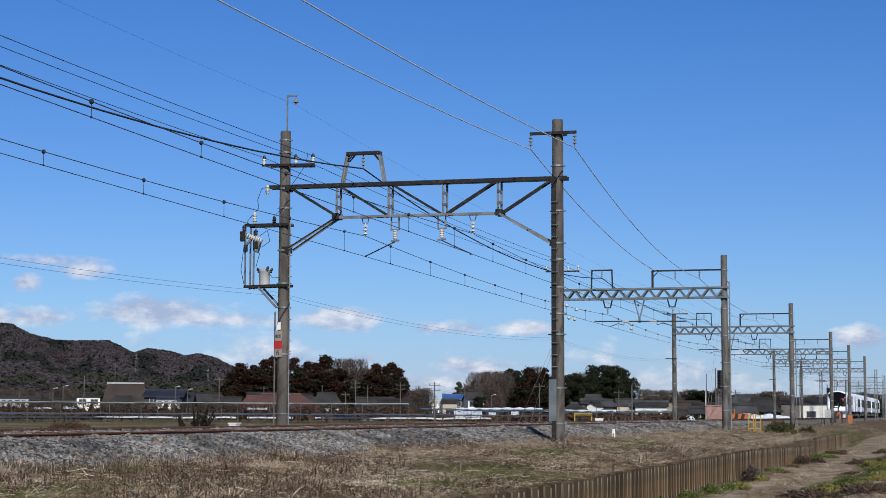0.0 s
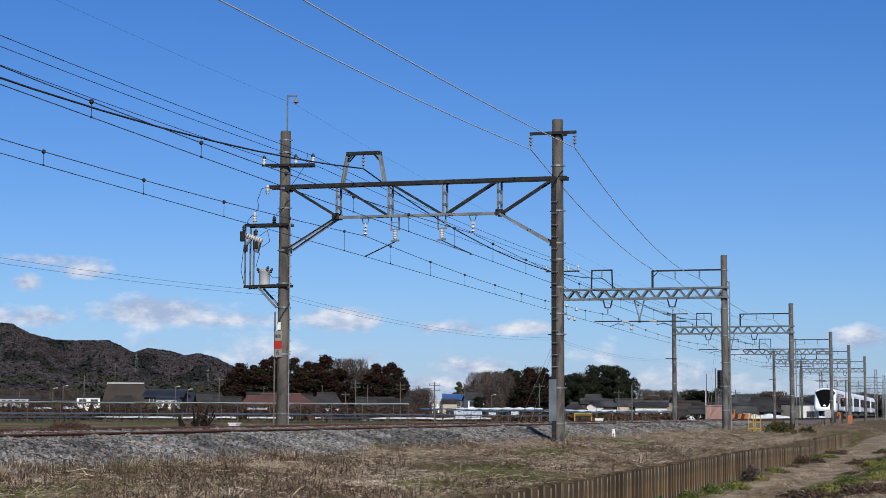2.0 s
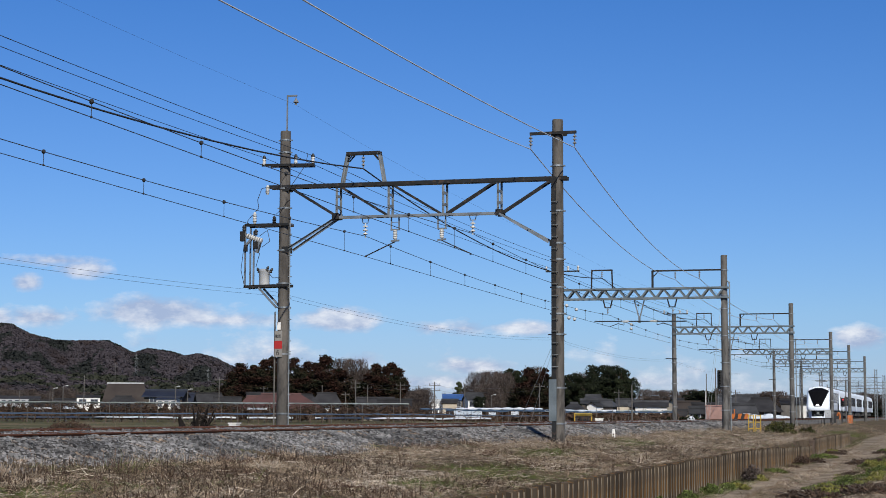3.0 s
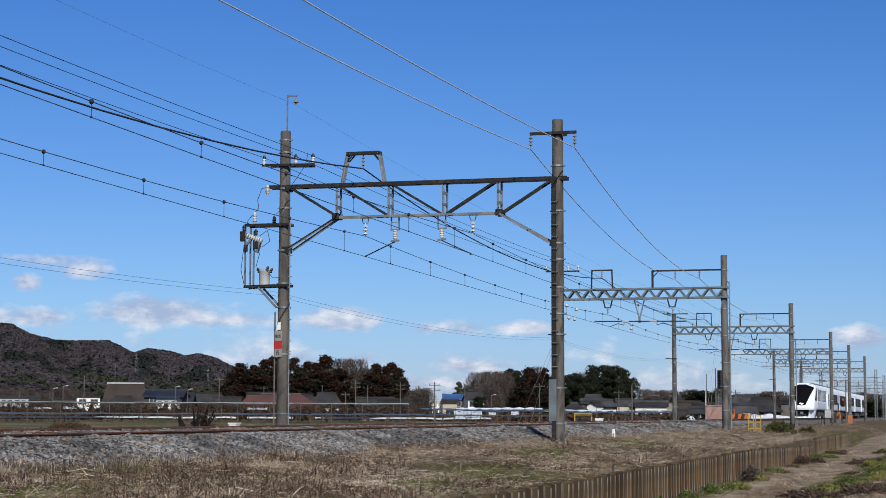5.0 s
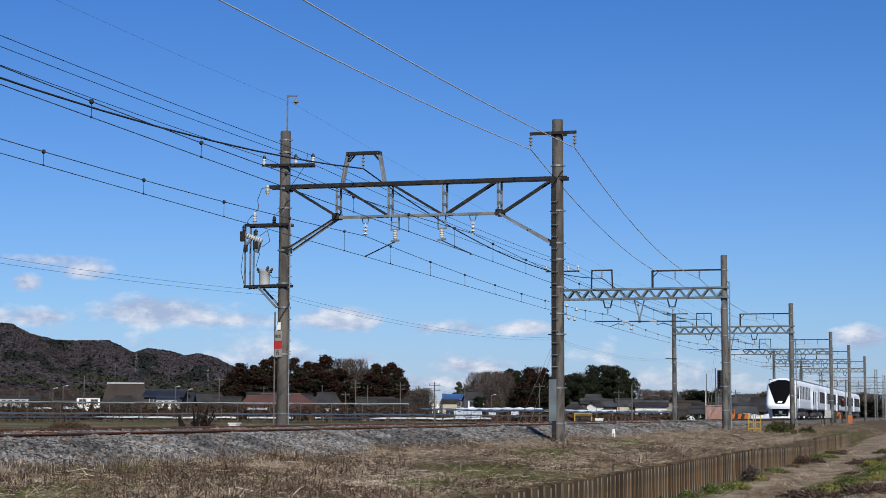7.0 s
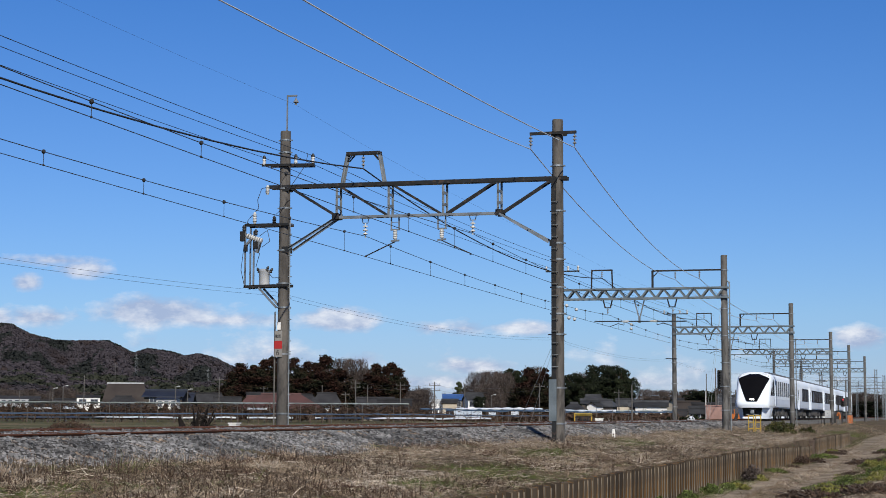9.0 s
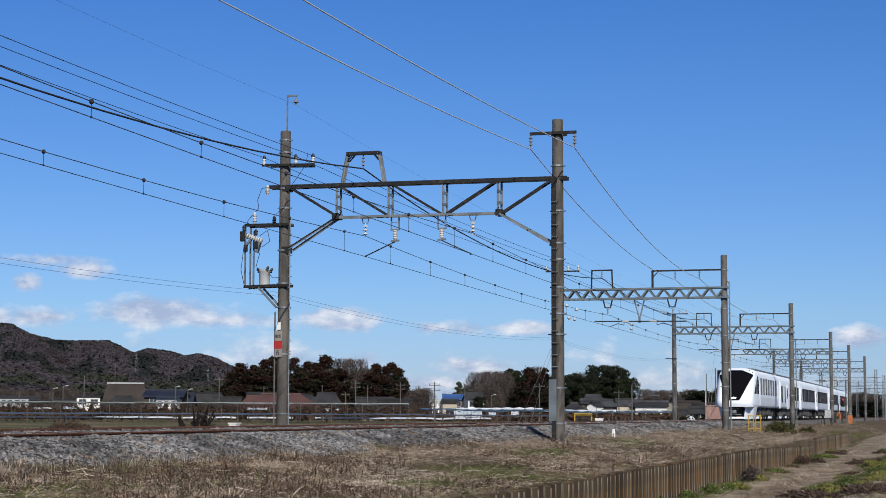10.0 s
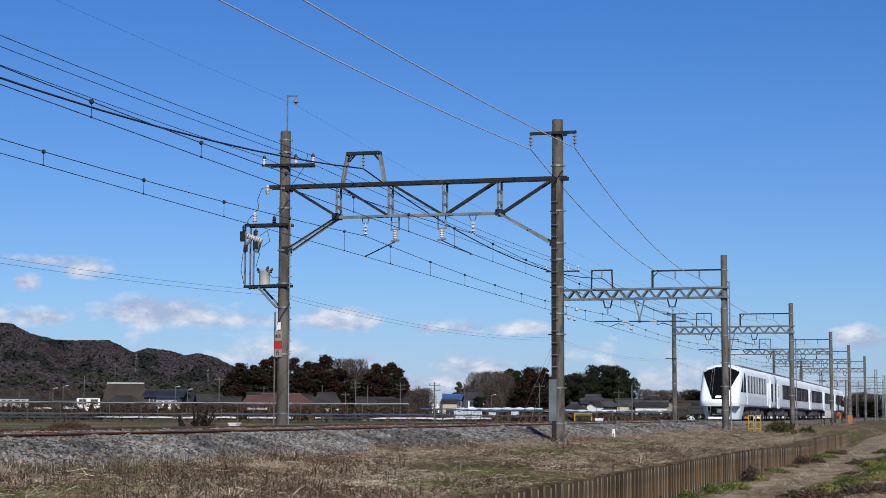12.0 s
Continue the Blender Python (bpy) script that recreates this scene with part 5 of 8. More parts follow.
def underfloor(parent, y0, y1, seed):
    rng = random.Random(seed)
    y = y0
    while y < y1 - 0.5:
        w = rng.uniform(0.6, 1.7)
        bm = bmesh.new()
        lo = rng.uniform(0.28, 0.42)
        box(bm, (-1.25, y, lo), (1.25 - rng.uniform(0, 0.1), min(y + w, y1), 1.0), 0.03)
        for k in range(2):
            box(bm, (1.2, y + 0.15 + 0.25 * k, lo + 0.1), (1.27, y + 0.3 + 0.25 * k, lo + 0.3))
        part("equipment_box", bm, M["under"], parent)
        y += w + rng.uniform(0.1, 0.4)


def roof_gear(parent, y0, y1):
    bm = bmesh.new()
    box(bm, (-1.0, y0, 3.84), (1.0, y1, 4.07), 0.07)
    part("roof_cowl", bm, M["roof_grey"], parent)


def lower_skin(parent, y0, y1):
    for s in (-1, 1):
        bm = bmesh.new()
        for a, b in zip([(1.42, 1.1), (1.437, 1.32)], [(1.437, 1.32), (1.437, 1.78)]):
            poly(bm, [(s * (a[0] + 0.006), y0, a[1]), (s * (a[0] + 0.006), y1, a[1]), (s * (b[0] + 0.006), y1, b[1]), (s * (b[0] + 0.006), y0, b[1])])
        part("lower_panel", bm, M["white_low"], parent, "pale silver lower body panel")


def door(parent, y0, y1, s):
    bm = bmesh.new()
    side_panel(bm, y0, y1, 0.95, 3.12, s, 0.016, 0.04)
    d = part("door", bm, M["white"], parent)
    bm = bmesh.new()
    side_panel(bm, y0 + 0.25, y1 - 0.25, 1.9, 2.9, s, 0.022, 0.08)
    part("door_window", bm, M["window"], d)
    for y in (y0 - 0.05, y1 + 0.05):
        bm = bmesh.new()
        bar(bm, (s * (HALF + 0.02), y, 0.95), (s * (HALF + 0.02), y, 3.15), 0.03, 0.07)
        part("hand_rail", bm, M["white"], d)


def lead_car(train):
    bm = lead_body()
    body = part("lead_car_body", bm, M["white"], train, "glossy white streamlined leading car", smooth=True)
    bm = bmesh.new()
    on_nose(bm, [(0.40, 1.50), (0.48, 1.56), (1.31, 3.44), (1.27, 3.52), (0.40, 3.86)], 0.022, 26)
    part("windscreen", bm, M["black_glass"], body, "large black tapered windscreen", smooth=True)
    bm = bmesh.new()
    on_nose(bm, [(0.17, 1.62), (0.20, 1.65), (0.20, 1.71), (0.17, 1.74)], 0.05, 5)
    part("headlight", bm, M["lamp_white"], body, "lit white headlight bar")
    for s in (-1, 1):
        bm = bmesh.new()
        pts = [(s * 0.62, 3.88), (s * 1.22, 3.60), (s * 1.24, 3.70), (s * 0.95, 3.86)]
        poly(bm, [(x, nose_s(x, z) - 0.03, z) for x, z in pts])
        part("corner_lamp", bm, M["black_glass"], body)
        # triangular side window behind the pillar, and the upright pane after it
        half = section()
        for shape in (((2.03, 1.45, 3.15), (2.35, 1.95, 3.15), (2.6, 2.3, 3.15), (2.9, 2.72, 3.15), (3.15, 2.98, 3.15)),
                      ((2.03, 3.5, 4.85), (2.6, 3.5, 4.8), (2.9, 3.5, 4.75), (3.2, 3.75, 4.65), (3.45, 4.15, 4.55))):
            bm = bmesh.new()
            rows = []
            for z, ya, yb in shape:
                x = s * (np.interp(z, [q[1] for q in half], [q[0] for q in half]) + 0.014)
                rows.append([bm.verts.new((x, ya, z)), bm.verts.new((x, yb, z)), bm.verts.new((x - s * 0.06, yb, z)), bm.verts.new((x - s * 0.06, ya, z))])
            for a, c in zip(rows, rows[1:]):
                for i in range(4):
                    bm.faces.new((a[i], a[(i + 1) % 4], c[(i + 1) % 4], c[i]))
            bm.faces.new(rows[0])
            bm.faces.new(rows[-1])
            part("side_window", bm, M["window"], body)
        # front skirts either side of the coupler
        bm = bmesh.new()
        ys = np.linspace(0.0, 1.0, 9)
        outer = [(s * (0.82 + 0.56 * k), 0.50 + 1.35 * k + 0.15 * k ** 4) for k in ys] + [(s * 1.38, 4.0)]
        grid = [[bm.verts.new((x * (1 - 0.15 * (0.95 - z)), y + 0.14 * (0.95 - z) * (1 if y < 2.5 else -2.2), z)) for x, y in outer] for z in (1.0, 0.5, 0.06)]
        for a, c in zip(grid, grid[1:]):
            for i in range(len(outer) - 1):
                bm.faces.new((a[i], a[i + 1], c[i + 1], c[i]))
        part("front_skirt", bm, M["white"], body)
        for k in range(7):
            bm = bmesh.new()
            y = 6.2 + 1.98 * k
            side_panel(bm, y, y + 1.2, 2.02, 3.32, s, 0.012, 0.12)
            pane = part("window", bm, M["side_glass"], body)
            bm = bmesh.new()
            side_panel(bm, y + 0.62, y + 1.08, 2.1, 3.25, s, 0.018, 0.06)
            part("curtain", bm, M["cabinet"], pane)
        for y in (5.4, LEAD - 2.0, LEAD - 0.9):
            bm = bmesh.new()
            bar(bm, (s * 1.455, y, 1.15), (s * 1.45, y, 3.0), 0.04, 0.10)
            part("hand_rail", bm, M["white"], body)
        for y in (5.65, LEAD - 1.75):
            bm = bmesh.new()
            bar(bm, (s * 1.438, y, 1.1), (s * 1.438, y, 3.0), 0.02, 0.09)
            part("panel_joint", bm, M["under"], body)
    # solid black block: its colour stands for the shade inside the coupler opening
    bm = bmesh.new()
    box(bm, (-0.95, 1.15, 0.30), (0.95, 4.0, 1.02))
    part("coupler_recess", bm, M["black"], body)
    bm = bmesh.new()
    box(bm, (-0.16, 0.35, 0.5), (0.16, 0.9, 0.78), 0.05)
    tube(bm, (-0.5, 0.65, 0.42), (0.5, 0.65, 0.42), 0.04, 8)
    tube(bm, (-0.3, 0.6, 0.85), (0.3, 0.6, 0.85), 0.03, 8)
    part("coupler", bm, M["steel"], body)
    bm = bmesh.new()
    box(bm, (-0.82, 0.5, 0.08), (0.82, 0.66, 0.24), 0.03)
    part("snow_guard", bm, M["white"], body)
    lower_skin(body, 4.8, LEAD - 0.3)
    underfloor(body, 6.6, LEAD - 6.0, 1)
    bogie(body, 4.6)
    bogie(body, LEAD - 3.9)
    roof_gear(body, 5.6, LEAD - 1.0)


def middle_car(train, y0, k):
    bm = bmesh.new()
    ring = ring_of()
    ring += [(ring[-1][0] + (ring[0][0] - ring[-1][0]) * i / 4, 1.0) for i in range(1, 4)]
    ends = [[bm.verts.new((x, y, z)) for x, z in ring] for y in (y0 + 0.25, y0 + CAR - 0.25)]
    n = len(ring)
    for i in range(n):
        bm.faces.new((ends[0][i], ends[0][(i + 1) % n], ends[1][(i + 1) % n], ends[1][i]))
    bm.faces.new(ends[0])
    bm.faces.new(ends[1])
    body = part("car_body", bm, M["white"], train, "glossy white passenger car", smooth=True)
    # the second car has a long vestibule with two narrow windows before its door
    door_at, first = (6.6, 11.6) if k == 0 else (0.9, 3.2)
    for s in (-1, 1):
        door(body, y0 + door_at, y0 + door_at + 1.2, s)
        if k == 0:
            for y, w in ((1.3, 1.3), (4.7, 0.7)):
                bm = bmesh.new()
                side_panel(bm, y0 + y, y0 + y + w, 1.5, 3.0, s, 0.012, 0.08)
                part("window", bm, M["window"], body)
        bm = bmesh.new()
        side_panel(bm, y0 + first, y0 + CAR - 1.5, 1.80, 3.10, s, 0.012, 0.1)
        w = part("window_band", bm, M["window"], body)
        n = int((CAR - 1.5 - first) / 1.75)
        for i in range(1, n):
            bm = bmesh.new()
            y = y0 + first + (CAR - 1.5 - first) * i / n
            bar(bm, (s * 1.449, y, 1.82), (s * 1.445, y, 2.98), 0.02, 0.10)
            part("window_post", bm, M["under"], w)
        for i in range(n):
            if (i * 7 + k * 3) % 5 < 3:
                bm = bmesh.new()
                y = y0 + first + (CAR - 1.5 - first) * i / n + 0.2
                side_panel(bm, y, y + 0.55, 1.9, 2.95, s, 0.016, 0.04)
                part("curtain", bm, M["side_glass"], w)
        for y in (y0 + 0.55, y0 + CAR - 0.6):
            bm = bmesh.new()
            bar(bm, (s * 1.45, y, 0.95), (s * 1.445, y, 3.3), 0.04, 0.10)
            part("white_strip", bm, M["white"], body)
    bm = bmesh.new()
    box(bm, (-1.2, y0 - 0.3, 0.9), (1.2, y0 + 0.3, 3.55), 0.05)
    part("gangway", bm, M["roof_grey"], body)
    lower_skin(body, y0 + 0.3, y0 + CAR - 0.3)
    underfloor(body, y0 + 5.2, y0 + CAR - 5.2, 10 + k)
    bogie(body, y0 + 3.2)
    bogie(body, y0 + CAR - 3.2)
    roof_gear(body, y0 + 1.2, y0 + CAR - 1.0)


train = thing("express_train", pose(NEAR, 0, RAIL), "white streamlined express train with a black windscreen on the near track", "train")
lead_car(train)
for k in range(CARS - 1):
    middle_car(train, LEAD + CAR * k, k)


# ---- the bank, its wall and its plants ----
def retaining_wall():
    w = thing("retaining_wall", pose(-7.0, 0, 0), "weathered brown concrete sheet-pile wall holding the grassy bank", "wall", kind="structure")
    step = 0.49
    rng = random.Random(5)
    kinds = []
    for k in range(5):
        bm = bmesh.new()
        chip = [rng.uniform(-0.02, 0.02) for _ in range(4)]
        # broad slab with a chipped top
        v = [bm.verts.new(p) for p in ((-0.12, 0.012, -0.5), (0.0, 0.012, -0.5), (0.0, step - 0.1, -0.5), (-0.12, step - 0.1, -0.5),
                                       (-0.12, 0.012, 1.0 + chip[0]), (0.0, 0.012, 0.99 + chip[1]), (0.0, step - 0.1, 0.99 + chip[2]), (-0.12, step - 0.1, 1.0 + chip[3]))]
        for f in ((0, 1, 5, 4), (1, 2, 6, 5), (2, 3, 7, 6), (3, 0, 4, 7), (4, 5, 6, 7)):
            bm.faces.new([v[i] for i in f])
        # rib closing the joint, coloured pale for the pile's sunlit narrow face
        y0, top = step - 0.092, 0.97 + chip[1]
        v = [bm.verts.new(p) for p in ((-0.08, y0, -0.5), (0.012, y0 + 0.012, -0.5), (0.012, y0 + 0.055, -0.5), (-0.08, y0 + 0.085, -0.5),
                                       (-0.08, y0, top), (0.010, y0 + 0.012, top - 0.01), (0.010, y0 + 0.055, top - 0.02), (-0.08, y0 + 0.085, top))]
        for f in ((0, 1, 5, 4), (1, 2, 6, 5), (2, 3, 7, 6), (4, 5, 6, 7)):
            bm.faces.new([v[i] for i in f]).material_index = 1
        kinds.append(mesh_of(bm, "sheet_pile", [M["pile"], M["pile_rib"]]))
    for i in range(219):
        y = 24.0 + step * i
        if 94.2 < y < 95.6:
            continue
        top = 1.03 - 0.30 * smooth(62, 94, y) if y < 95 else 1.06
        o = new("sheet_pile", rng.choice(kinds))
        o.parent = w
        o.matrix_basis = pose(rng.uniform(-0.012, 0.012), y, top - 1.0 + rng.uniform(-0.02, 0.012), rng.uniform(-0.5, 0.5), rng.uniform(-1.0, 1.0), 0)
    bm = bmesh.new()
    box(bm, (-0.2, 94.4, -0.3), (0.06, 94.6, 0.95), 0.02)
    box(bm, (-0.25, 95.4, -0.3), (0.02, 95.62, 1.0), 0.02)
    part("post", bm, M["bark"], w)


retaining_wall()


def blades(name, label, spots, lengths, width, mats, index, flat, seed, category="grass", spread=0.3, drift=None):
    """Thin bent blades rooted at spots; drift gives each a heading that it keeps to."""
    rng = np.random.default_rng(seed)
    n = len(spots)
    a = rng.uniform(0, math.tau, n) if drift is None else drift + rng.normal(0, 0.75, n)
    lean = np.clip(rng.normal(flat, spread, n), 0.05, 1.62)
    fall = np.minimum(lean * 1.3, 1.75)
    turn = a + rng.normal(0, 0.5, n)
    d = np.stack([np.cos(a) * np.sin(lean), np.sin(a) * np.sin(lean), np.cos(lean)], 1)
    d2 = np.stack([np.cos(turn) * np.sin(fall), np.sin(turn) * np.sin(fall), np.cos(fall)], 1)
    b = rng.uniform(0, math.tau, n)
    s = np.stack([np.cos(b) * 0.8, np.sin(b) * 0.8, rng.uniform(-0.6, 0.6, n)], 1) * (width * rng.uniform(0.5, 1.5, n))[:, None]
    L = lengths[:, None]
    mid = spots + d * L * 0.55
    tip = mid + d2 * L * 0.45
    v = np.stack([spots - s / 2, spots + s / 2, mid + s * 0.4, mid - s * 0.4, tip], 1).reshape(-1, 3)
    k = np.arange(n) * 5
    q = np.stack([k, k + 1, k + 2, k + 3], 1)
    t = np.stack([k + 3, k + 2, k + 4], 1)
    me = bpy.data.meshes.new(name)
    me.vertices.add(len(v))
    me.vertices.foreach_set("co", v.astype(np.float32).ravel())
    loops = np.concatenate([q.ravel(), t.ravel()]).astype(np.int32)
    me.loops.add(len(loops))
    me.loops.foreach_set("vertex_index", loops)
    me.polygons.add(2 * n)
    me.polygons.foreach_set("loop_start", np.concatenate([np.arange(n) * 4, 4 * n + np.arange(n) * 3]).astype(np.int32))
    for m in mats:
        me.materials.append(m)
    me.polygons.foreach_set("material_index", np.concatenate([index, index]).astype(np.int32))
    me.update(calc_edges=True)
    tagged(new(name, me), label, category, kind="stuff")


def green_amount(x, y):
    g = 0.9 * noise.noise((x * 0.5, y * 0.16, 7)) - 0.32
    for cx, cy, rx, ry in GREEN:
        g = max(g, 1.15 - math.hypot((x - cx) / rx, (y - cy) / ry))
    return g


GREEN = [(-9.4, 35.2, 1.2, 2.4), (-8.2, 32.6, 0.9, 2.0), (-8.6, 28.2, 0.6, 1.0), (-10.9, 61, 0.9, 4), (-7.6, 140, 1.3, 26), (-6.6, 52, 0.5, 14), (-6.6, 88, 0.5, 12), (-10.6, 46, 0.8, 3.5), (-3.0, 52, 0.9, 12), (-3.1, 84, 0.7, 16)]


def grow_bank():
    rng = np.random.default_rng(8)
    zones = [(-13.2, -7.15, 18, 32, 950), (-13.2, -7.15, 32, 52, 480), (-13.1, -7.15, 52, 90, 170), (-13.1, -7.15, 90, 150, 80), (-13.1, -6.6, 150, 230, 24), (-8.8, -6.2, 131, 185, 70),
             (-6.92, -6.15, 30, 75, 520), (-6.9, -6.1, 75, 135, 220), (-6.1, -4.0, 38, 110, 45), (-5.5, -4.75, 35, 80, 420), (-5.45, -4.8, 80, 170, 110), (-3.95, -1.2, 36, 78, 330), (-3.8, -1.2, 78, 170, 120),
             (-25.6, -23.0, 20, 70, 40), (-25.6, -22.8, 70, 150, 25)]
    pts, lens = [], []
    for x0, x1, y0, y1, per in zones:
        n = int((x1 - x0) * (y1 - y0) * per)
        x, y = rng.uniform(x0, x1, n), rng.uniform(y0, y1, n)
        if x0 < -13 and x0 > -14:
            keep = (rng.random(n) < np.clip((x + 13.25) / 0.7, 0.04, 1)) & (y > -x * 1.58 - 0.5)
            x, y = x[keep], y[keep]
        pts.append(np.stack([x, y], 1))
        base = 0.125 if per > 400 else 0.19 if per > 120 else 0.26
        if x0 > -6.95:
            base = 0.12
        lens.append(rng.lognormal(-0.1, 0.45, len(x)) * base)
    p, ln = np.concatenate(pts), np.concatenate(lens)
    clump = np.array([noise.noise((x * 1.1, y * 0.8, 2)) for x, y in p])
    tuft = np.array([noise.noise((x * 3.2, y * 2.4, 12)) for x, y in p])
    ln = np.clip(ln * (1 + 0.8 * clump + 0.5 * tuft), 0.04, 0.7)
    z = np.array([ground_z(x, y) for x, y in p]) - 0.01 + rng.random(len(p)) * np.clip(0.03 + 0.10 * tuft, 0.01, 0.1)
    g = np.array([green_amount(x, y) for x, y in p]) + 0.35 * tuft + 0.22 * np.clip((32 - p[:, 1]) / 7, 0, 1)
    u = rng.random(len(p))
    pale = np.array([noise.noise((x * 0.7, y * 0.4, 20)) for x, y in p]) + 0.5 * tuft
    idx = np.where(u < np.clip(g * 1.4, 0, 0.85), 2, np.where(rng.random(len(p)) < np.clip(0.13 + 0.6 * pale, 0.03, 0.6), 1, 0))
    ln = np.where(idx == 2, ln * 0.95, ln)
    swirl = np.array([noise.noise((x * 1.6, y * 1.3, 40)) for x, y in p]) * 9.0 - 0.4
    blades("bank_grass", "tangled dead straw with patches of green grass on the railway bank", np.stack([p[:, 0], p[:, 1], z], 1), ln, 0.0075, [M["straw"], M["pale_straw"], M["grass"]], idx, 1.28, 9, spread=0.32, drift=swirl)
    # long pale stalks lying where they fell
    n = 9000
    x, y = rng.uniform(-12.6, -7.2, n), rng.uniform(18, 95, n)
    keep = np.array([noise.noise((a * 0.6, b * 0.35, 31)) for a, b in zip(x, y)]) > -0.1
    x, y = x[keep], y[keep]
    n = len(x)
    z = np.array([ground_z(a, b) for a, b in zip(x, y)]) + rng.uniform(0.03, 0.12, n)
    blades("fallen_stalks", "long bleached stalks lying on the bank", np.stack([x, y, z], 1), rng.uniform(0.12, 0.5, n), 0.009, [M["pale_straw"]], np.zeros(n, int), 1.5, 12, "straw", 0.12)
    # brown upright weed stems and seed heads
    n = 14000
    x, y = rng.uniform(-12.9, -7.3, n), 18 + 42 * rng.random(n) ** 1.5
    keep = np.array([noise.noise((a * 0.5, b * 0.4, 55)) + 0.35 * smooth(32, 24, b) for a, b in zip(x, y)]) > 0.08
    x, y = x[keep], y[keep]
    n = len(x)
    z = np.array([ground_z(a, b) for a, b in zip(x, y)])
    blades("brown_weeds", "patches of rusty brown weed stems on the bank", np.stack([x, y, z], 1), rng.uniform(0.1, 0.3, n), 0.012, [M["vine"]], np.zeros(n, int), 0.6, 15, "weeds", 0.4)
    # taller standing stalks along the ballast's foot
    n = 13000
    x, y = rng.normal(-12.85, 0.33, n), 19 + 91 * rng.random(n) ** 1.4
    keep = np.array([noise.noise((a * 0.8, b * 0.5, 66)) for a, b in zip(x, y)]) > -0.12
    x, y = x[keep], y[keep]
    n = len(x)
    z = np.array([ground_z(a, b) for a, b in zip(x, y)])
    blades("standing_weeds", "tall dry standing weed stalks along the foot of the ballast", np.stack([x, y, z], 1), rng.uniform(0.06, 0.2, n), 0.007, [M["straw"], M["pale_straw"]], (rng.random(n) < 0.15).astype(int), 0.3, 10, "weeds")


grow_bank()


def twig_cloud(roots, ends, width, rng):
    n = len(roots)
    s = rng.normal(size=(n, 3)) * width
    v = np.stack([roots - s, roots + s, ends], 1).reshape(-1, 3)
    return v, np.arange(3 * n).reshape(-1, 3)


def bush(name, label, at, size, mat, count, leaf, seed, twigs=300, category="bush"):
    rng = np.random.default_rng(seed)
    t = thing(name, Matrix.Translation(at), label, category)
    d = rng.normal(size=(count, 3))
    d /= np.linalg.norm(d, axis=1)[:, None]
    d[:, 2] = np.abs(d[:, 2])
    lump = np.array([0.8 + 0.45 * noise.noise((x * 2.3 + seed, y * 2.3, z * 2.3)) for x, y, z in d])
    p = d * (lump * rng.uniform(0.55, 1.0, count) ** 0.4)[:, None] * np.array(size)
    if count:
        v, f = leaf_cloud(p, leaf, rng)
        o = new("foliage", np_mesh("foliage", v, f, mat))
        o.parent = t
    if twigs:
        d = rng.normal(size=(twigs, 3))
        d /= np.linalg.norm(d, axis=1)[:, None]
        d[:, 2] = np.abs(d[:, 2])
        r = d * np.array(size) * rng.uniform(0.0, 0.5, (twigs, 1))
        e = r + (d + rng.normal(size=(twigs, 3)) * 0.35) * np.array(size) * rng.uniform(0.3, 0.8, (twigs, 1))
        e[:, 2] = np.maximum(e[:, 2], 0.02)
        v, f = twig_cloud(r, e, 0.004 + 0.0025 * max(size), rng)
        o = new("twig_mass", np_mesh("twig_mass", v, f, M["twig"]))
        o.parent = t
    return t


bush("dark_shrub", "low dark evergreen shrub with dry twigs on the bank", (-10.3, 111, 1.0), (1.1, 6.0, 1.0), M["shrub"], 3600, 0.06, 3, 900)
bush("dark_shrub", "low dark evergreen shrub with dry twigs on the bank", (-9.2, 118, 0.75), (0.9, 5.0, 0.85), M["shrub"], 1900, 0.06, 4, 900)
bush("dry_shrub", "grey leafless shrub at the foot of the wall", (-6.55, 60, 0.05), (0.35, 2.6, 0.55), M["twig"], 500, 0.04, 5, 700)
bush("dry_shrub", "rusty dead fern at the foot of the wall", (-6.6, 82, 0.0), (0.4, 2.8, 0.45), M["vine"], 700, 0.05, 6, 300)
for i, (x, y, s) in enumerate(((-2.35, 62, 0.55), (-2.05, 66, 0.6), (-2.6, 70, 0.5), (-3.0, 54, 0.35), (-3.05, 74, 0.4), (-2.1, 58, 0.45), (-2.4, 79, 0.5), (-3.3, 49, 0.3))):
    bush("yellow_weed", "clump of yellow-green rape weed beside the lane", (x, y, 0.25), (s, s * 2.6, s * 0.65), M["weed"] if i % 3 else M["grass"], 1800, 0.028, 20 + i, 160, "weed")
for i, (x, y, s) in enumerate(((-6.7, 46, 0.35), (-6.6, 50, 0.4), (-6.5, 53, 0.3), (-6.75, 41, 0.4))):
    bush("green_weed", "low green weeds at the foot of the wall", (x, y, 0.02), (s, s * 2.6, s * 0.8), M["grass"], 1400, 0.026, 40 + i, 200, "weed")

rng = random.Random(17)
WEEDS = [bush("lane_weed", "low mixed green weeds beside the lane", (-2.8, 46, 0.2), (0.3, 0.5, 0.16), M["grass"], 900, 0.022, 61, 260, "weed"),
         bush("lane_weed", "low dry brown weeds beside the lane", (-3.2, 43, 0.15), (0.3, 0.6, 0.18), M["vine"], 500, 0.022, 62, 500, "weed"),
         bush("lane_weed", "low yellowing weeds beside the lane", (-2.5, 52, 0.25), (0.28, 0.5, 0.17), M["weed"], 900, 0.022, 63, 200, "weed")]
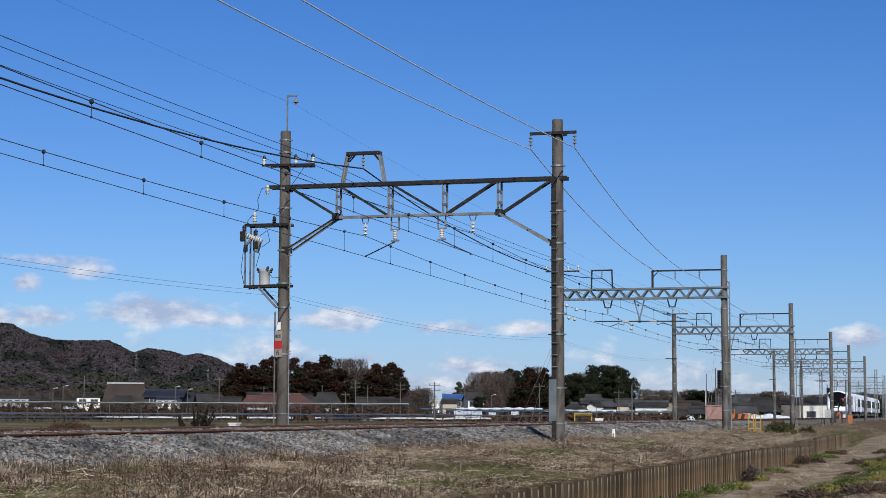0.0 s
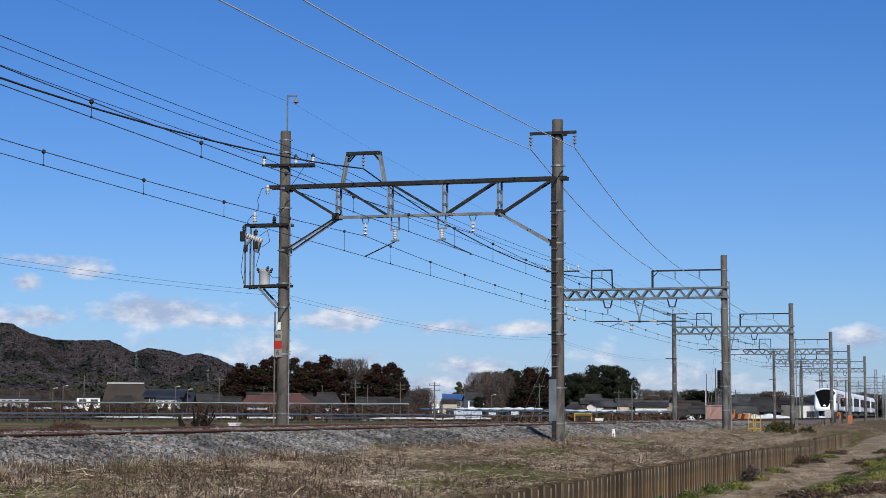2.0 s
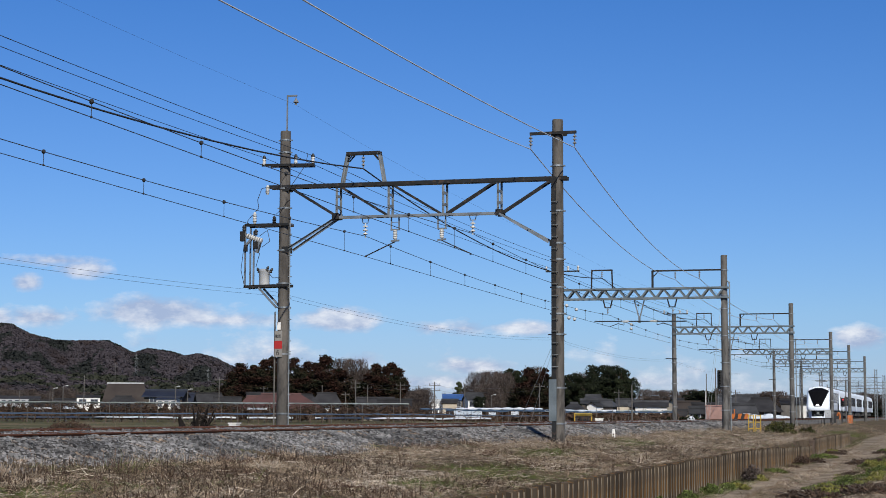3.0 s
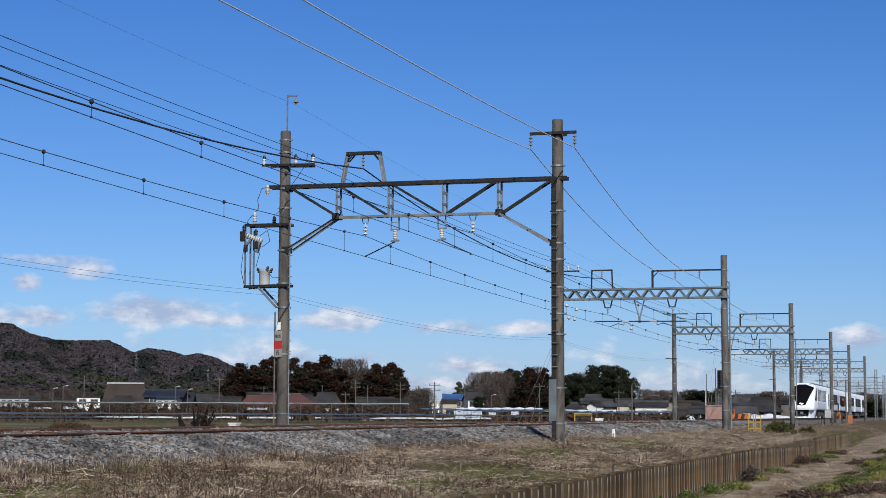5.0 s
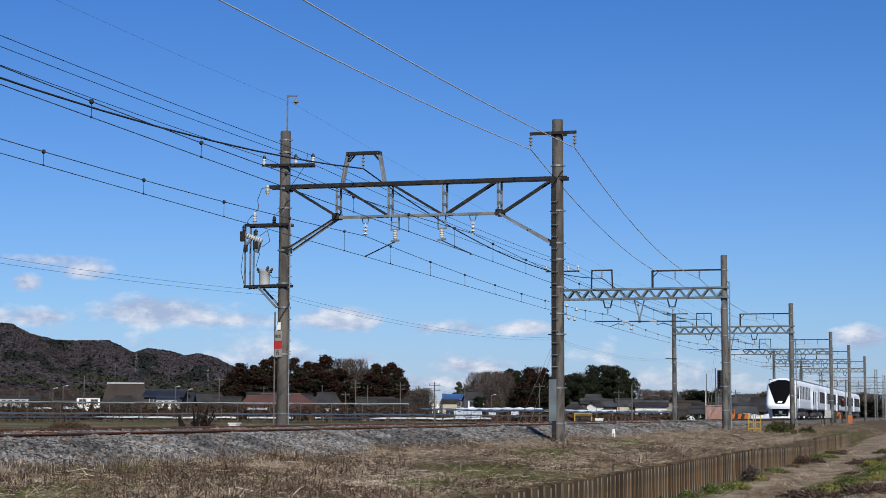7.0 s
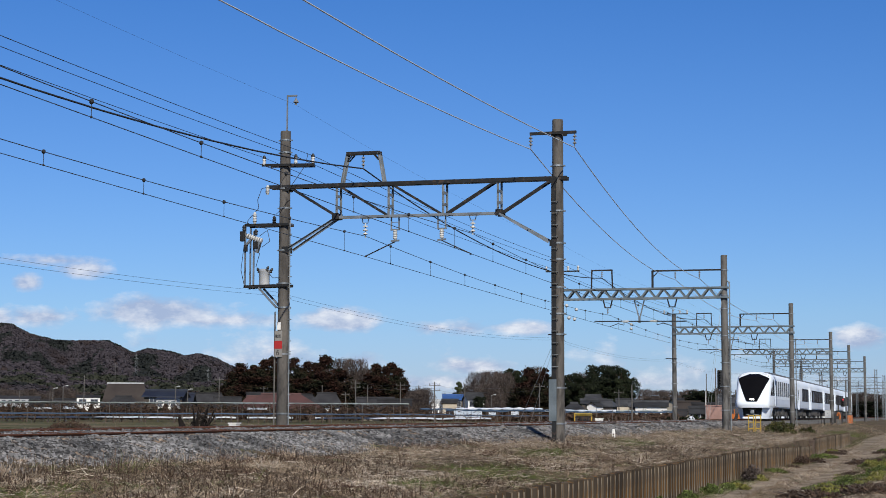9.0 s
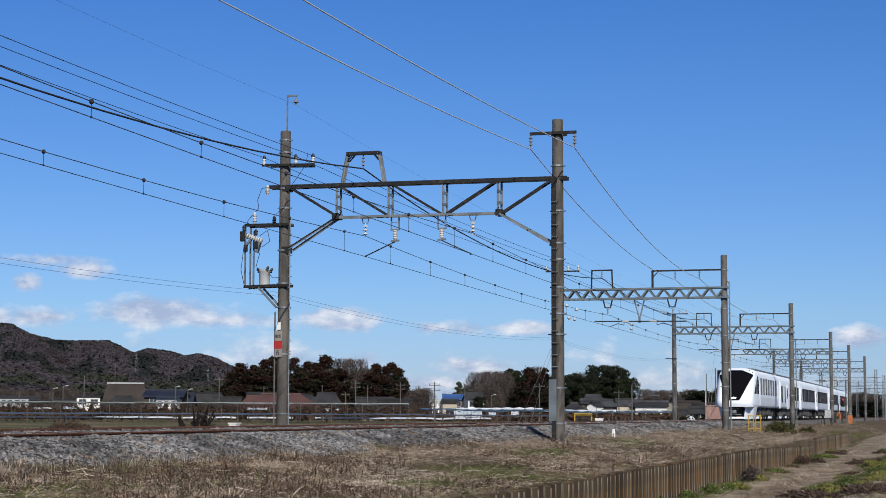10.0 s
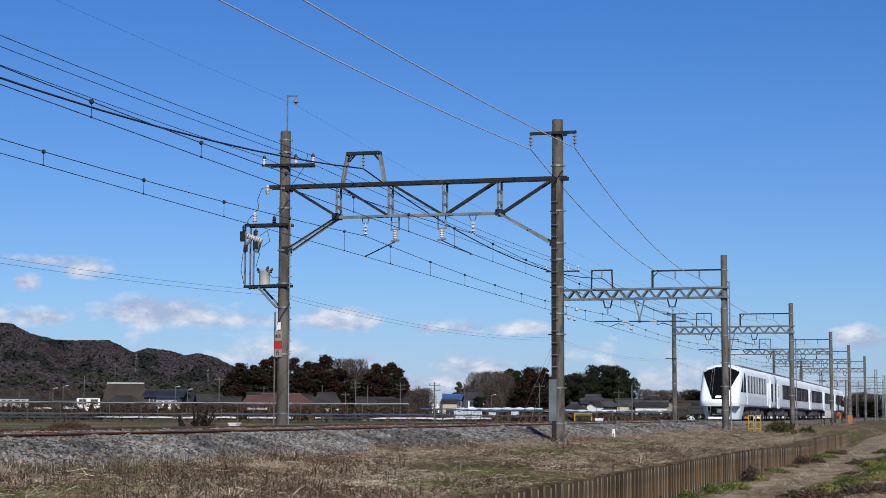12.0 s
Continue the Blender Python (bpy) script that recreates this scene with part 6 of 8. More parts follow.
for i in range(46):
    x, y = rng.uniform(-3.7, -1.8), rng.uniform(38, 110)
    if i % 4 == 0:
        x, y = rng.uniform(-6.85, -6.4), rng.uniform(36, 120)
    k = rng.uniform(0.7, 1.7)
    c = copy_thing(WEEDS[rng.choice((0, 0, 1, 1, 1, 2))], Matrix())
    c.matrix_basis = Matrix.Translation((x, y, ground_z(x, y) - 0.02)) @ pose(0, 0, 0, 0, 0, rng.uniform(0, 360)) @ Matrix.Diagonal((k, k * 1.3, k, 1))


def dead_shrub():
    base = Vector((-26.5, 58.3, 1.15))
    t = bush("uprooted_stump", "tangled dark uprooted stump with dead branches beyond the tracks", base, (0.5, 0.4, 1.05), M["dead_wood"], 700, 0.08, 77, 0, "stump")
    rng = random.Random(3)
    for k in range(13):
        bm = bmesh.new()
        p = Vector((rng.uniform(-0.2, 0.2), rng.uniform(-0.2, 0.2), 0))
        lean = rng.uniform(-0.06, 0.14)
        for i in range(5):
            q = p + Vector((lean * rng.uniform(0.3, 1.3), rng.uniform(-0.1, 0.1), rng.uniform(0.16, 0.34)))
            tube(bm, p, q, 0.115 - 0.02 * i, 6, 0.095 - 0.02 * i)
            p = q
        part("branch", bm, M["dead_wood"], t)
    rng2 = np.random.default_rng(78)
    r = rng2.normal(size=(260, 3)) * np.array([0.35, 0.2, 0.22]) + np.array([0.1, 0, 0.55])
    e = r + rng2.normal(size=(260, 3)) * np.array([0.4, 0.2, 0.3])
    v, f = twig_cloud(r, e, 0.009, rng2)
    o = new("twig_mass", np_mesh("twig_mass", v, f, M["twig"]))
    o.parent = t
    t = thing("old_stump", pose(-26.6, 57.0, 1.12), "short leaning dark tree stump", "stump")
    bm = bmesh.new()
    tube(bm, (0.4, 0, -0.1), (0.1, 0, 0.5), 0.24, 9, 0.17)
    tube(bm, (0.1, 0, 0.5), (-0.1, 0, 1.05), 0.17, 9, 0.05)
    part("trunk", bm, M["dead_wood"], t)


dead_shrub()
bush("dark_brush", "dark heap of cut brushwood in the field", (-52.5, 84, 1.05), (2.2, 1.4, 0.6), M["timber"], 700, 0.12, 88, 400, "brushwood")
bush("dry_grass_clump", "stand of pale reddish dry grass in the field", (-48, 88, 1.05), (2.2, 1.5, 0.85), M["vine"], 3600, 0.035, 89, 120, "grass")


# ---- trees ----
def trunk_of(bm, h, r, lean=0.0, limbs=5, seed=1, spread=0.25, first=0.4):
    rng = random.Random(seed)
    top = Vector((lean, 0, h))
    tube(bm, (0, 0, -0.3), top * 0.5, r, 8, r * 0.65)
    tube(bm, top * 0.5, top, r * 0.65, 8, r * 0.15)
    for i in range(limbs):
        k = first + (0.92 - first) * i / max(1, limbs - 1)
        a = rng.uniform(0, math.tau)
        p = top * k
        q = p + Vector((math.cos(a), math.sin(a), 0.8)) * h * spread * (1.15 - k * 0.6)
        tube(bm, p, q, r * 0.35, 6, r * 0.1)
        for _ in range(2):
            e = q + Vector((rng.uniform(-1, 1), rng.uniform(-1, 1), 0.9)) * h * spread * 0.5
            tube(bm, p.lerp(q, 0.7), e, r * 0.16, 5, r * 0.05)


def conifer(name, label, h, w, mat, seed):
    rng = np.random.default_rng(seed)
    t = thing(name, Matrix(), label, "tree", "groves")
    bm = bmesh.new()
    trunk_of(bm, h * 0.95, h * 0.02, 0, 4, seed, 0.12)
    part("trunk", bm, M["bark"], t)
    pts = []
    for i in range(130):
        k = rng.uniform(0.03, 1.0)
        a = rng.uniform(0, math.tau)
        reach = w * (1 - k) ** 0.62 * rng.uniform(0.55, 1.08) + 0.25
        m = 68
        u = rng.uniform(0.25, 1, m) ** 0.6
        c = np.stack([np.cos(a) * reach * u, np.sin(a) * reach * u, np.full(m, h * k) - 0.12 * reach * u], 1)
        pts.append(c + rng.normal(size=(m, 3)) * np.array([0.34, 0.34, 0.30]) * (0.5 + 0.6 * reach / w))
    v, f = leaf_cloud(np.concatenate(pts), 0.105, rng)
    o = new("crown", np_mesh("crown", v, f, mat))
    o.parent = t
    return t


def broadleaf(name, label, h, w, mat, seed):
    rng = np.random.default_rng(seed)
    t = thing(name, Matrix(), label, "tree", "groves")
    bm = bmesh.new()
    trunk_of(bm, h * 0.8, h * 0.028, 0, 6, seed, 0.25)
    part("trunk", bm, M["bark"], t)
    pts, outs = [], []
    for i in range(36):
        a, k = rng.uniform(0, math.tau), rng.uniform(0.1, 0.9)
        prof = math.sin(math.pi * min(1, 0.25 + k * 0.68)) ** 0.5
        r = w * prof * rng.uniform(0.05, 0.72)
        c = np.array([math.cos(a) * r, math.sin(a) * r, h * k])
        b = rng.uniform(0.22, 0.36) * w
        m = 300
        d = rng.normal(size=(m, 3))
        d[:, 2] += 0.3
        d /= np.linalg.norm(d, axis=1)[:, None]
        pts.append(c + d * b * rng.uniform(0.75, 1.06, (m, 1)) * np.array([1, 1, 0.75]))
        outs.append(d)
    v, f = leaf_cloud(np.concatenate(pts), 0.115, rng, out=np.concatenate(outs))
    o = new("crown", np_mesh("crown", v, f, mat))
    o.parent = t
    return t


def bare_tree(name, label, h, w, mat, seed, dense=2600):
    rng = np.random.default_rng(seed)
    t = thing(name, Matrix(), label, "tree", "groves")
    bm = bmesh.new()
    trunk_of(bm, h * 0.85, h * 0.018, 0, 9, seed, 0.3, 0.2)
    part("trunk", bm, M["bark"], t)
    a, k = rng.uniform(0, math.tau, dense), rng.uniform(0.25, 1.0, dense)
    prof = np.sin(np.pi * np.clip(0.15 + k * 0.72, 0, 1)) ** 0.6
    r = w * prof * rng.uniform(0.1, 1.0, dense) ** 0.55
    e = np.stack([np.cos(a) * r, np.sin(a) * r, h * k], 1)
    ln = rng.uniform(0.5, 1.7, dense)[:, None] * h * 0.07
    back = np.stack([np.cos(a) * 0.6, np.sin(a) * 0.6, np.full(dense, 1.0)], 1) + rng.normal(size=(dense, 3)) * 0.4
    v, f = twig_cloud(e - back * ln, e, 0.034, rng)
    o = new("bare_crown", np_mesh("bare_crown", v, f, mat))
    o.parent = t
    return t


PROTO = {
    "c": [conifer("cedar_tree", "dark green cedar with rusty brown winter foliage", 10, 2.5, M["cedar"], s) for s in (1, 2, 3)],
    "b": [broadleaf("evergreen_tree", "dense dark evergreen broadleaf tree", 10, 4.2, M["broadleaf"], s) for s in (4, 5)],
    "n": [bare_tree("bare_tree", "leafless grey-brown winter tree", 10, 4.4, M["twig"], s, 3800) for s in (6, 7)],
    "m": [broadleaf("bamboo_clump", "feathery dark green bamboo clump", 10, 2.3, M["bamboo"], 8)],
}
USED = set()


def tree(kind, mil, d, h, w, base=1.1):
    """A tree h metres high and w metres across."""
    rng = random.Random(int(mil * 13 + d * 7))
    pick = rng.choice(PROTO[kind])
    wide = {"c": 3.35, "b": 6.0, "n": 8.2, "m": 4.4}[kind]
    m = Matrix.Translation(place(mil, d, base)) @ pose(0, 0, 0, 0, 0, rng.uniform(0, 360)) @ Matrix.Diagonal((w / wide, w / wide, h / 10, 1))
    if pick.name in USED:
        made = copy_thing(pick, Matrix())
        made.matrix_basis = m
    else:
        USED.add(pick.name)
        pick.matrix_basis = m


def grove(rows, d):
    for kind, x0, h, w, dd in rows:
        tree(kind, x0, d + dd, h, w)


GROVE_WEST = [("c", -117.0, 13.0, 7.5, 0), ("c", -122.9, 11.5, 5.5, 12), ("c", -109.7, 12.8, 6, 8), ("c", -103.8, 14.0, 6, -4), ("c", -97.8, 15.0, 6, 6), ("c", -91.9, 13.6, 5, 2),
              ("c", -86.3, 14.4, 5.6, -5), ("c", -79.0, 13.8, 5.5, 4), ("c", -73.4, 13.0, 6, -8), ("c", -68.1, 15.2, 6.2, 0), ("n", -58.8, 15.2, 9, 4), ("n", -50.2, 14.8, 8.5, -4), ("n", -64.1, 12, 7, -10),
              ("c", -44.9, 11.5, 6, 8), ("c", -38.3, 13.4, 5, 3), ("c", -33.7, 12.4, 5, -6), ("c", -29.4, 13.6, 4.8, 0), ("c", -25.4, 12.2, 4.6, -4), ("c", -21.8, 9.6, 3.6, 2),
              ("c", -113.7, 10, 8, -12), ("c", -93.9, 10, 8, -12), ("c", -80.6, 9.5, 8, -14), ("n", -42.6, 9, 8, -14), ("c", -31.1, 9, 6, -12), ("n", -54.2, 9, 8, -14), ("c", -104.4, 10, 8, -14),
              ("c", -60.8, 11.5, 8, -16), ("c", -45.6, 12, 7, -2), ("c", -70.1, 11, 8, -16), ("c", -42.6, 10.5, 7, -18), ("c", -35.7, 10, 7, -16), ("c", -51.6, 10, 9, 20), ("c", -65.8, 11, 7, 14), ("c", -49.2, 11.5, 9, 16), ("c", -41.0, 11, 8, 14), ("c", -118.6, 9, 8, 14)]
grove(GROVE_WEST, 420)
GROVE_EAST = [("m", 10.2, 9.2, 3.6, 16), ("m", 6.3, 6.6, 3.0, 18), ("m", 12.9, 6.8, 3.0, 20), ("n", 21.8, 10.8, 8, 0), ("n", 29.1, 11.2, 8, 6), ("n", 35.0, 10.6, 7, -6), ("b", 39.7, 12.2, 6.0, 4), ("b", 44.3, 10, 5, 0),
              ("c", 49.9, 11.4, 5, 2), ("n", 53.2, 12.2, 7, 8), ("c", 60.1, 11.2, 4, -2), ("c", 55.5, 10, 5, -6), ("b", 71.4, 10.6, 5, 2), ("b", 77.3, 11, 5.6, -4), ("n", 81.3, 11, 6, 10),
              ("b", 88.6, 12.4, 6, 0), ("b", 97.2, 12.5, 6.5, 4), ("b", 103.8, 12.2, 7.2, -4), ("b", 93.2, 10, 6.5, -8), ("b", 108.4, 9.6, 4.4, -4), ("b", 84.6, 8.6, 6, -8), ("b", 66.4, 8, 6, 0),
              ("c", 46.6, 8, 6, -10), ("n", 26.8, 8, 8, -10), ("b", 31.7, 8, 6, 10), ("b", 21.8, 7, 6, 12), ("n", 16.9, 8, 6, 6), ("b", 58.2, 8, 7, 10), ("b", 21.5, 4.7, 3.2, -55)]
grove(GROVE_EAST, 380)
FAR_WOOD = [("n", -16.2, 6, 5, -60), ("n", -11.9, 6.4, 6, -70), ("n", 117.6, 9.2, 5, 0), ("n", 125.9, 9, 7, 10), ("n", 131.5, 9.5, 7, 30), ("n", 121.0, 7, 8, -10), ("n", 144.7, 9.5, 7, 20), ("n", 140.1, 9, 6, 30),
            ("b", 150.7, 8.6, 6.5, -10), ("b", 156.6, 8.4, 6, -4), ("b", 146.1, 7.6, 6, 0), ("n", 162.3, 10, 6, 20), ("n", 158.0, 9, 7, 30), ("b", 165.6, 7.6, 7, 20)]
grove([(kind, mil, h * (0.8 if mil > 110 else 1), w, dd) for kind, mil, h, w, dd in FAR_WOOD], 400)
rng = random.Random(12)
for i in range(34):
    tree("n" if i % 5 else "b", 170.5 + i * 2.6, 560 + rng.uniform(-50, 60), rng.uniform(6.2, 8.6) * (1 if i % 5 else 0.8), rng.uniform(8, 12))
for i in range(14):
    tree("n", -14.5 + i * 12.5, 700 + rng.uniform(-40, 60), rng.uniform(6.5, 9), rng.uniform(9, 12))
for i in range(16):
    tree(rng.choice("ncb"), -198.0 + i * 4.6, 560 + rng.uniform(-30, 40), rng.uniform(7, 10), rng.uniform(7, 10))
for i in range(12):
    tree("n", -259.1 + i * 4.5, 620 + rng.uniform(-30, 40), rng.uniform(7, 10.5), rng.uniform(9, 12))


# ---- houses ----
def house(mil, d, w, dep, eave, ridge, wall, roof, label, turn=0.0, hip=0.0, windows=3, name="house", base=1.05, over=0.7, ridge_cap=True):
    """A house w wide and dep deep, with its ridge along its width; hip shortens the ridge at both ends."""
    t = thing(name, facing(mil, d, base, turn), label, "house", "village houses")
    bm = bmesh.new()
    a, b = w / 2, dep / 2
    box(bm, (-a, -b, -0.3), (a, b, eave))
    for s in (-1, 1):
        if hip == 0:
            f = [bm.verts.new(p) for p in ((s * a, -b, eave), (s * a, b, eave), (s * a, 0, ridge - 0.15))]
            g = [bm.verts.new((p.co.x - s * 0.2, p.co.y, p.co.z)) for p in f]
            bm.faces.new(f)
            bm.faces.new(g[::-1])
            for i in range(3):
                bm.faces.new((f[i], f[(i + 1) % 3], g[(i + 1) % 3], g[i]))
    part("wall", bm, wall, t)
    bm = bmesh.new()
    A, B = a + over, b + over
    drop = over * (ridge - eave) / b
    R = a + over - hip
    lo, hi = eave - drop, ridge
    for th in (0.0, -0.16):
        c = [(-A, -B, lo + th), (A, -B, lo + th), (A, B, lo + th), (-A, B, lo + th), (-R, 0, hi + th), (R, 0, hi + th)]
        v = [bm.verts.new(p) for p in c]
        for f in ((0, 1, 5, 4), (2, 3, 4, 5)):
            bm.faces.new([v[i] for i in f])
        if hip:
            bm.faces.new((v[1], v[2], v[5]))
            bm.faces.new((v[3], v[0], v[4]))
        if th == 0.0:
            up = v
    for i, j in ((0, 1), (1, 2), (2, 3), (3, 0)) if hip else ((0, 1), (2, 3), (1, 5), (5, 2), (3, 4), (4, 0)):
        bm.faces.new((up[i], up[j], v[j], v[i]))
    roof_part = part("roof", bm, roof, t)
    if ridge_cap:
        bm = bmesh.new()
        bar(bm, (-R - 0.1, 0, hi + 0.12), (R + 0.1, 0, hi + 0.12), 0.4, 0.34)
        part("ridge_cap", bm, M["cabinet"] if name == "farmhouse" else roof, roof_part)
    for i in range(windows):
        x = -a + w * (i + 0.5) / windows
        ww = min(1.7, w / windows * 0.6)
        sill, head = (eave - 1.7, eave - 0.45) if eave > 3.8 else (0.82, min(eave - 0.25, 2.1))
        bm = bmesh.new()
        box(bm, (x - ww / 2 - 0.08, -b - 0.05, sill), (x + ww / 2 + 0.08, -b + 0.02, head))
        win = part("window", bm, M["cabinet"], t)
        bm = bmesh.new()
        for s in (-1, 1):
            box(bm, (x + s * ww / 4 - ww / 4 + 0.03, -b - 0.065, sill + 0.08), (x + s * ww / 4 + ww / 4 - 0.03, -b - 0.03, head - 0.08))
        part("pane", bm, M["pane"], win)
    return t


def ht(z):
    return z - 1.05


P, B_, T_ = M["plaster"], M["beige"], M["timber"]
house(-184.7, 450, 11.0, 12, 3.8, ht(9.86), T_, M["thatch"], "tall old farmhouse with a high brown-grey roof", hip=1.6, windows=2, name="farmhouse")
house(-185.7, 430, 10.5, 5, 3.0, ht(6.33), T_, M["tile"], "low outbuilding with a dark tiled roof before the farmhouse", hip=4.0, windows=1)
house(-160.9, 380, 8.2, 7, 5.0, ht(7.26), T_, M["navy_tile"], "dark timber house with a dark blue tiled roof", turn=-12, windows=2, over=0.5)
house(-159.6, 366, 4.2, 4, ht(5.31), ht(5.6), P, M["navy_tile"], "white front wing of the navy-roofed house", turn=-12, windows=3, over=0.25)
house(-151.7, 388, 4.5, 6, 3.0, ht(6.63), T_, M["navy_tile"], "dark annexe with a navy roof", turn=-12, windows=0)
house(-249.8, 520, 15, 8, ht(6.49), ht(6.99), M["cabinet"], M["tile"], "long low pale building with a band of windows", windows=8, over=0.2)
house(-229.3, 480, 9, 6, 2.6, ht(5.61), B_, M["tile"], "small shed with a grey roof", windows=1)
house(-219.4, 430, 8, 5, 2.2, ht(5.56), T_, M["tile"], "low barn with a grey roof", windows=0, hip=2)
house(-206.2, 400, 5.2, 5, ht(5.88), ht(6.13), P, M["tile"], "pale flat-roofed house with stained walls", windows=2, over=0.15)
house(-136.2, 400, 8.5, 6, 3.4, ht(6.8), B_, M["tile"], "beige house with a dark tiled roof", hip=2, windows=3)
house(-125.2, 395, 5, 5, 2.6, ht(5.87), T_, M["tile"], "dark low shed with a tiled roof", windows=0)
house(-93.9, 350, 15.5, 10, 2.7, ht(6.2), T_, M["red_roof"], "long barn with a faded red-brown sheet roof", hip=4.5, windows=0, name="barn")
house(-109.7, 358, 6, 7, 2.6, ht(5.79), T_, M["red_roof"], "lower wing with a faded red-brown roof", hip=2.2, windows=0, name="barn")
house(-105.4, 372, 5.2, 6, 4.4, ht(6.66), B_, M["tile"], "house with a pale grey tiled roof", windows=2)
house(-82.3, 366, 6.5, 6, 3.6, ht(6.27), T_, M["tile"], "house with a grey tiled roof", hip=1.5, windows=2)
house(-67.4, 352, 5.2, 6, 3.4, ht(6.38), P, M["tile"], "small white house with a black tiled roof", hip=1.4, windows=2)
house(-39.3, 330, 6, 6, 2.4, ht(5.3), B_, M["tile"], "low building with a grey sheet roof", windows=1)
house(-27.8, 322, 5.2, 6, 2.2, ht(4.92), T_, M["tile"], "low building with a grey sheet roof", windows=0)
house(-14.9, 600, 7, 6, 4.2, ht(10.17), B_, M["tile"], "far beige house with a dark roof", windows=2)
house(-4.0, 360, 1.6, 2.4, ht(4.79), ht(5.09), P, M["cabinet"], "small white shed with a pale roof", windows=1, over=0.15)
house(6.3, 380, 4.2, 5, ht(5.63), ht(6.5), T_, M["blue_roof"], "house with a bright blue sheet roof", windows=2, over=0.35)
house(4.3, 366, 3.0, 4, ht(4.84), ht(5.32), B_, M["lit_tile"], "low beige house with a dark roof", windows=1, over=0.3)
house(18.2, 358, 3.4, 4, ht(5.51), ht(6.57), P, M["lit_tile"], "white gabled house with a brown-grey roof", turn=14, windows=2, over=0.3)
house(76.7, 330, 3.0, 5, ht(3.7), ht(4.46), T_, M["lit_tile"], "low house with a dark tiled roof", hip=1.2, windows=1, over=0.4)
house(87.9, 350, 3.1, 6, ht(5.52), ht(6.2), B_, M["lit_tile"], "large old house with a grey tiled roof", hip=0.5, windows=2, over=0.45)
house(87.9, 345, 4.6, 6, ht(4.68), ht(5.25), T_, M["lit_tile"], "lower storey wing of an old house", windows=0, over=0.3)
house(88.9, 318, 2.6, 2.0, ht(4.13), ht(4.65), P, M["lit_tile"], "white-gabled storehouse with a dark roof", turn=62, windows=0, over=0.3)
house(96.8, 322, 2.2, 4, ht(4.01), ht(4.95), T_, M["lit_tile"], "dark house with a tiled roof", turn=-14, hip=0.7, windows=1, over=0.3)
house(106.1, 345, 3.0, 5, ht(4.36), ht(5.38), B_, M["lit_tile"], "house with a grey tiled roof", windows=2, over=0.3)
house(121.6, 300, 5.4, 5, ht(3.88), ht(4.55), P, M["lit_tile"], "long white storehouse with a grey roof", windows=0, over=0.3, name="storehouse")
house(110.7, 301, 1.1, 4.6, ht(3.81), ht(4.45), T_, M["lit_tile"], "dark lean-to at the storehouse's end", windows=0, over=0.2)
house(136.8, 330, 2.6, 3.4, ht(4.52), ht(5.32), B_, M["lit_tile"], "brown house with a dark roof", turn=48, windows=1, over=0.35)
house(142.4, 290, 3.0, 4, 2.3, ht(4.44), B_, M["thatch"], "dark timber barn with tiled roof", windows=0)
house(152.3, 270, 2.4, 4, 1.9, ht(4.04), T_, M["tile"], "dark open shed with a brown roof", windows=0)
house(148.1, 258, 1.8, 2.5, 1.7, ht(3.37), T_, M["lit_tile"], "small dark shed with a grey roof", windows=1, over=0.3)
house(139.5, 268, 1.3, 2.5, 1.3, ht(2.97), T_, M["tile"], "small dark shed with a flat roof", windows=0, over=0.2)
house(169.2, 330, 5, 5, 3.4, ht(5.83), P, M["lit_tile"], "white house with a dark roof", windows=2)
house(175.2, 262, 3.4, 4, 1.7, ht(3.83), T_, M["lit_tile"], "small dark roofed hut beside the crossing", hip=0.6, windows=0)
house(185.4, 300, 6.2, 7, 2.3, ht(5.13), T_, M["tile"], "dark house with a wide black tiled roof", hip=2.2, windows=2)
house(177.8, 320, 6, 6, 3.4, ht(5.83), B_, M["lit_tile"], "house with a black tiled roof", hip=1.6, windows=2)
house(202.6, 335, 3.4, 9, ht(4.61), ht(5.25), M["pole_grey"], M["tile"], "grey clad wing of a workshop", windows=0, over=0.2)
house(214.8, 335, 6.2, 9, ht(4.62), ht(5.48), P, M["tile"], "white workshop with a dark roof and one window", windows=1, over=0.3, name="workshop")
house(228.4, 345, 3, 8, 2.2, ht(4.92), M["pole_grey"], M["tile"], "grey shed beside the workshop", windows=0)


def white_heap(mil, d, w, h, label):
    bm = bmesh.new()
    prof = [(0, 1.0), (0.35, 0.97), (0.7, 0.8), (0.92, 0.5), (1.0, 0.12)]
    lathe(bm, (0, 0, 0), [(z * h, r * w / 2) for z, r in prof], 14)
    o = part("covered_heap", bm, M["white_net"], smooth=True)
    o.matrix_basis = facing(mil, d, 1.05) @ Matrix.Diagonal((1, 0.7, 1, 1))
    tagged(o, label, "covered heap", "covered heaps")


for x, w, h in ((144.7, 1.6, 0.9), (177.8, 3.0, 1.0), (181.8, 3.6, 1.15), (186.2, 3.4, 1.1), (190.6, 4.0, 1.25), (195.0, 3.6, 1.1), (199.2, 3.2, 1.0)):
    white_heap(x, 250, w * 0.8, h * 1.2, "heap under white plastic sheeting")


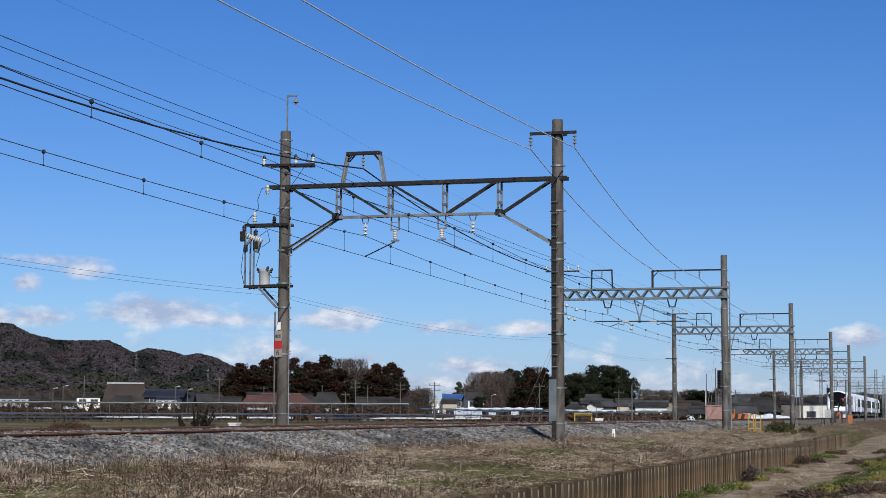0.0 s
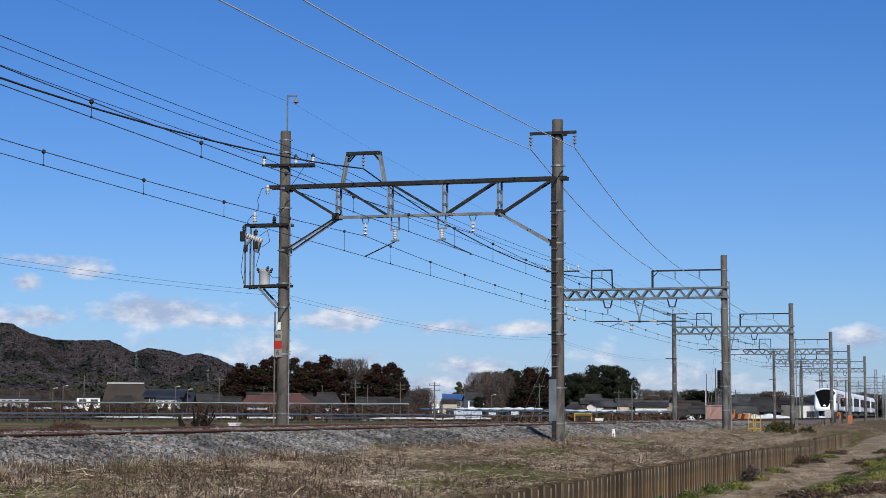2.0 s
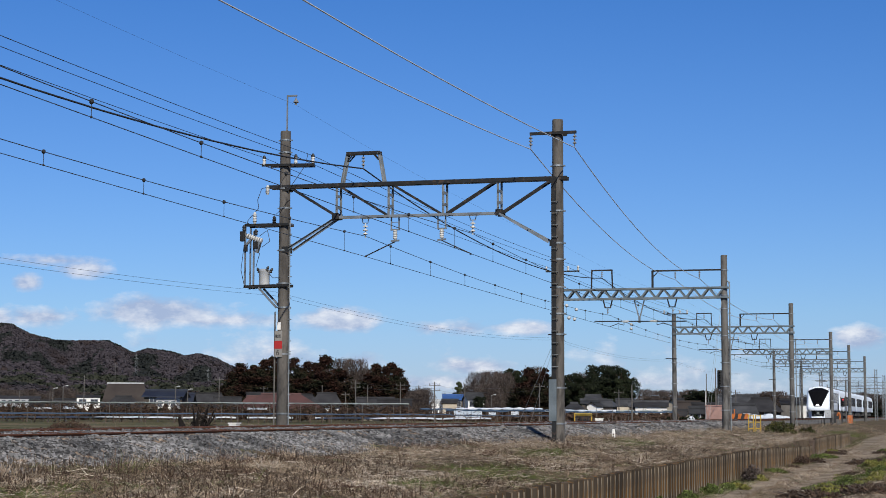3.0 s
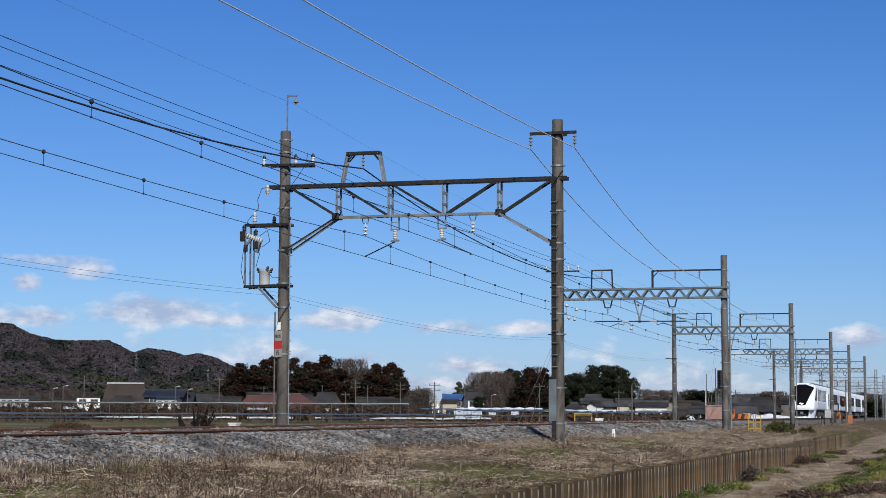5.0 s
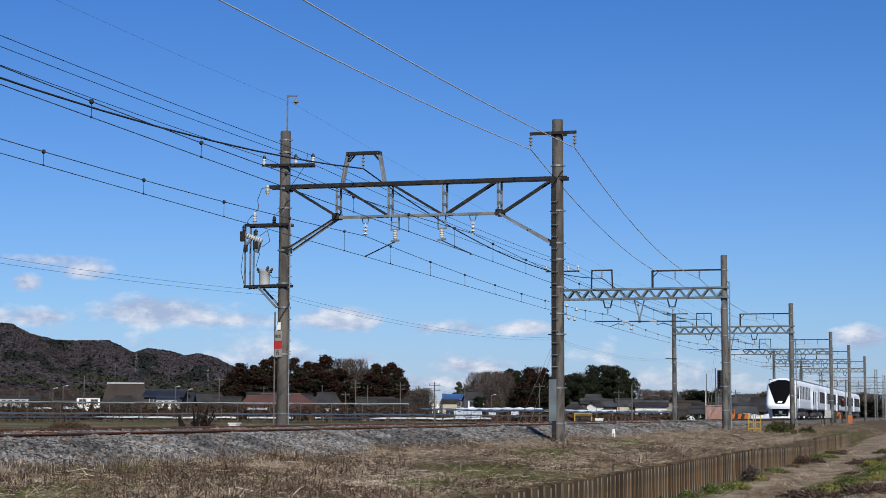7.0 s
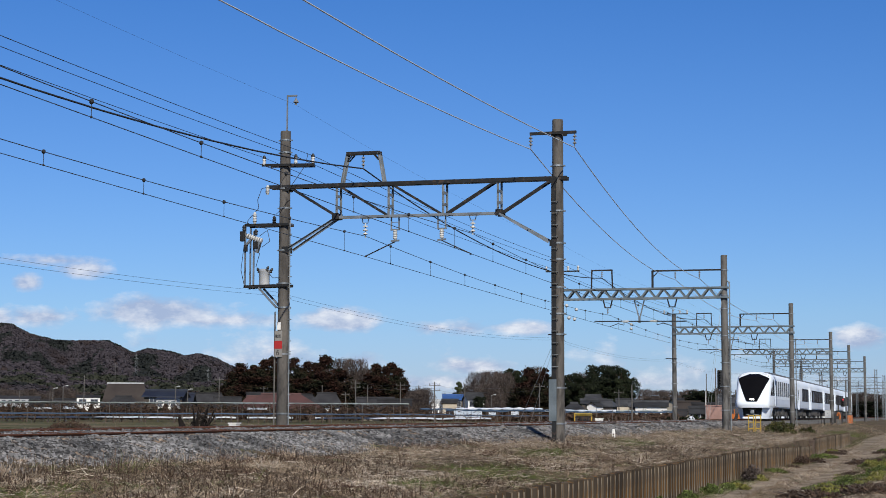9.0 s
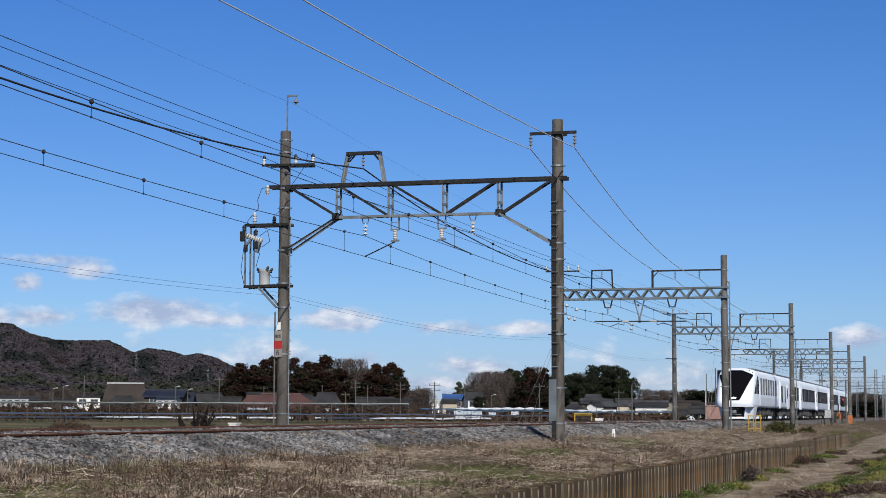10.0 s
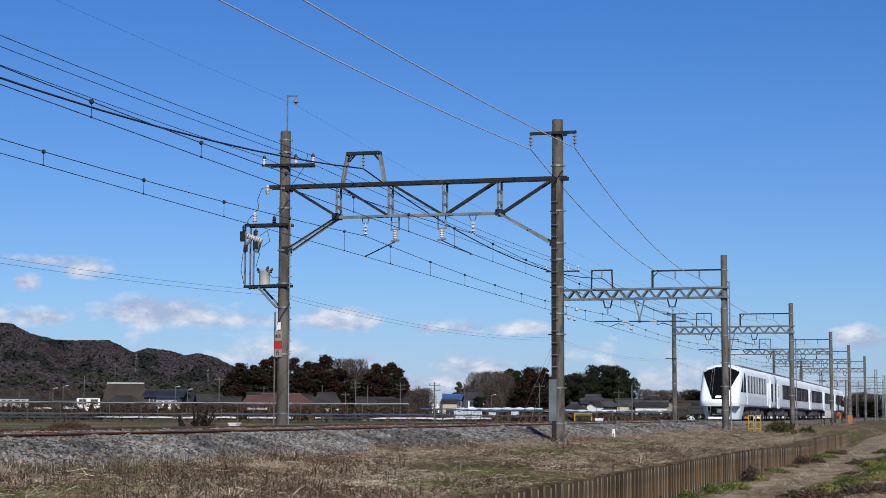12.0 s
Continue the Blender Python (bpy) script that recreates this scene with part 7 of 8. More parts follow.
# ---- poles of the village ----
def utility_pole(mil, d, top, arms=1, lamp=False, base=1.05, r=0.11):
    t = thing("utility_pole", facing(mil, d, base), "slim grey street lamp post" if lamp else "slim grey concrete utility pole with cross arms", "utility pole", "utility poles")
    h = top - base
    bm = bmesh.new()
    tube(bm, (0, 0, -0.3), (0, 0, h), r, 8, r * 0.65)
    part("pole", bm, M["pole_grey"], t)
    for k in range(arms):
        bm = bmesh.new()
        bar(bm, (-0.8, -0.15, h - 0.5 - 0.7 * k), (0.8, -0.15, h - 0.5 - 0.7 * k), 0.06, 0.07)
        for x in (-0.7, 0, 0.7):
            bar(bm, (x, -0.15, h - 0.45 - 0.7 * k), (x, -0.15, h - 0.2 - 0.7 * k), 0.05, 0.05)
        part("cross_arm", bm, M["pole_grey"], t)
    if lamp:
        bm = bmesh.new()
        bar(bm, (0, 0, h), (0.6, -0.2, h + 0.15), 0.07, 0.07)
        box(bm, (0.45, -0.4, h + 0.05), (0.95, -0.05, h + 0.22), 0.04)
        part("lamp_head", bm, M["cabinet"], t)


for mil, d, top, arms, lamp in ((-246.5, 380, 6.95, 1, False), (-208.9, 330, 9.38, 0, False), (-221.1, 330, 7.23, 0, True), (-227.0, 340, 6.93, 0, True), (-228.7, 430, 7.33, 1, False),
                               (-155.7, 340, 7.41, 0, True), (-148.4, 345, 6.94, 0, True), (-130.2, 330, 9.25, 1, False), (-104.1, 350, 7.78, 1, False), (-70.1, 360, 8.23, 0, False),
                               (-56.5, 340, 6.59, 1, False), (-50.6, 290, 7.96, 2, False), (-43.6, 310, 7.45, 1, False), (-24.5, 300, 7.8, 2, False), (-4.6, 235, 6.7, 2, False),
                               (12.9, 300, 7.35, 0, False), (56.5, 250, 6.87, 1, False), (102.8, 280, 6.35, 1, False), (110.4, 215, 5.97, 0, False), (116.7, 320, 6.94, 0, False),
                               (-13.9, 560, 11.67, 1, False), (1.0, 620, 10.26, 1, False), (28.4, 330, 5.92, 0, True), (170.9, 300, 6.67, 1, False), (183.7, 420, 7.89, 1, False)):
    utility_pole(mil, d, top, arms, lamp)


for z in (0.0, -0.7):
    nodes = [place(m, d, h + z) for m, d, h in ((-50.6, 290, 7.77), (-24.5, 300, 7.6), (-4.6, 235, 6.55), (12.9, 300, 7.15), (56.5, 250, 6.7))]
    wire("village_wire", [tuple(p) for p in nodes], 0.5, 0.012, M["cable"], "thin dark power line between the village poles")


def pylon(mil, d, top, w):
    base = top - w * 7
    t = thing("pylon", facing(mil, d, base), "far grey lattice power pylon on the hillside", "pylon", "pylons")
    h = top - base
    bm = bmesh.new()
    for a in (-1, 1):
        for b in (-1, 1):
            bar(bm, (a * w / 2, b * w / 2, -6), (a * w * 0.1, b * w * 0.1, h), w * 0.03, w * 0.03)
    part("leg", bm, M["steel"], t)
    for k in (0.62, 0.76, 0.9):
        bm = bmesh.new()
        bar(bm, (-w * 0.8, 0, h * k), (w * 0.8, 0, h * k), w * 0.04, w * 0.04)
        part("cross_arm", bm, M["steel"], t)
    bm = bmesh.new()
    for i in range(8):
        k = w / 2 * (1 - 0.8 * i / 8)
        bar(bm, (-k, -k, h * i / 8), (k * 0.85, -k * 0.85, h * (i + 1) / 8), w * 0.015, w * 0.015)
        bar(bm, (k, -k, h * i / 8), (-k * 0.85, -k * 0.85, h * (i + 1) / 8), w * 0.03, w * 0.03)
    part("bracing", bm, M["steel"], t)


pylon(-178.8, 1900, 66.92, 3.2)
pylon(-136.8, 1800, 48.92, 3.0)
utility_pole(-191.0, 560, 18.2, 2, False)


# ---- the orchard ----
def orchard():
    t = thing("orchard_trellis", Matrix(), "pear orchard under pale green and blue nets on rows of posts", "orchard", kind="stuff")
    rng = np.random.default_rng(31)
    ends = (-259.1 - 60, -19.5, 135.8)

    def line(m0, m1, d, step):
        p, q = place(m0, d, 0), place(m1, d, 0)
        n = max(2, int((q - p).length / step))
        return [p.lerp(q, i / n) for i in range(n + 1)]

    def ribbon(name, m0, m1, d, z0, z1, mat, wave=0.0, thick=0.1, step=2.2):
        pts = line(m0, m1, d, step)
        bm = bmesh.new()
        for i, (p, q) in enumerate(zip(pts, pts[1:])):
            a, b = wave * rng.uniform(-1, 1), wave * rng.uniform(-1, 1)
            mid = p.lerp(q, 0.5)
            for u, w_, za, zb in ((p, mid, 0, a), (mid, q, a, 0)):
                v = [bm.verts.new(c) for c in ((u.x, u.y, z0 + za), (w_.x, w_.y, z0 + zb), (w_.x, w_.y, z1 + zb), (u.x, u.y, z1 + za),
                                               (u.x, u.y + thick, z0 + za), (w_.x, w_.y + thick, z0 + zb), (w_.x, w_.y + thick, z1 + zb), (u.x, u.y + thick, z1 + za))]
                for f in ((0, 1, 2, 3), (3, 2, 6, 7), (5, 4, 7, 6), (4, 5, 1, 0)):
                    bm.faces.new([v[k] for k in f])
        o = part(name, bm, mat, t)
        return o

    def roll(name, m0, m1, d, z, r, mat, gap=0.0):
        """A bunched net tied up along its wire: fat between the ties, thin at them."""
        pts = line(m0, m1, d, 0.75)
        bm = bmesh.new()
        tie = r * 0.4
        last = (pts[0], z, tie)
        for i, p in enumerate(pts[1:]):
            fat = tie if i % 2 else r * rng.uniform(0.75, 1.35)
            now = (p, z + rng.uniform(-0.05, 0.05) - (0 if i % 2 else 0.05), fat)
            if rng.random() >= gap:
                tube(bm, (last[0].x, last[0].y, last[1]), (p.x, p.y, now[1]), last[2], 7, fat)
            last = now
        return part(name, bm, mat, t)

    # pale net roof and its folded edge
    for m0, m1, z, mat in ((ends[0], ends[1], 3.78, M["net"]),):
        bm = bmesh.new()
        a, b = line(m0, m1, 238, 6), line(m0, m1, 292, 6)
        for i in range(min(len(a), len(b)) - 1):
            k0, k1 = i / (len(a) - 1), (i + 1) / (len(a) - 1)
            f0, f1 = b[0].lerp(b[-1], k0), b[0].lerp(b[-1], k1)
            for j in range(20):
                u, w_ = j / 20, (j + 0.42) / 20
                p0, p1, p2, p3 = a[i].lerp(f0, u), a[i + 1].lerp(f1, u), a[i + 1].lerp(f1, w_), a[i].lerp(f0, w_)
                poly(bm, [(c.x, c.y, z + 0.1 * u + rng.uniform(-0.05, 0.05)) for c in (p0, p1, p2, p3)])
        part("net_roof", bm, mat, t)
    ribbon("net_edge", ends[0], ends[1], 237, 3.69, 3.78, M["net"], 0.05)
    roll("net_roll", 7.9, 58.2, 236, 3.10, 0.20, M["white_net"])
    roll("net_roll", 2.0, 63.1, 235, 2.86, 0.14, M["blue_net"], 0.15)
    roll("net_roll", 58.2, 101.1, 240, 2.90, 0.15, M["white_net"], 0.1)
    roll("net_roll", 101.1, ends[2], 240, 2.88, 0.12, M["net"], 0.1)
    roll("net_roll", -12.9, 7.9, 238, 3.0, 0.17, M["blue_net"], 0.1)
    ribbon("hanging_net", 5.3, 71.4, 244, 2.72, 3.02, M["blue_net"], 0.15, 0.1, 2)
    ribbon("hanging_net", 71.4, ends[2], 244, 2.55, 2.78, M["blue_net"], 0.12, 0.1, 2)
    ribbon("blue_roll", ends[0], 5.3, 228, 2.16, 2.32, M["blue_net"], 0.05, 0.3)
    ribbon("blue_roll", 5.3, 71.4, 232, 2.06, 2.2, M["blue_net"], 0.05, 0.3)
    for m0, m1 in ((ends[0], -120.3), (-113.7, -87.2), (-74.0, 5.3), (5.3, 28.4)):
        ribbon("ground_sheet", m0, m1, 262, 1.55, 1.78, M["white_net"], 0.08, 0.2, 3.2)
    for m0, m1, z0, z1 in ((-237.6, -227.7, 2.9, 3.2), (-221.1, -212.8, 2.9, 3.3), (-113.7, -102.1, 2.9, 3.3), (6.9, 22.5, 2.2, 3.0)):
        ribbon("white_sheet", m0, m1, 300, z0, z1, M["white_net"], 0.1)
    for m0, m1, z0, z1 in ((7.0, 23.0, 1.9, 2.75), (27.0, 31.0, 2.1, 2.6), (40.0, 44.5, 2.2, 2.7)):
        ribbon("white_sheet", m0, m1, 250, z0, z1, M["white_net"], 0.1)
    # posts
    bm = bmesh.new()
    for d, step, z in ((229, 2.1, 2.4), (237, 2.1, 3.75), (250, 4, 3.7), (268, 5, 3.7), (290, 5, 3.7)):
        for m0, m1, k in ((ends[0], ends[1], 0), (ends[1], ends[2], -0.55)):
            for p in line(m0, m1, d, step):
                if rng.random() < 0.9:
                    bar(bm, (p.x, p.y, 0.9), (p.x + rng.uniform(-0.05, 0.05), p.y, z + k), 0.045, 0.045)
    part("trellis_post", bm, M["pole_grey"], t)
    # vines on the trellis and their trunks
    roots, tips = [], []
    for d, z0, z1, per, m0, m1 in ((233, 1.95, 2.3, 16, ends[0], ends[2]), (240, 2.5, 3.5, 38, ends[0], ends[1]), (256, 2.5, 3.5, 30, ends[0], ends[1]), (275, 2.3, 3.5, 26, ends[0], ends[1]), (246, 2.1, 2.9, 18, ends[1], ends[2]), (262, 1.9, 2.9, 18, ends[1], ends[2])):
        for p in line(m0, m1, d, 1.0):
            c = np.array([p.x, p.y, 0]) + rng.normal(size=(per, 3)) * np.array([0.8, 1.5, 0])
            c[:, 2] = rng.uniform(z0, z1, per)
            roots.append(c)
            e = c + rng.normal(size=(per, 3)) * np.array([0.45, 0.3, 0.16])
            e[:, 2] += rng.uniform(0, 0.6, per) * (z1 > 3)
            tips.append(e)
    v, f = twig_cloud(np.concatenate(roots), np.concatenate(tips), 0.024, rng)
    o = new("vines", np_mesh("vines", v, f, M["vine"]))
    o.parent = t
    bm = bmesh.new()
    for d in (231, 240, 252):
        for p in line(ends[0], ends[2], d, 3.4):
            x, y = p.x + rng.uniform(-1, 1), p.y + rng.uniform(-1, 1)
            l = rng.uniform(-0.5, 0.5)
            tube(bm, (x, y, 0.95), (x + l * 0.4, y, 1.6), 0.09, 5, 0.07)
            tube(bm, (x + l * 0.4, y, 1.6), (x + l, y, 2.3), 0.07, 5, 0.03)
            tube(bm, (x + l * 0.4, y, 1.6), (x - l, y, 2.25), 0.05, 5, 0.02)
    part("vine_trunk", bm, M["bark"], t)


orchard()


def hedges():
    """Brown winter scrub and dark hedges between the orchard and the houses."""
    rng = np.random.default_rng(51)
    for m0, m1, d, top, mat, name, label in ((-259.1 - 40, -120.3, 312, 3.95, "vine", "scrub_strip", "strip of brown winter scrub behind the orchard"), (-120.3, -17.8, 306, 3.95, "vine", "scrub_strip", "strip of brown winter scrub behind the orchard"),
                                            (-259.1 - 40, -117.0, 345, 3.9, "broadleaf", "hedge", "low dark evergreen hedge before the houses"), (-17.8, 71.4, 300, 2.9, "vine", "scrub_strip", "strip of brown winter scrub behind the orchard"),
                                            (71.4, 137.5, 258, 3.0, "vine", "scrub_strip", "strip of brown winter scrub behind the orchard"), (71.4, 139.1, 282, 3.1, "broadleaf", "hedge", "low dark evergreen hedge before the houses"), (71.4, 137.5, 268, 2.8, "vine", "scrub_strip", "strip of brown winter scrub behind the orchard"), (130.9, 173.8, 255, 2.4, "broadleaf", "hedge", "low dark evergreen hedge before the houses"),
                                            (134.2, 157.3, 300, 4.0, "broadleaf", "hedge", "low dark evergreen hedge before the houses")):
        n = int((m1 - m0) * d * 0.001 * 300)
        m = rng.uniform(m0, m1, n)
        pts = np.array([tuple(place(a, d + b, 0)) for a, b in zip(m, rng.normal(0, 2.5, n))])
        lump = np.array([0.72 + 0.5 * noise.noise((a * 0.35, d, 0)) for a in m])
        pts[:, 2] = 1.0 + (top - 1.0) * lump * rng.uniform(0.05, 1, n) ** 0.8
        v, f = leaf_cloud(pts, 0.16, rng)
        tagged(new(name, np_mesh(name, v, f, M[mat])), label, "hedge", kind="stuff")


hedges()


# ---- lineside things ----
def km_post():
    t = thing("lineside_marker", pose(-12.6, 66.65, 1.3), "short white concrete lineside marker post", "marker post")
    bm = bmesh.new()
    box(bm, (-0.06, -0.06, -0.2), (0.06, 0.06, 0.36), 0.015)
    box(bm, (-0.045, -0.045, 0.34), (0.045, 0.045, 0.44), 0.02)
    part("post", bm, M["plaster"], t)
    bm = bmesh.new()
    for k in range(2):
        box(bm, (-0.03, -0.064, 0.10 + 0.11 * k), (0.03, -0.06, 0.16 + 0.11 * k))
    part("marking", bm, M["black"], t)


km_post()


def yellow_frame(m, w, h, rails, label):
    t = thing("yellow_guard_frame", m, label, "guard frame", "yellow guard frames")
    for x in (-w / 2, w / 2):
        bm = bmesh.new()
        tube(bm, (x, 0, -0.2), (x, 0, h), 0.03, 8)
        part("post", bm, M["yellow"], t)
    for k in range(rails):
        bm = bmesh.new()
        tube(bm, (-w / 2, 0, h * (k + 1) / rails - 0.06), (w / 2, 0, h * (k + 1) / rails - 0.06), 0.026, 8)
        part("rail", bm, M["yellow"], t)
    return t


for x, y, w in ((-11.42, 105.0, 0.3), (-11.06, 105.6, 0.3)):
    f = yellow_frame(pose(x, y, 1.18), w, 1.15, 3, "small yellow tubular frame standing on the bank")


def far_yellow():
    a, b = Vector((-26, 122.4, 1.1)), Vector((-26, 128.6, 1.1))
    t = thing("yellow_barrier", Matrix(), "yellow pipe barrier on short posts beyond the tracks", "barrier")
    bm = bmesh.new()
    for z in (2.36, 2.26):
        tube(bm, (a.x, a.y, z), (b.x, b.y, z), 0.06, 8)
    part("rail", bm, M["yellow"], t)
    for k in (0, 0.12, 0.35, 0.58, 0.8, 1):
        p = a.lerp(b, k)
        bm = bmesh.new()
        tube(bm, (p.x, p.y, 1.0), (p.x, p.y, 2.3), 0.05, 8)
        part("post", bm, M["yellow"] if k in (0, 1) else M["black"], t)


far_yellow()


def white_box(p, w, d, h, label, mat="cabinet", name="equipment_box"):
    t = thing(name, Matrix.Translation(p), label, "box", "lineside boxes")
    bm = bmesh.new()
    box(bm, (-w / 2, -d / 2, -0.1), (w / 2, d / 2, h), 0.03)
    body = part("body", bm, M[mat], t)
    bm = bmesh.new()
    box(bm, (-w / 2 - 0.02, -d / 2 - 0.02, h), (w / 2 + 0.02, d / 2 + 0.02, h + 0.05), 0.015)
    part("lid", bm, M[mat], t)
    bm = bmesh.new()
    box(bm, (-w * 0.1, -d / 2 - 0.02, h * 0.5), (w * 0.1, -d / 2 + 0.01, h * 0.62))
    part("latch", bm, M["steel"], body)


white_box((-24.45, 56.8, 1.68), 0.3, 0.4, 0.24, "low white plastic box beside the far track", "plaster")
white_box((-23.9, 121, 1.7), 0.5, 0.5, 0.3, "low white box beside the far track", "plaster")


def signal_cabinet():
    t = thing("relay_cabinet", pose(-24.3, 189.5, 1.55), "faded pinkish-red relay cabinet with hinged doors", "cabinet")
    bm = bmesh.new()
    box(bm, (-0.9, -2.6, 0), (0.9, 2.6, 1.75), 0.04)
    body = part("body", bm, M["pink"], t)
    bm = bmesh.new()
    box(bm, (-0.98, -2.7, 1.75), (0.98, 2.7, 1.86), 0.03)
    part("roof", bm, M["pink"], t)
    for y in (-1.7, 0.0, 1.7):
        bm = bmesh.new()
        box(bm, (0.9, y - 0.75, 0.12), (0.93, y + 0.75, 1.65), 0.01)
        d = part("door", bm, M["pink"], body)
        bm = bmesh.new()
        for z in (0.5, 1.2):
            box(bm, (0.93, y + 0.5, z), (0.98, y + 0.62, z + 0.18))
        part("handle", bm, M["black"], d)
    bm = bmesh.new()
    box(bm, (-0.7, -2.63, 0.12), (0.7, -2.6, 1.62), 0.01)
    part("door", bm, M["pink"], body)


signal_cabinet()


def signal(x, y, top, base, heads, label, lit=None):
    t = thing("railway_signal", pose(x, y, base), label, "signal", "railway signals")
    h = top - base
    bm = bmesh.new()
    tube(bm, (0, 0, -0.2), (0, 0, h), 0.08, 8, 0.06)
    part("post", bm, M["pole_grey"], t)
    for k, (dx, z) in enumerate(heads):
        bm = bmesh.new()
        box(bm, (dx - 0.3, -0.16, z - 0.55), (dx + 0.3, -0.08, z + 0.55), 0.1)
        head = part("signal_head", bm, M["black"], t)
        for i in (-0.32, 0.0, 0.32):
            bm = bmesh.new()
            lathe(bm, (dx, -0.15, z + i), [(0, 0.13), (0.22, 0.14), (0.23, 0.11), (0.03, 0.1)], 10, (0, -1, 0))
            part("hood", bm, M["black"], head)
            bm = bmesh.new()
            lathe(bm, (dx, -0.17, z + i), [(0, 0.1), (0.02, 0.1), (0.04, 0.05)], 10, (0, -1, 0))
            part("lens", bm, M["lamp_red"] if lit is not None and (k, i) == lit else M["black_glass"], head)
    bm = bmesh.new()
    for s in (-0.2, 0.2):
        bar(bm, (0.45 + s, 0.2, -0.2), (0.45 + s, 0.2, h * 0.8), 0.022, 0.022)
    for i in range(int(h * 0.8 / 0.4)):
        bar(bm, (0.25, 0.2, 0.3 + 0.4 * i), (0.65, 0.2, 0.3 + 0.4 * i), 0.018, 0.018)
    part("ladder", bm, M["steel"], t)
    return t


signal(-24.6, (-24.6, 190.97, 4.48)[1], (-24.6, 191.24, 7.49)[2], 1.5, [(0.5, (-24.6, 193.63, 6.73)[2] - 1.5), (0.5, (-24.6, 193.54, 5.77)[2] - 1.5)], "grey signal post with two black signal heads and a ladder")


def slim_post(x, y, top, base, label, r=0.05, mat="pole_grey", bands=()):
    t = thing("slim_post", pose(x, y, base), label, "post", "slim posts")
    bm = bmesh.new()
    tube(bm, (0, 0, -0.2), (0, 0, top - base), r, 8, r * 0.85)
    lathe(bm, (0, 0, top - base), [(0, r * 1.2), (0.05, r * 1.2), (0.08, r * 0.4)], 8)
    part("pole", bm, M[mat], t)
    if bands:
        bm = bmesh.new()
        for z in bands:
            lathe(bm, (0, 0, z), [(0, r), (0.01, r * 1.5), (0.07, r * 1.5), (0.08, r)], 8)
        part("band", bm, M["steel"], t)


slim_post(-27, (-27.0, 200.69, 1.64)[1], (-27.0, 200.97, 5.05)[2], 1.2, "plain white post beyond the tracks", 0.09, "plaster")
slim_post(-25.5, 190, (-25.5, 194.7, 6.75)[2], 1.5, "slim grey post with a bracket", 0.05)
for i, (x, y, top) in enumerate(((-12.3, 102.3, 10.15), (-12.25, 147.9, 8.6))):
    slim_post(x, y, top, 1.3, "thin grey conduit pipe beside the mast", 0.045, "steel", (2.0, 4.5, 7.0))


def conduit_hook():
    t = thing("conduit_bend", pose(-12.3, 102.3, 10.12), "bent grey conduit top joined to the mast", "conduit")
    bm = bmesh.new()
    pipe(bm, [(0, 0, -0.05), (-0.03, 0, 0.1), (-0.12, 0, 0.16), (-0.24, 0, 0.16)], 0.045, 8)
    part("bend", bm, M["steel"], t)


conduit_hook()


def guy_wires():
    for q in ((-25.7, 103.0), (-25.0, 103.5)):
        t = thing("guy_wire", Matrix(), "taut steel guy wire from the mast to the ground", "guy wire", "guy wires")
        bm = bmesh.new()
        tube(bm, (-22.7, SPANS[2], 7.25), (q[0], q[1], 1.1), 0.009, 5)
        part("strand", bm, M["steel"], t)
        bm = bmesh.new()
        p = Vector((-22.7, SPANS[2], 7.25)).lerp(Vector((q[0], q[1], 1.1)), 0.72)
        tube(bm, p, Vector((q[0], q[1], 1.1)), 0.022, 6)
        part("sleeve", bm, M["pole_grey"], t)
    for x in (-12.95, -13.15):
        t = thing("guy_wire", Matrix(), "taut steel guy wire from the mast to the ground", "guy wire", "guy wires")
        bm = bmesh.new()
        tube(bm, (-12.7, SPANS[2] - 0.1, 9.2), (x - 0.3, 99.4, 1.6), 0.006, 5)
        part("strand", bm, M["steel"], t)


guy_wires()


def striped_barrier():
    t = thing("crossing_barrier", pose(-23.0, 198.0, 1.5, 0, 0, -90) @ Matrix.Diagonal((1, 0.3, 0.85, 1)), "orange and black striped crossing fence panel", "barrier")
    for k in range(5):
        bm = bmesh.new()
        y = -3.0 + 1.25 * k
        v = [bm.verts.new(p) for p in ((0.05, y, 0.1), (0.05, y + 1.25, 0.1), (0.05, y + 2.0, 1.15), (0.05, y + 0.75, 1.15), (-0.02, y, 0.1), (-0.02, y + 1.25, 0.1), (-0.02, y + 2.0, 1.15), (-0.02, y + 0.75, 1.15))]
        for f in ((0, 1, 2, 3), (7, 6, 5, 4), (0, 4, 5, 1), (1, 5, 6, 2), (2, 6, 7, 3), (3, 7, 4, 0)):
            bm.faces.new([v[i] for i in f])
        part("stripe", bm, M["black"] if k % 2 else M["orange"], t)
    for y in (-2.8, 0, 3.2):
        bm = bmesh.new()
        tube(bm, (-0.06, y, -0.2), (-0.06, y, 1.3), 0.05, 6)
        part("post", bm, M["orange"], t)
    t = thing("crossing_machine", pose(-23.6, 199.5, 1.5), "orange crossing gate machine", "gate machine")
    bm = bmesh.new()
    box(bm, (-0.25, -0.3, 0), (0.25, 0.3, 0.9), 0.05)
    tube(bm, (0, 0, 0.85), (0, 0, 1.5), 0.07, 8)
    part("body", bm, M["orange"], t)
    white_box((-23.4, 211, 1.5), 0.8, 1.6, 1.0, "grey equipment box at the crossing")


striped_barrier()


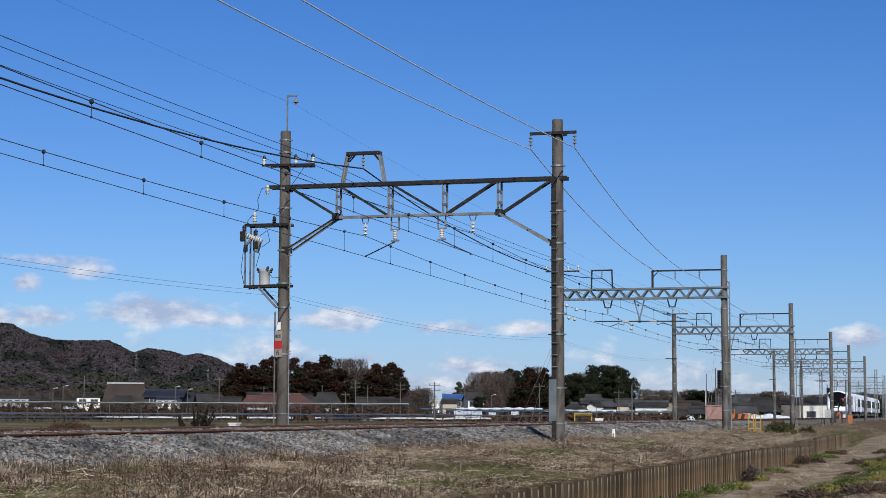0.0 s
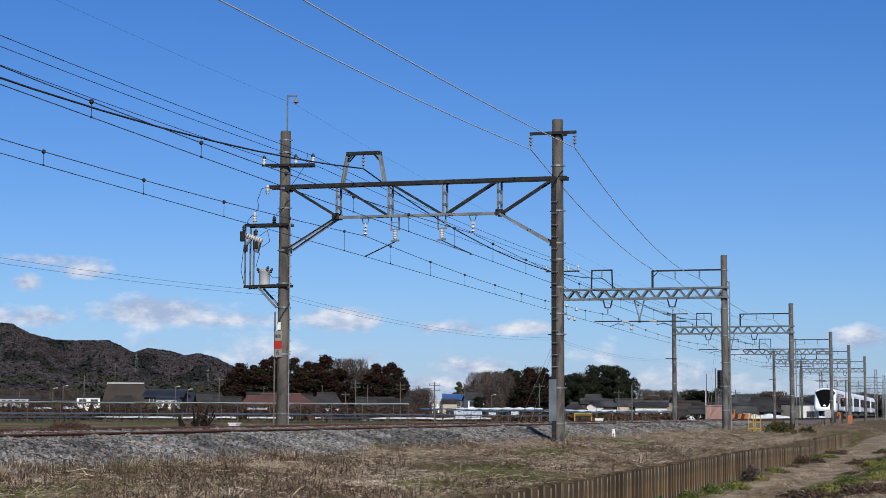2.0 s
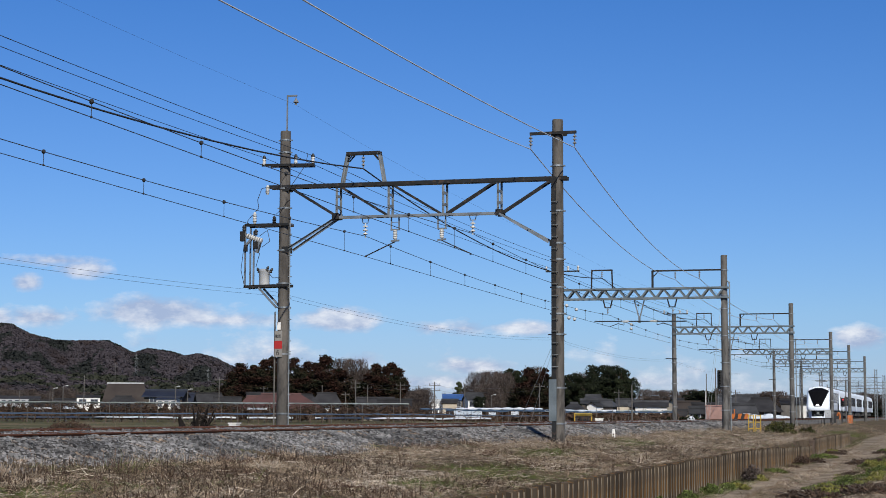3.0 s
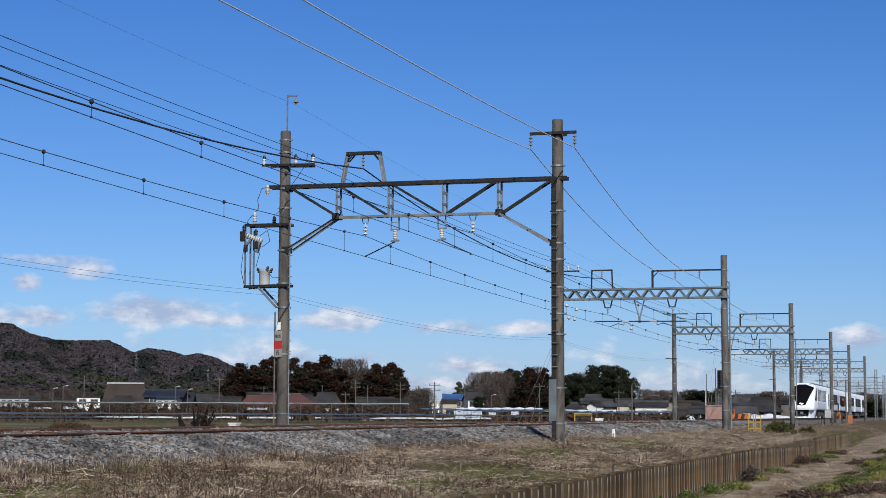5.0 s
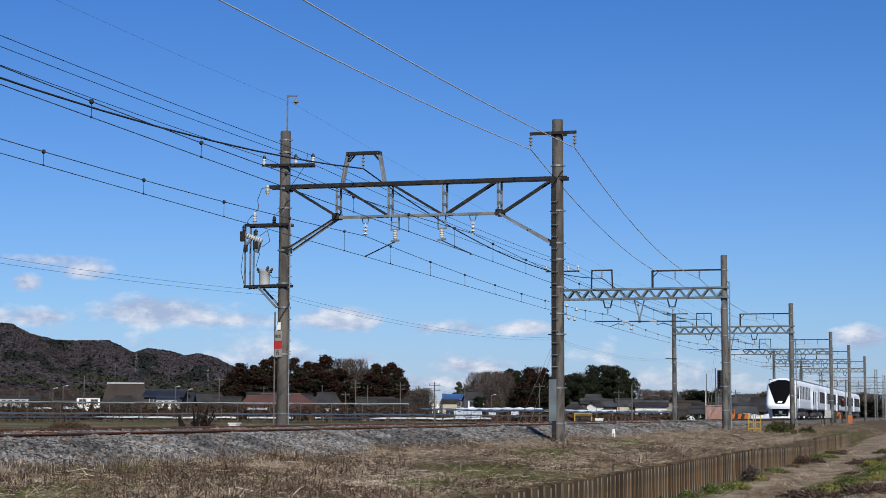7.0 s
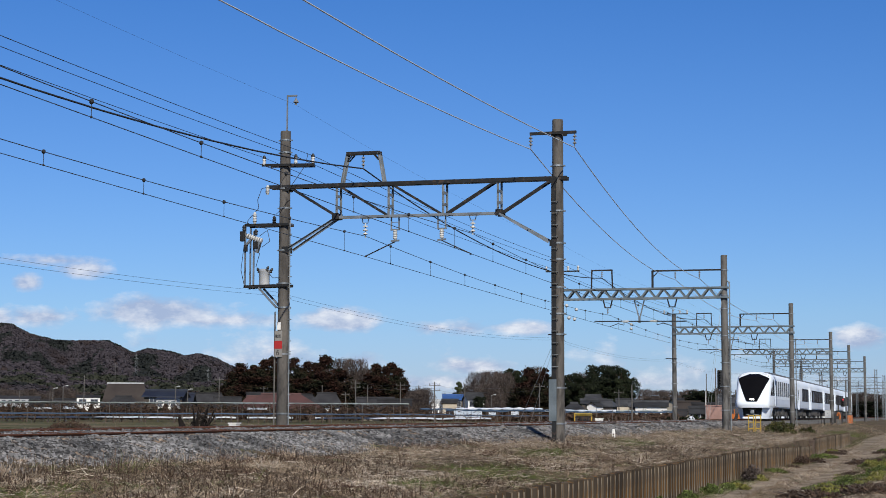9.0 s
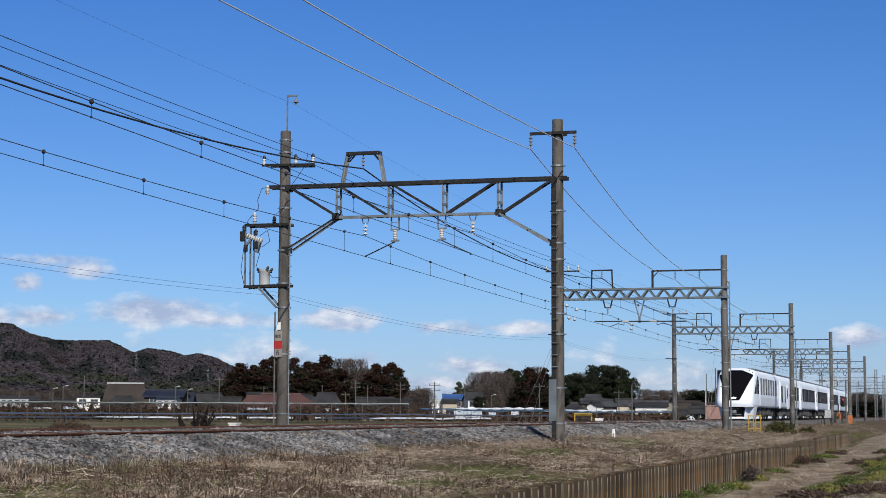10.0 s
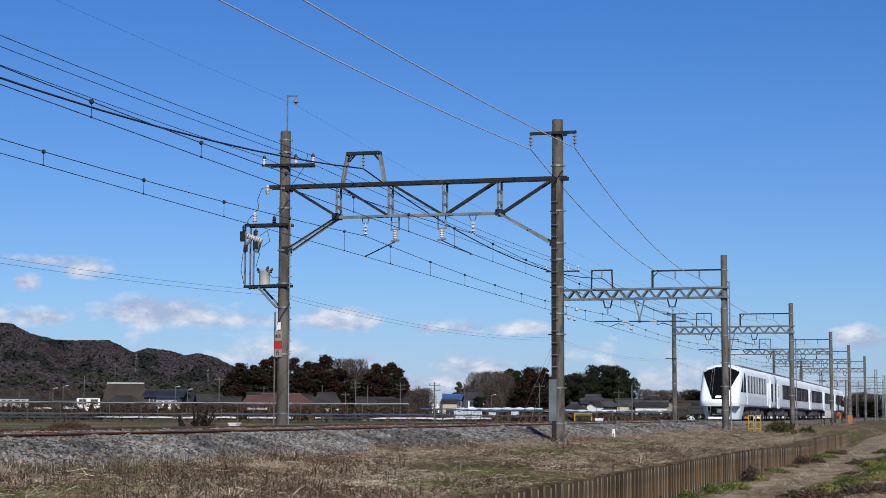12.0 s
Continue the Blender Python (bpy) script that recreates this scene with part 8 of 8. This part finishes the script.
def crossing_gear():
    white_box((-12.0, 183.5, 2.1), 0.62, 0.6, 0.75, "grey-white equipment cabinet on a stand")
    t = thing("cabinet_stand", pose(-12.0, 183.5, 1.3), "dark steel stand with rails under the cabinet", "stand")
    for x, y in ((-0.4, -0.3), (0.4, -0.3), (-0.4, 0.3), (0.4, 0.3)):
        bm = bmesh.new()
        bar(bm, (x, y, -0.2), (x, y, 0.72), 0.07, 0.07)
        part("leg", bm, M["dark_steel"], t)
    bm = bmesh.new()
    box(bm, (-0.5, -0.4, 0.70), (0.5, 0.4, 0.76))
    part("shelf", bm, M["dark_steel"], t)
    bm = bmesh.new()
    for k in range(7):
        bar(bm, (-2.6 + 0.32 * k, -0.2, 0.1), (-2.6 + 0.32 * k, -0.2, 0.75), 0.05, 0.05)
    bar(bm, (-2.7, -0.2, 0.72), (-0.5, -0.2, 0.72), 0.05, 0.06)
    part("fence", bm, M["dark_steel"], t)
    t = thing("crossing_gate", pose(-12.1, 203, 1.3), "orange crossing gate with a round drive housing", "gate machine")
    bm = bmesh.new()
    box(bm, (-0.22, -0.5, 0), (0.3, 0.5, 0.6), 0.06)
    part("housing", bm, M["orange"], t)
    bm = bmesh.new()
    pipe(bm, [(0.16 * math.cos(a) + 0.05, -0.2, 0.9 + 0.42 * math.sin(a)) for a in np.linspace(-1.4, 3.0, 12)], 0.10, 8)
    part("counterweight", bm, M["orange"], t)
    bm = bmesh.new()
    bar(bm, (0, 0, 1.0), (0, 0, 2.4), 0.14, 0.14)
    part("post", bm, M["black"], t)
    white_box((-11.7, 197, 1.25), 0.5, 0.6, 0.6, "weathered grey concrete trough box beside the crossing", "pole_grey")
    t = thing("crossing_cabinet", pose(-11.9, 224.0, 1.25), "orange crossing control cabinet", "cabinet")
    bm = bmesh.new()
    box(bm, (-0.3, -0.4, 0), (0.3, 0.4, 1.1), 0.04)
    part("body", bm, M["orange"], t)
    bm = bmesh.new()
    box(bm, (-0.22, -0.43, 0.15), (0.22, -0.4, 0.95), 0.01)
    part("door", bm, M["orange"], t)
    s = signal(-12.15, 219.8, 6.8, 1.3, [(-0.35, (-12.15, 219.5, 3.97)[2] - 1.3)], "crossing signal post with a lit red lamp and black backboard", (0, 0.32))
    t = thing("black_trough", pose(-12.6, 211, 1.25), "black equipment case beside the crossing", "case")
    bm = bmesh.new()
    box(bm, (-0.5, -0.6, 0), (0.5, 0.6, 1.5), 0.05)
    part("body", bm, M["black"], t)
    signal(-17.57, 268, 7.0, 1.4, [(0.2, 4.6)], "far black signal head on a thin post between the tracks")


crossing_gear()


def motions():
    rows = [(0.5 * i, pose(0, TRAIN_STOP + 12.62 * (10.72 - 0.5 * i), 0)) for i in range(22)]
    rows += [(10.6, pose(0, TRAIN_STOP + 1.4, 0)), (10.7, pose(0, TRAIN_STOP + 0.3, 0)), (10.8, pose(0, TRAIN_STOP, 0)), (11.0, pose(0, TRAIN_STOP, 0)), (12.0, pose(0, TRAIN_STOP, 0))]
    walk(train, [(t, Matrix.Translation((NEAR, 0, RAIL)) @ m) for t, m in rows])

    # the near feeder spans swing gently in the wind and come to rest
    for ob, post in SWINGING:
        walk(ob, [(0.2 * i, Matrix.Translation(post) @ pose(0, 0, 0, 0, 0, -0.06 * math.exp(-0.09 * i) * math.cos(0.2 * i * math.tau / 1.6) + 0.012)) for i in range(61)])


motions()
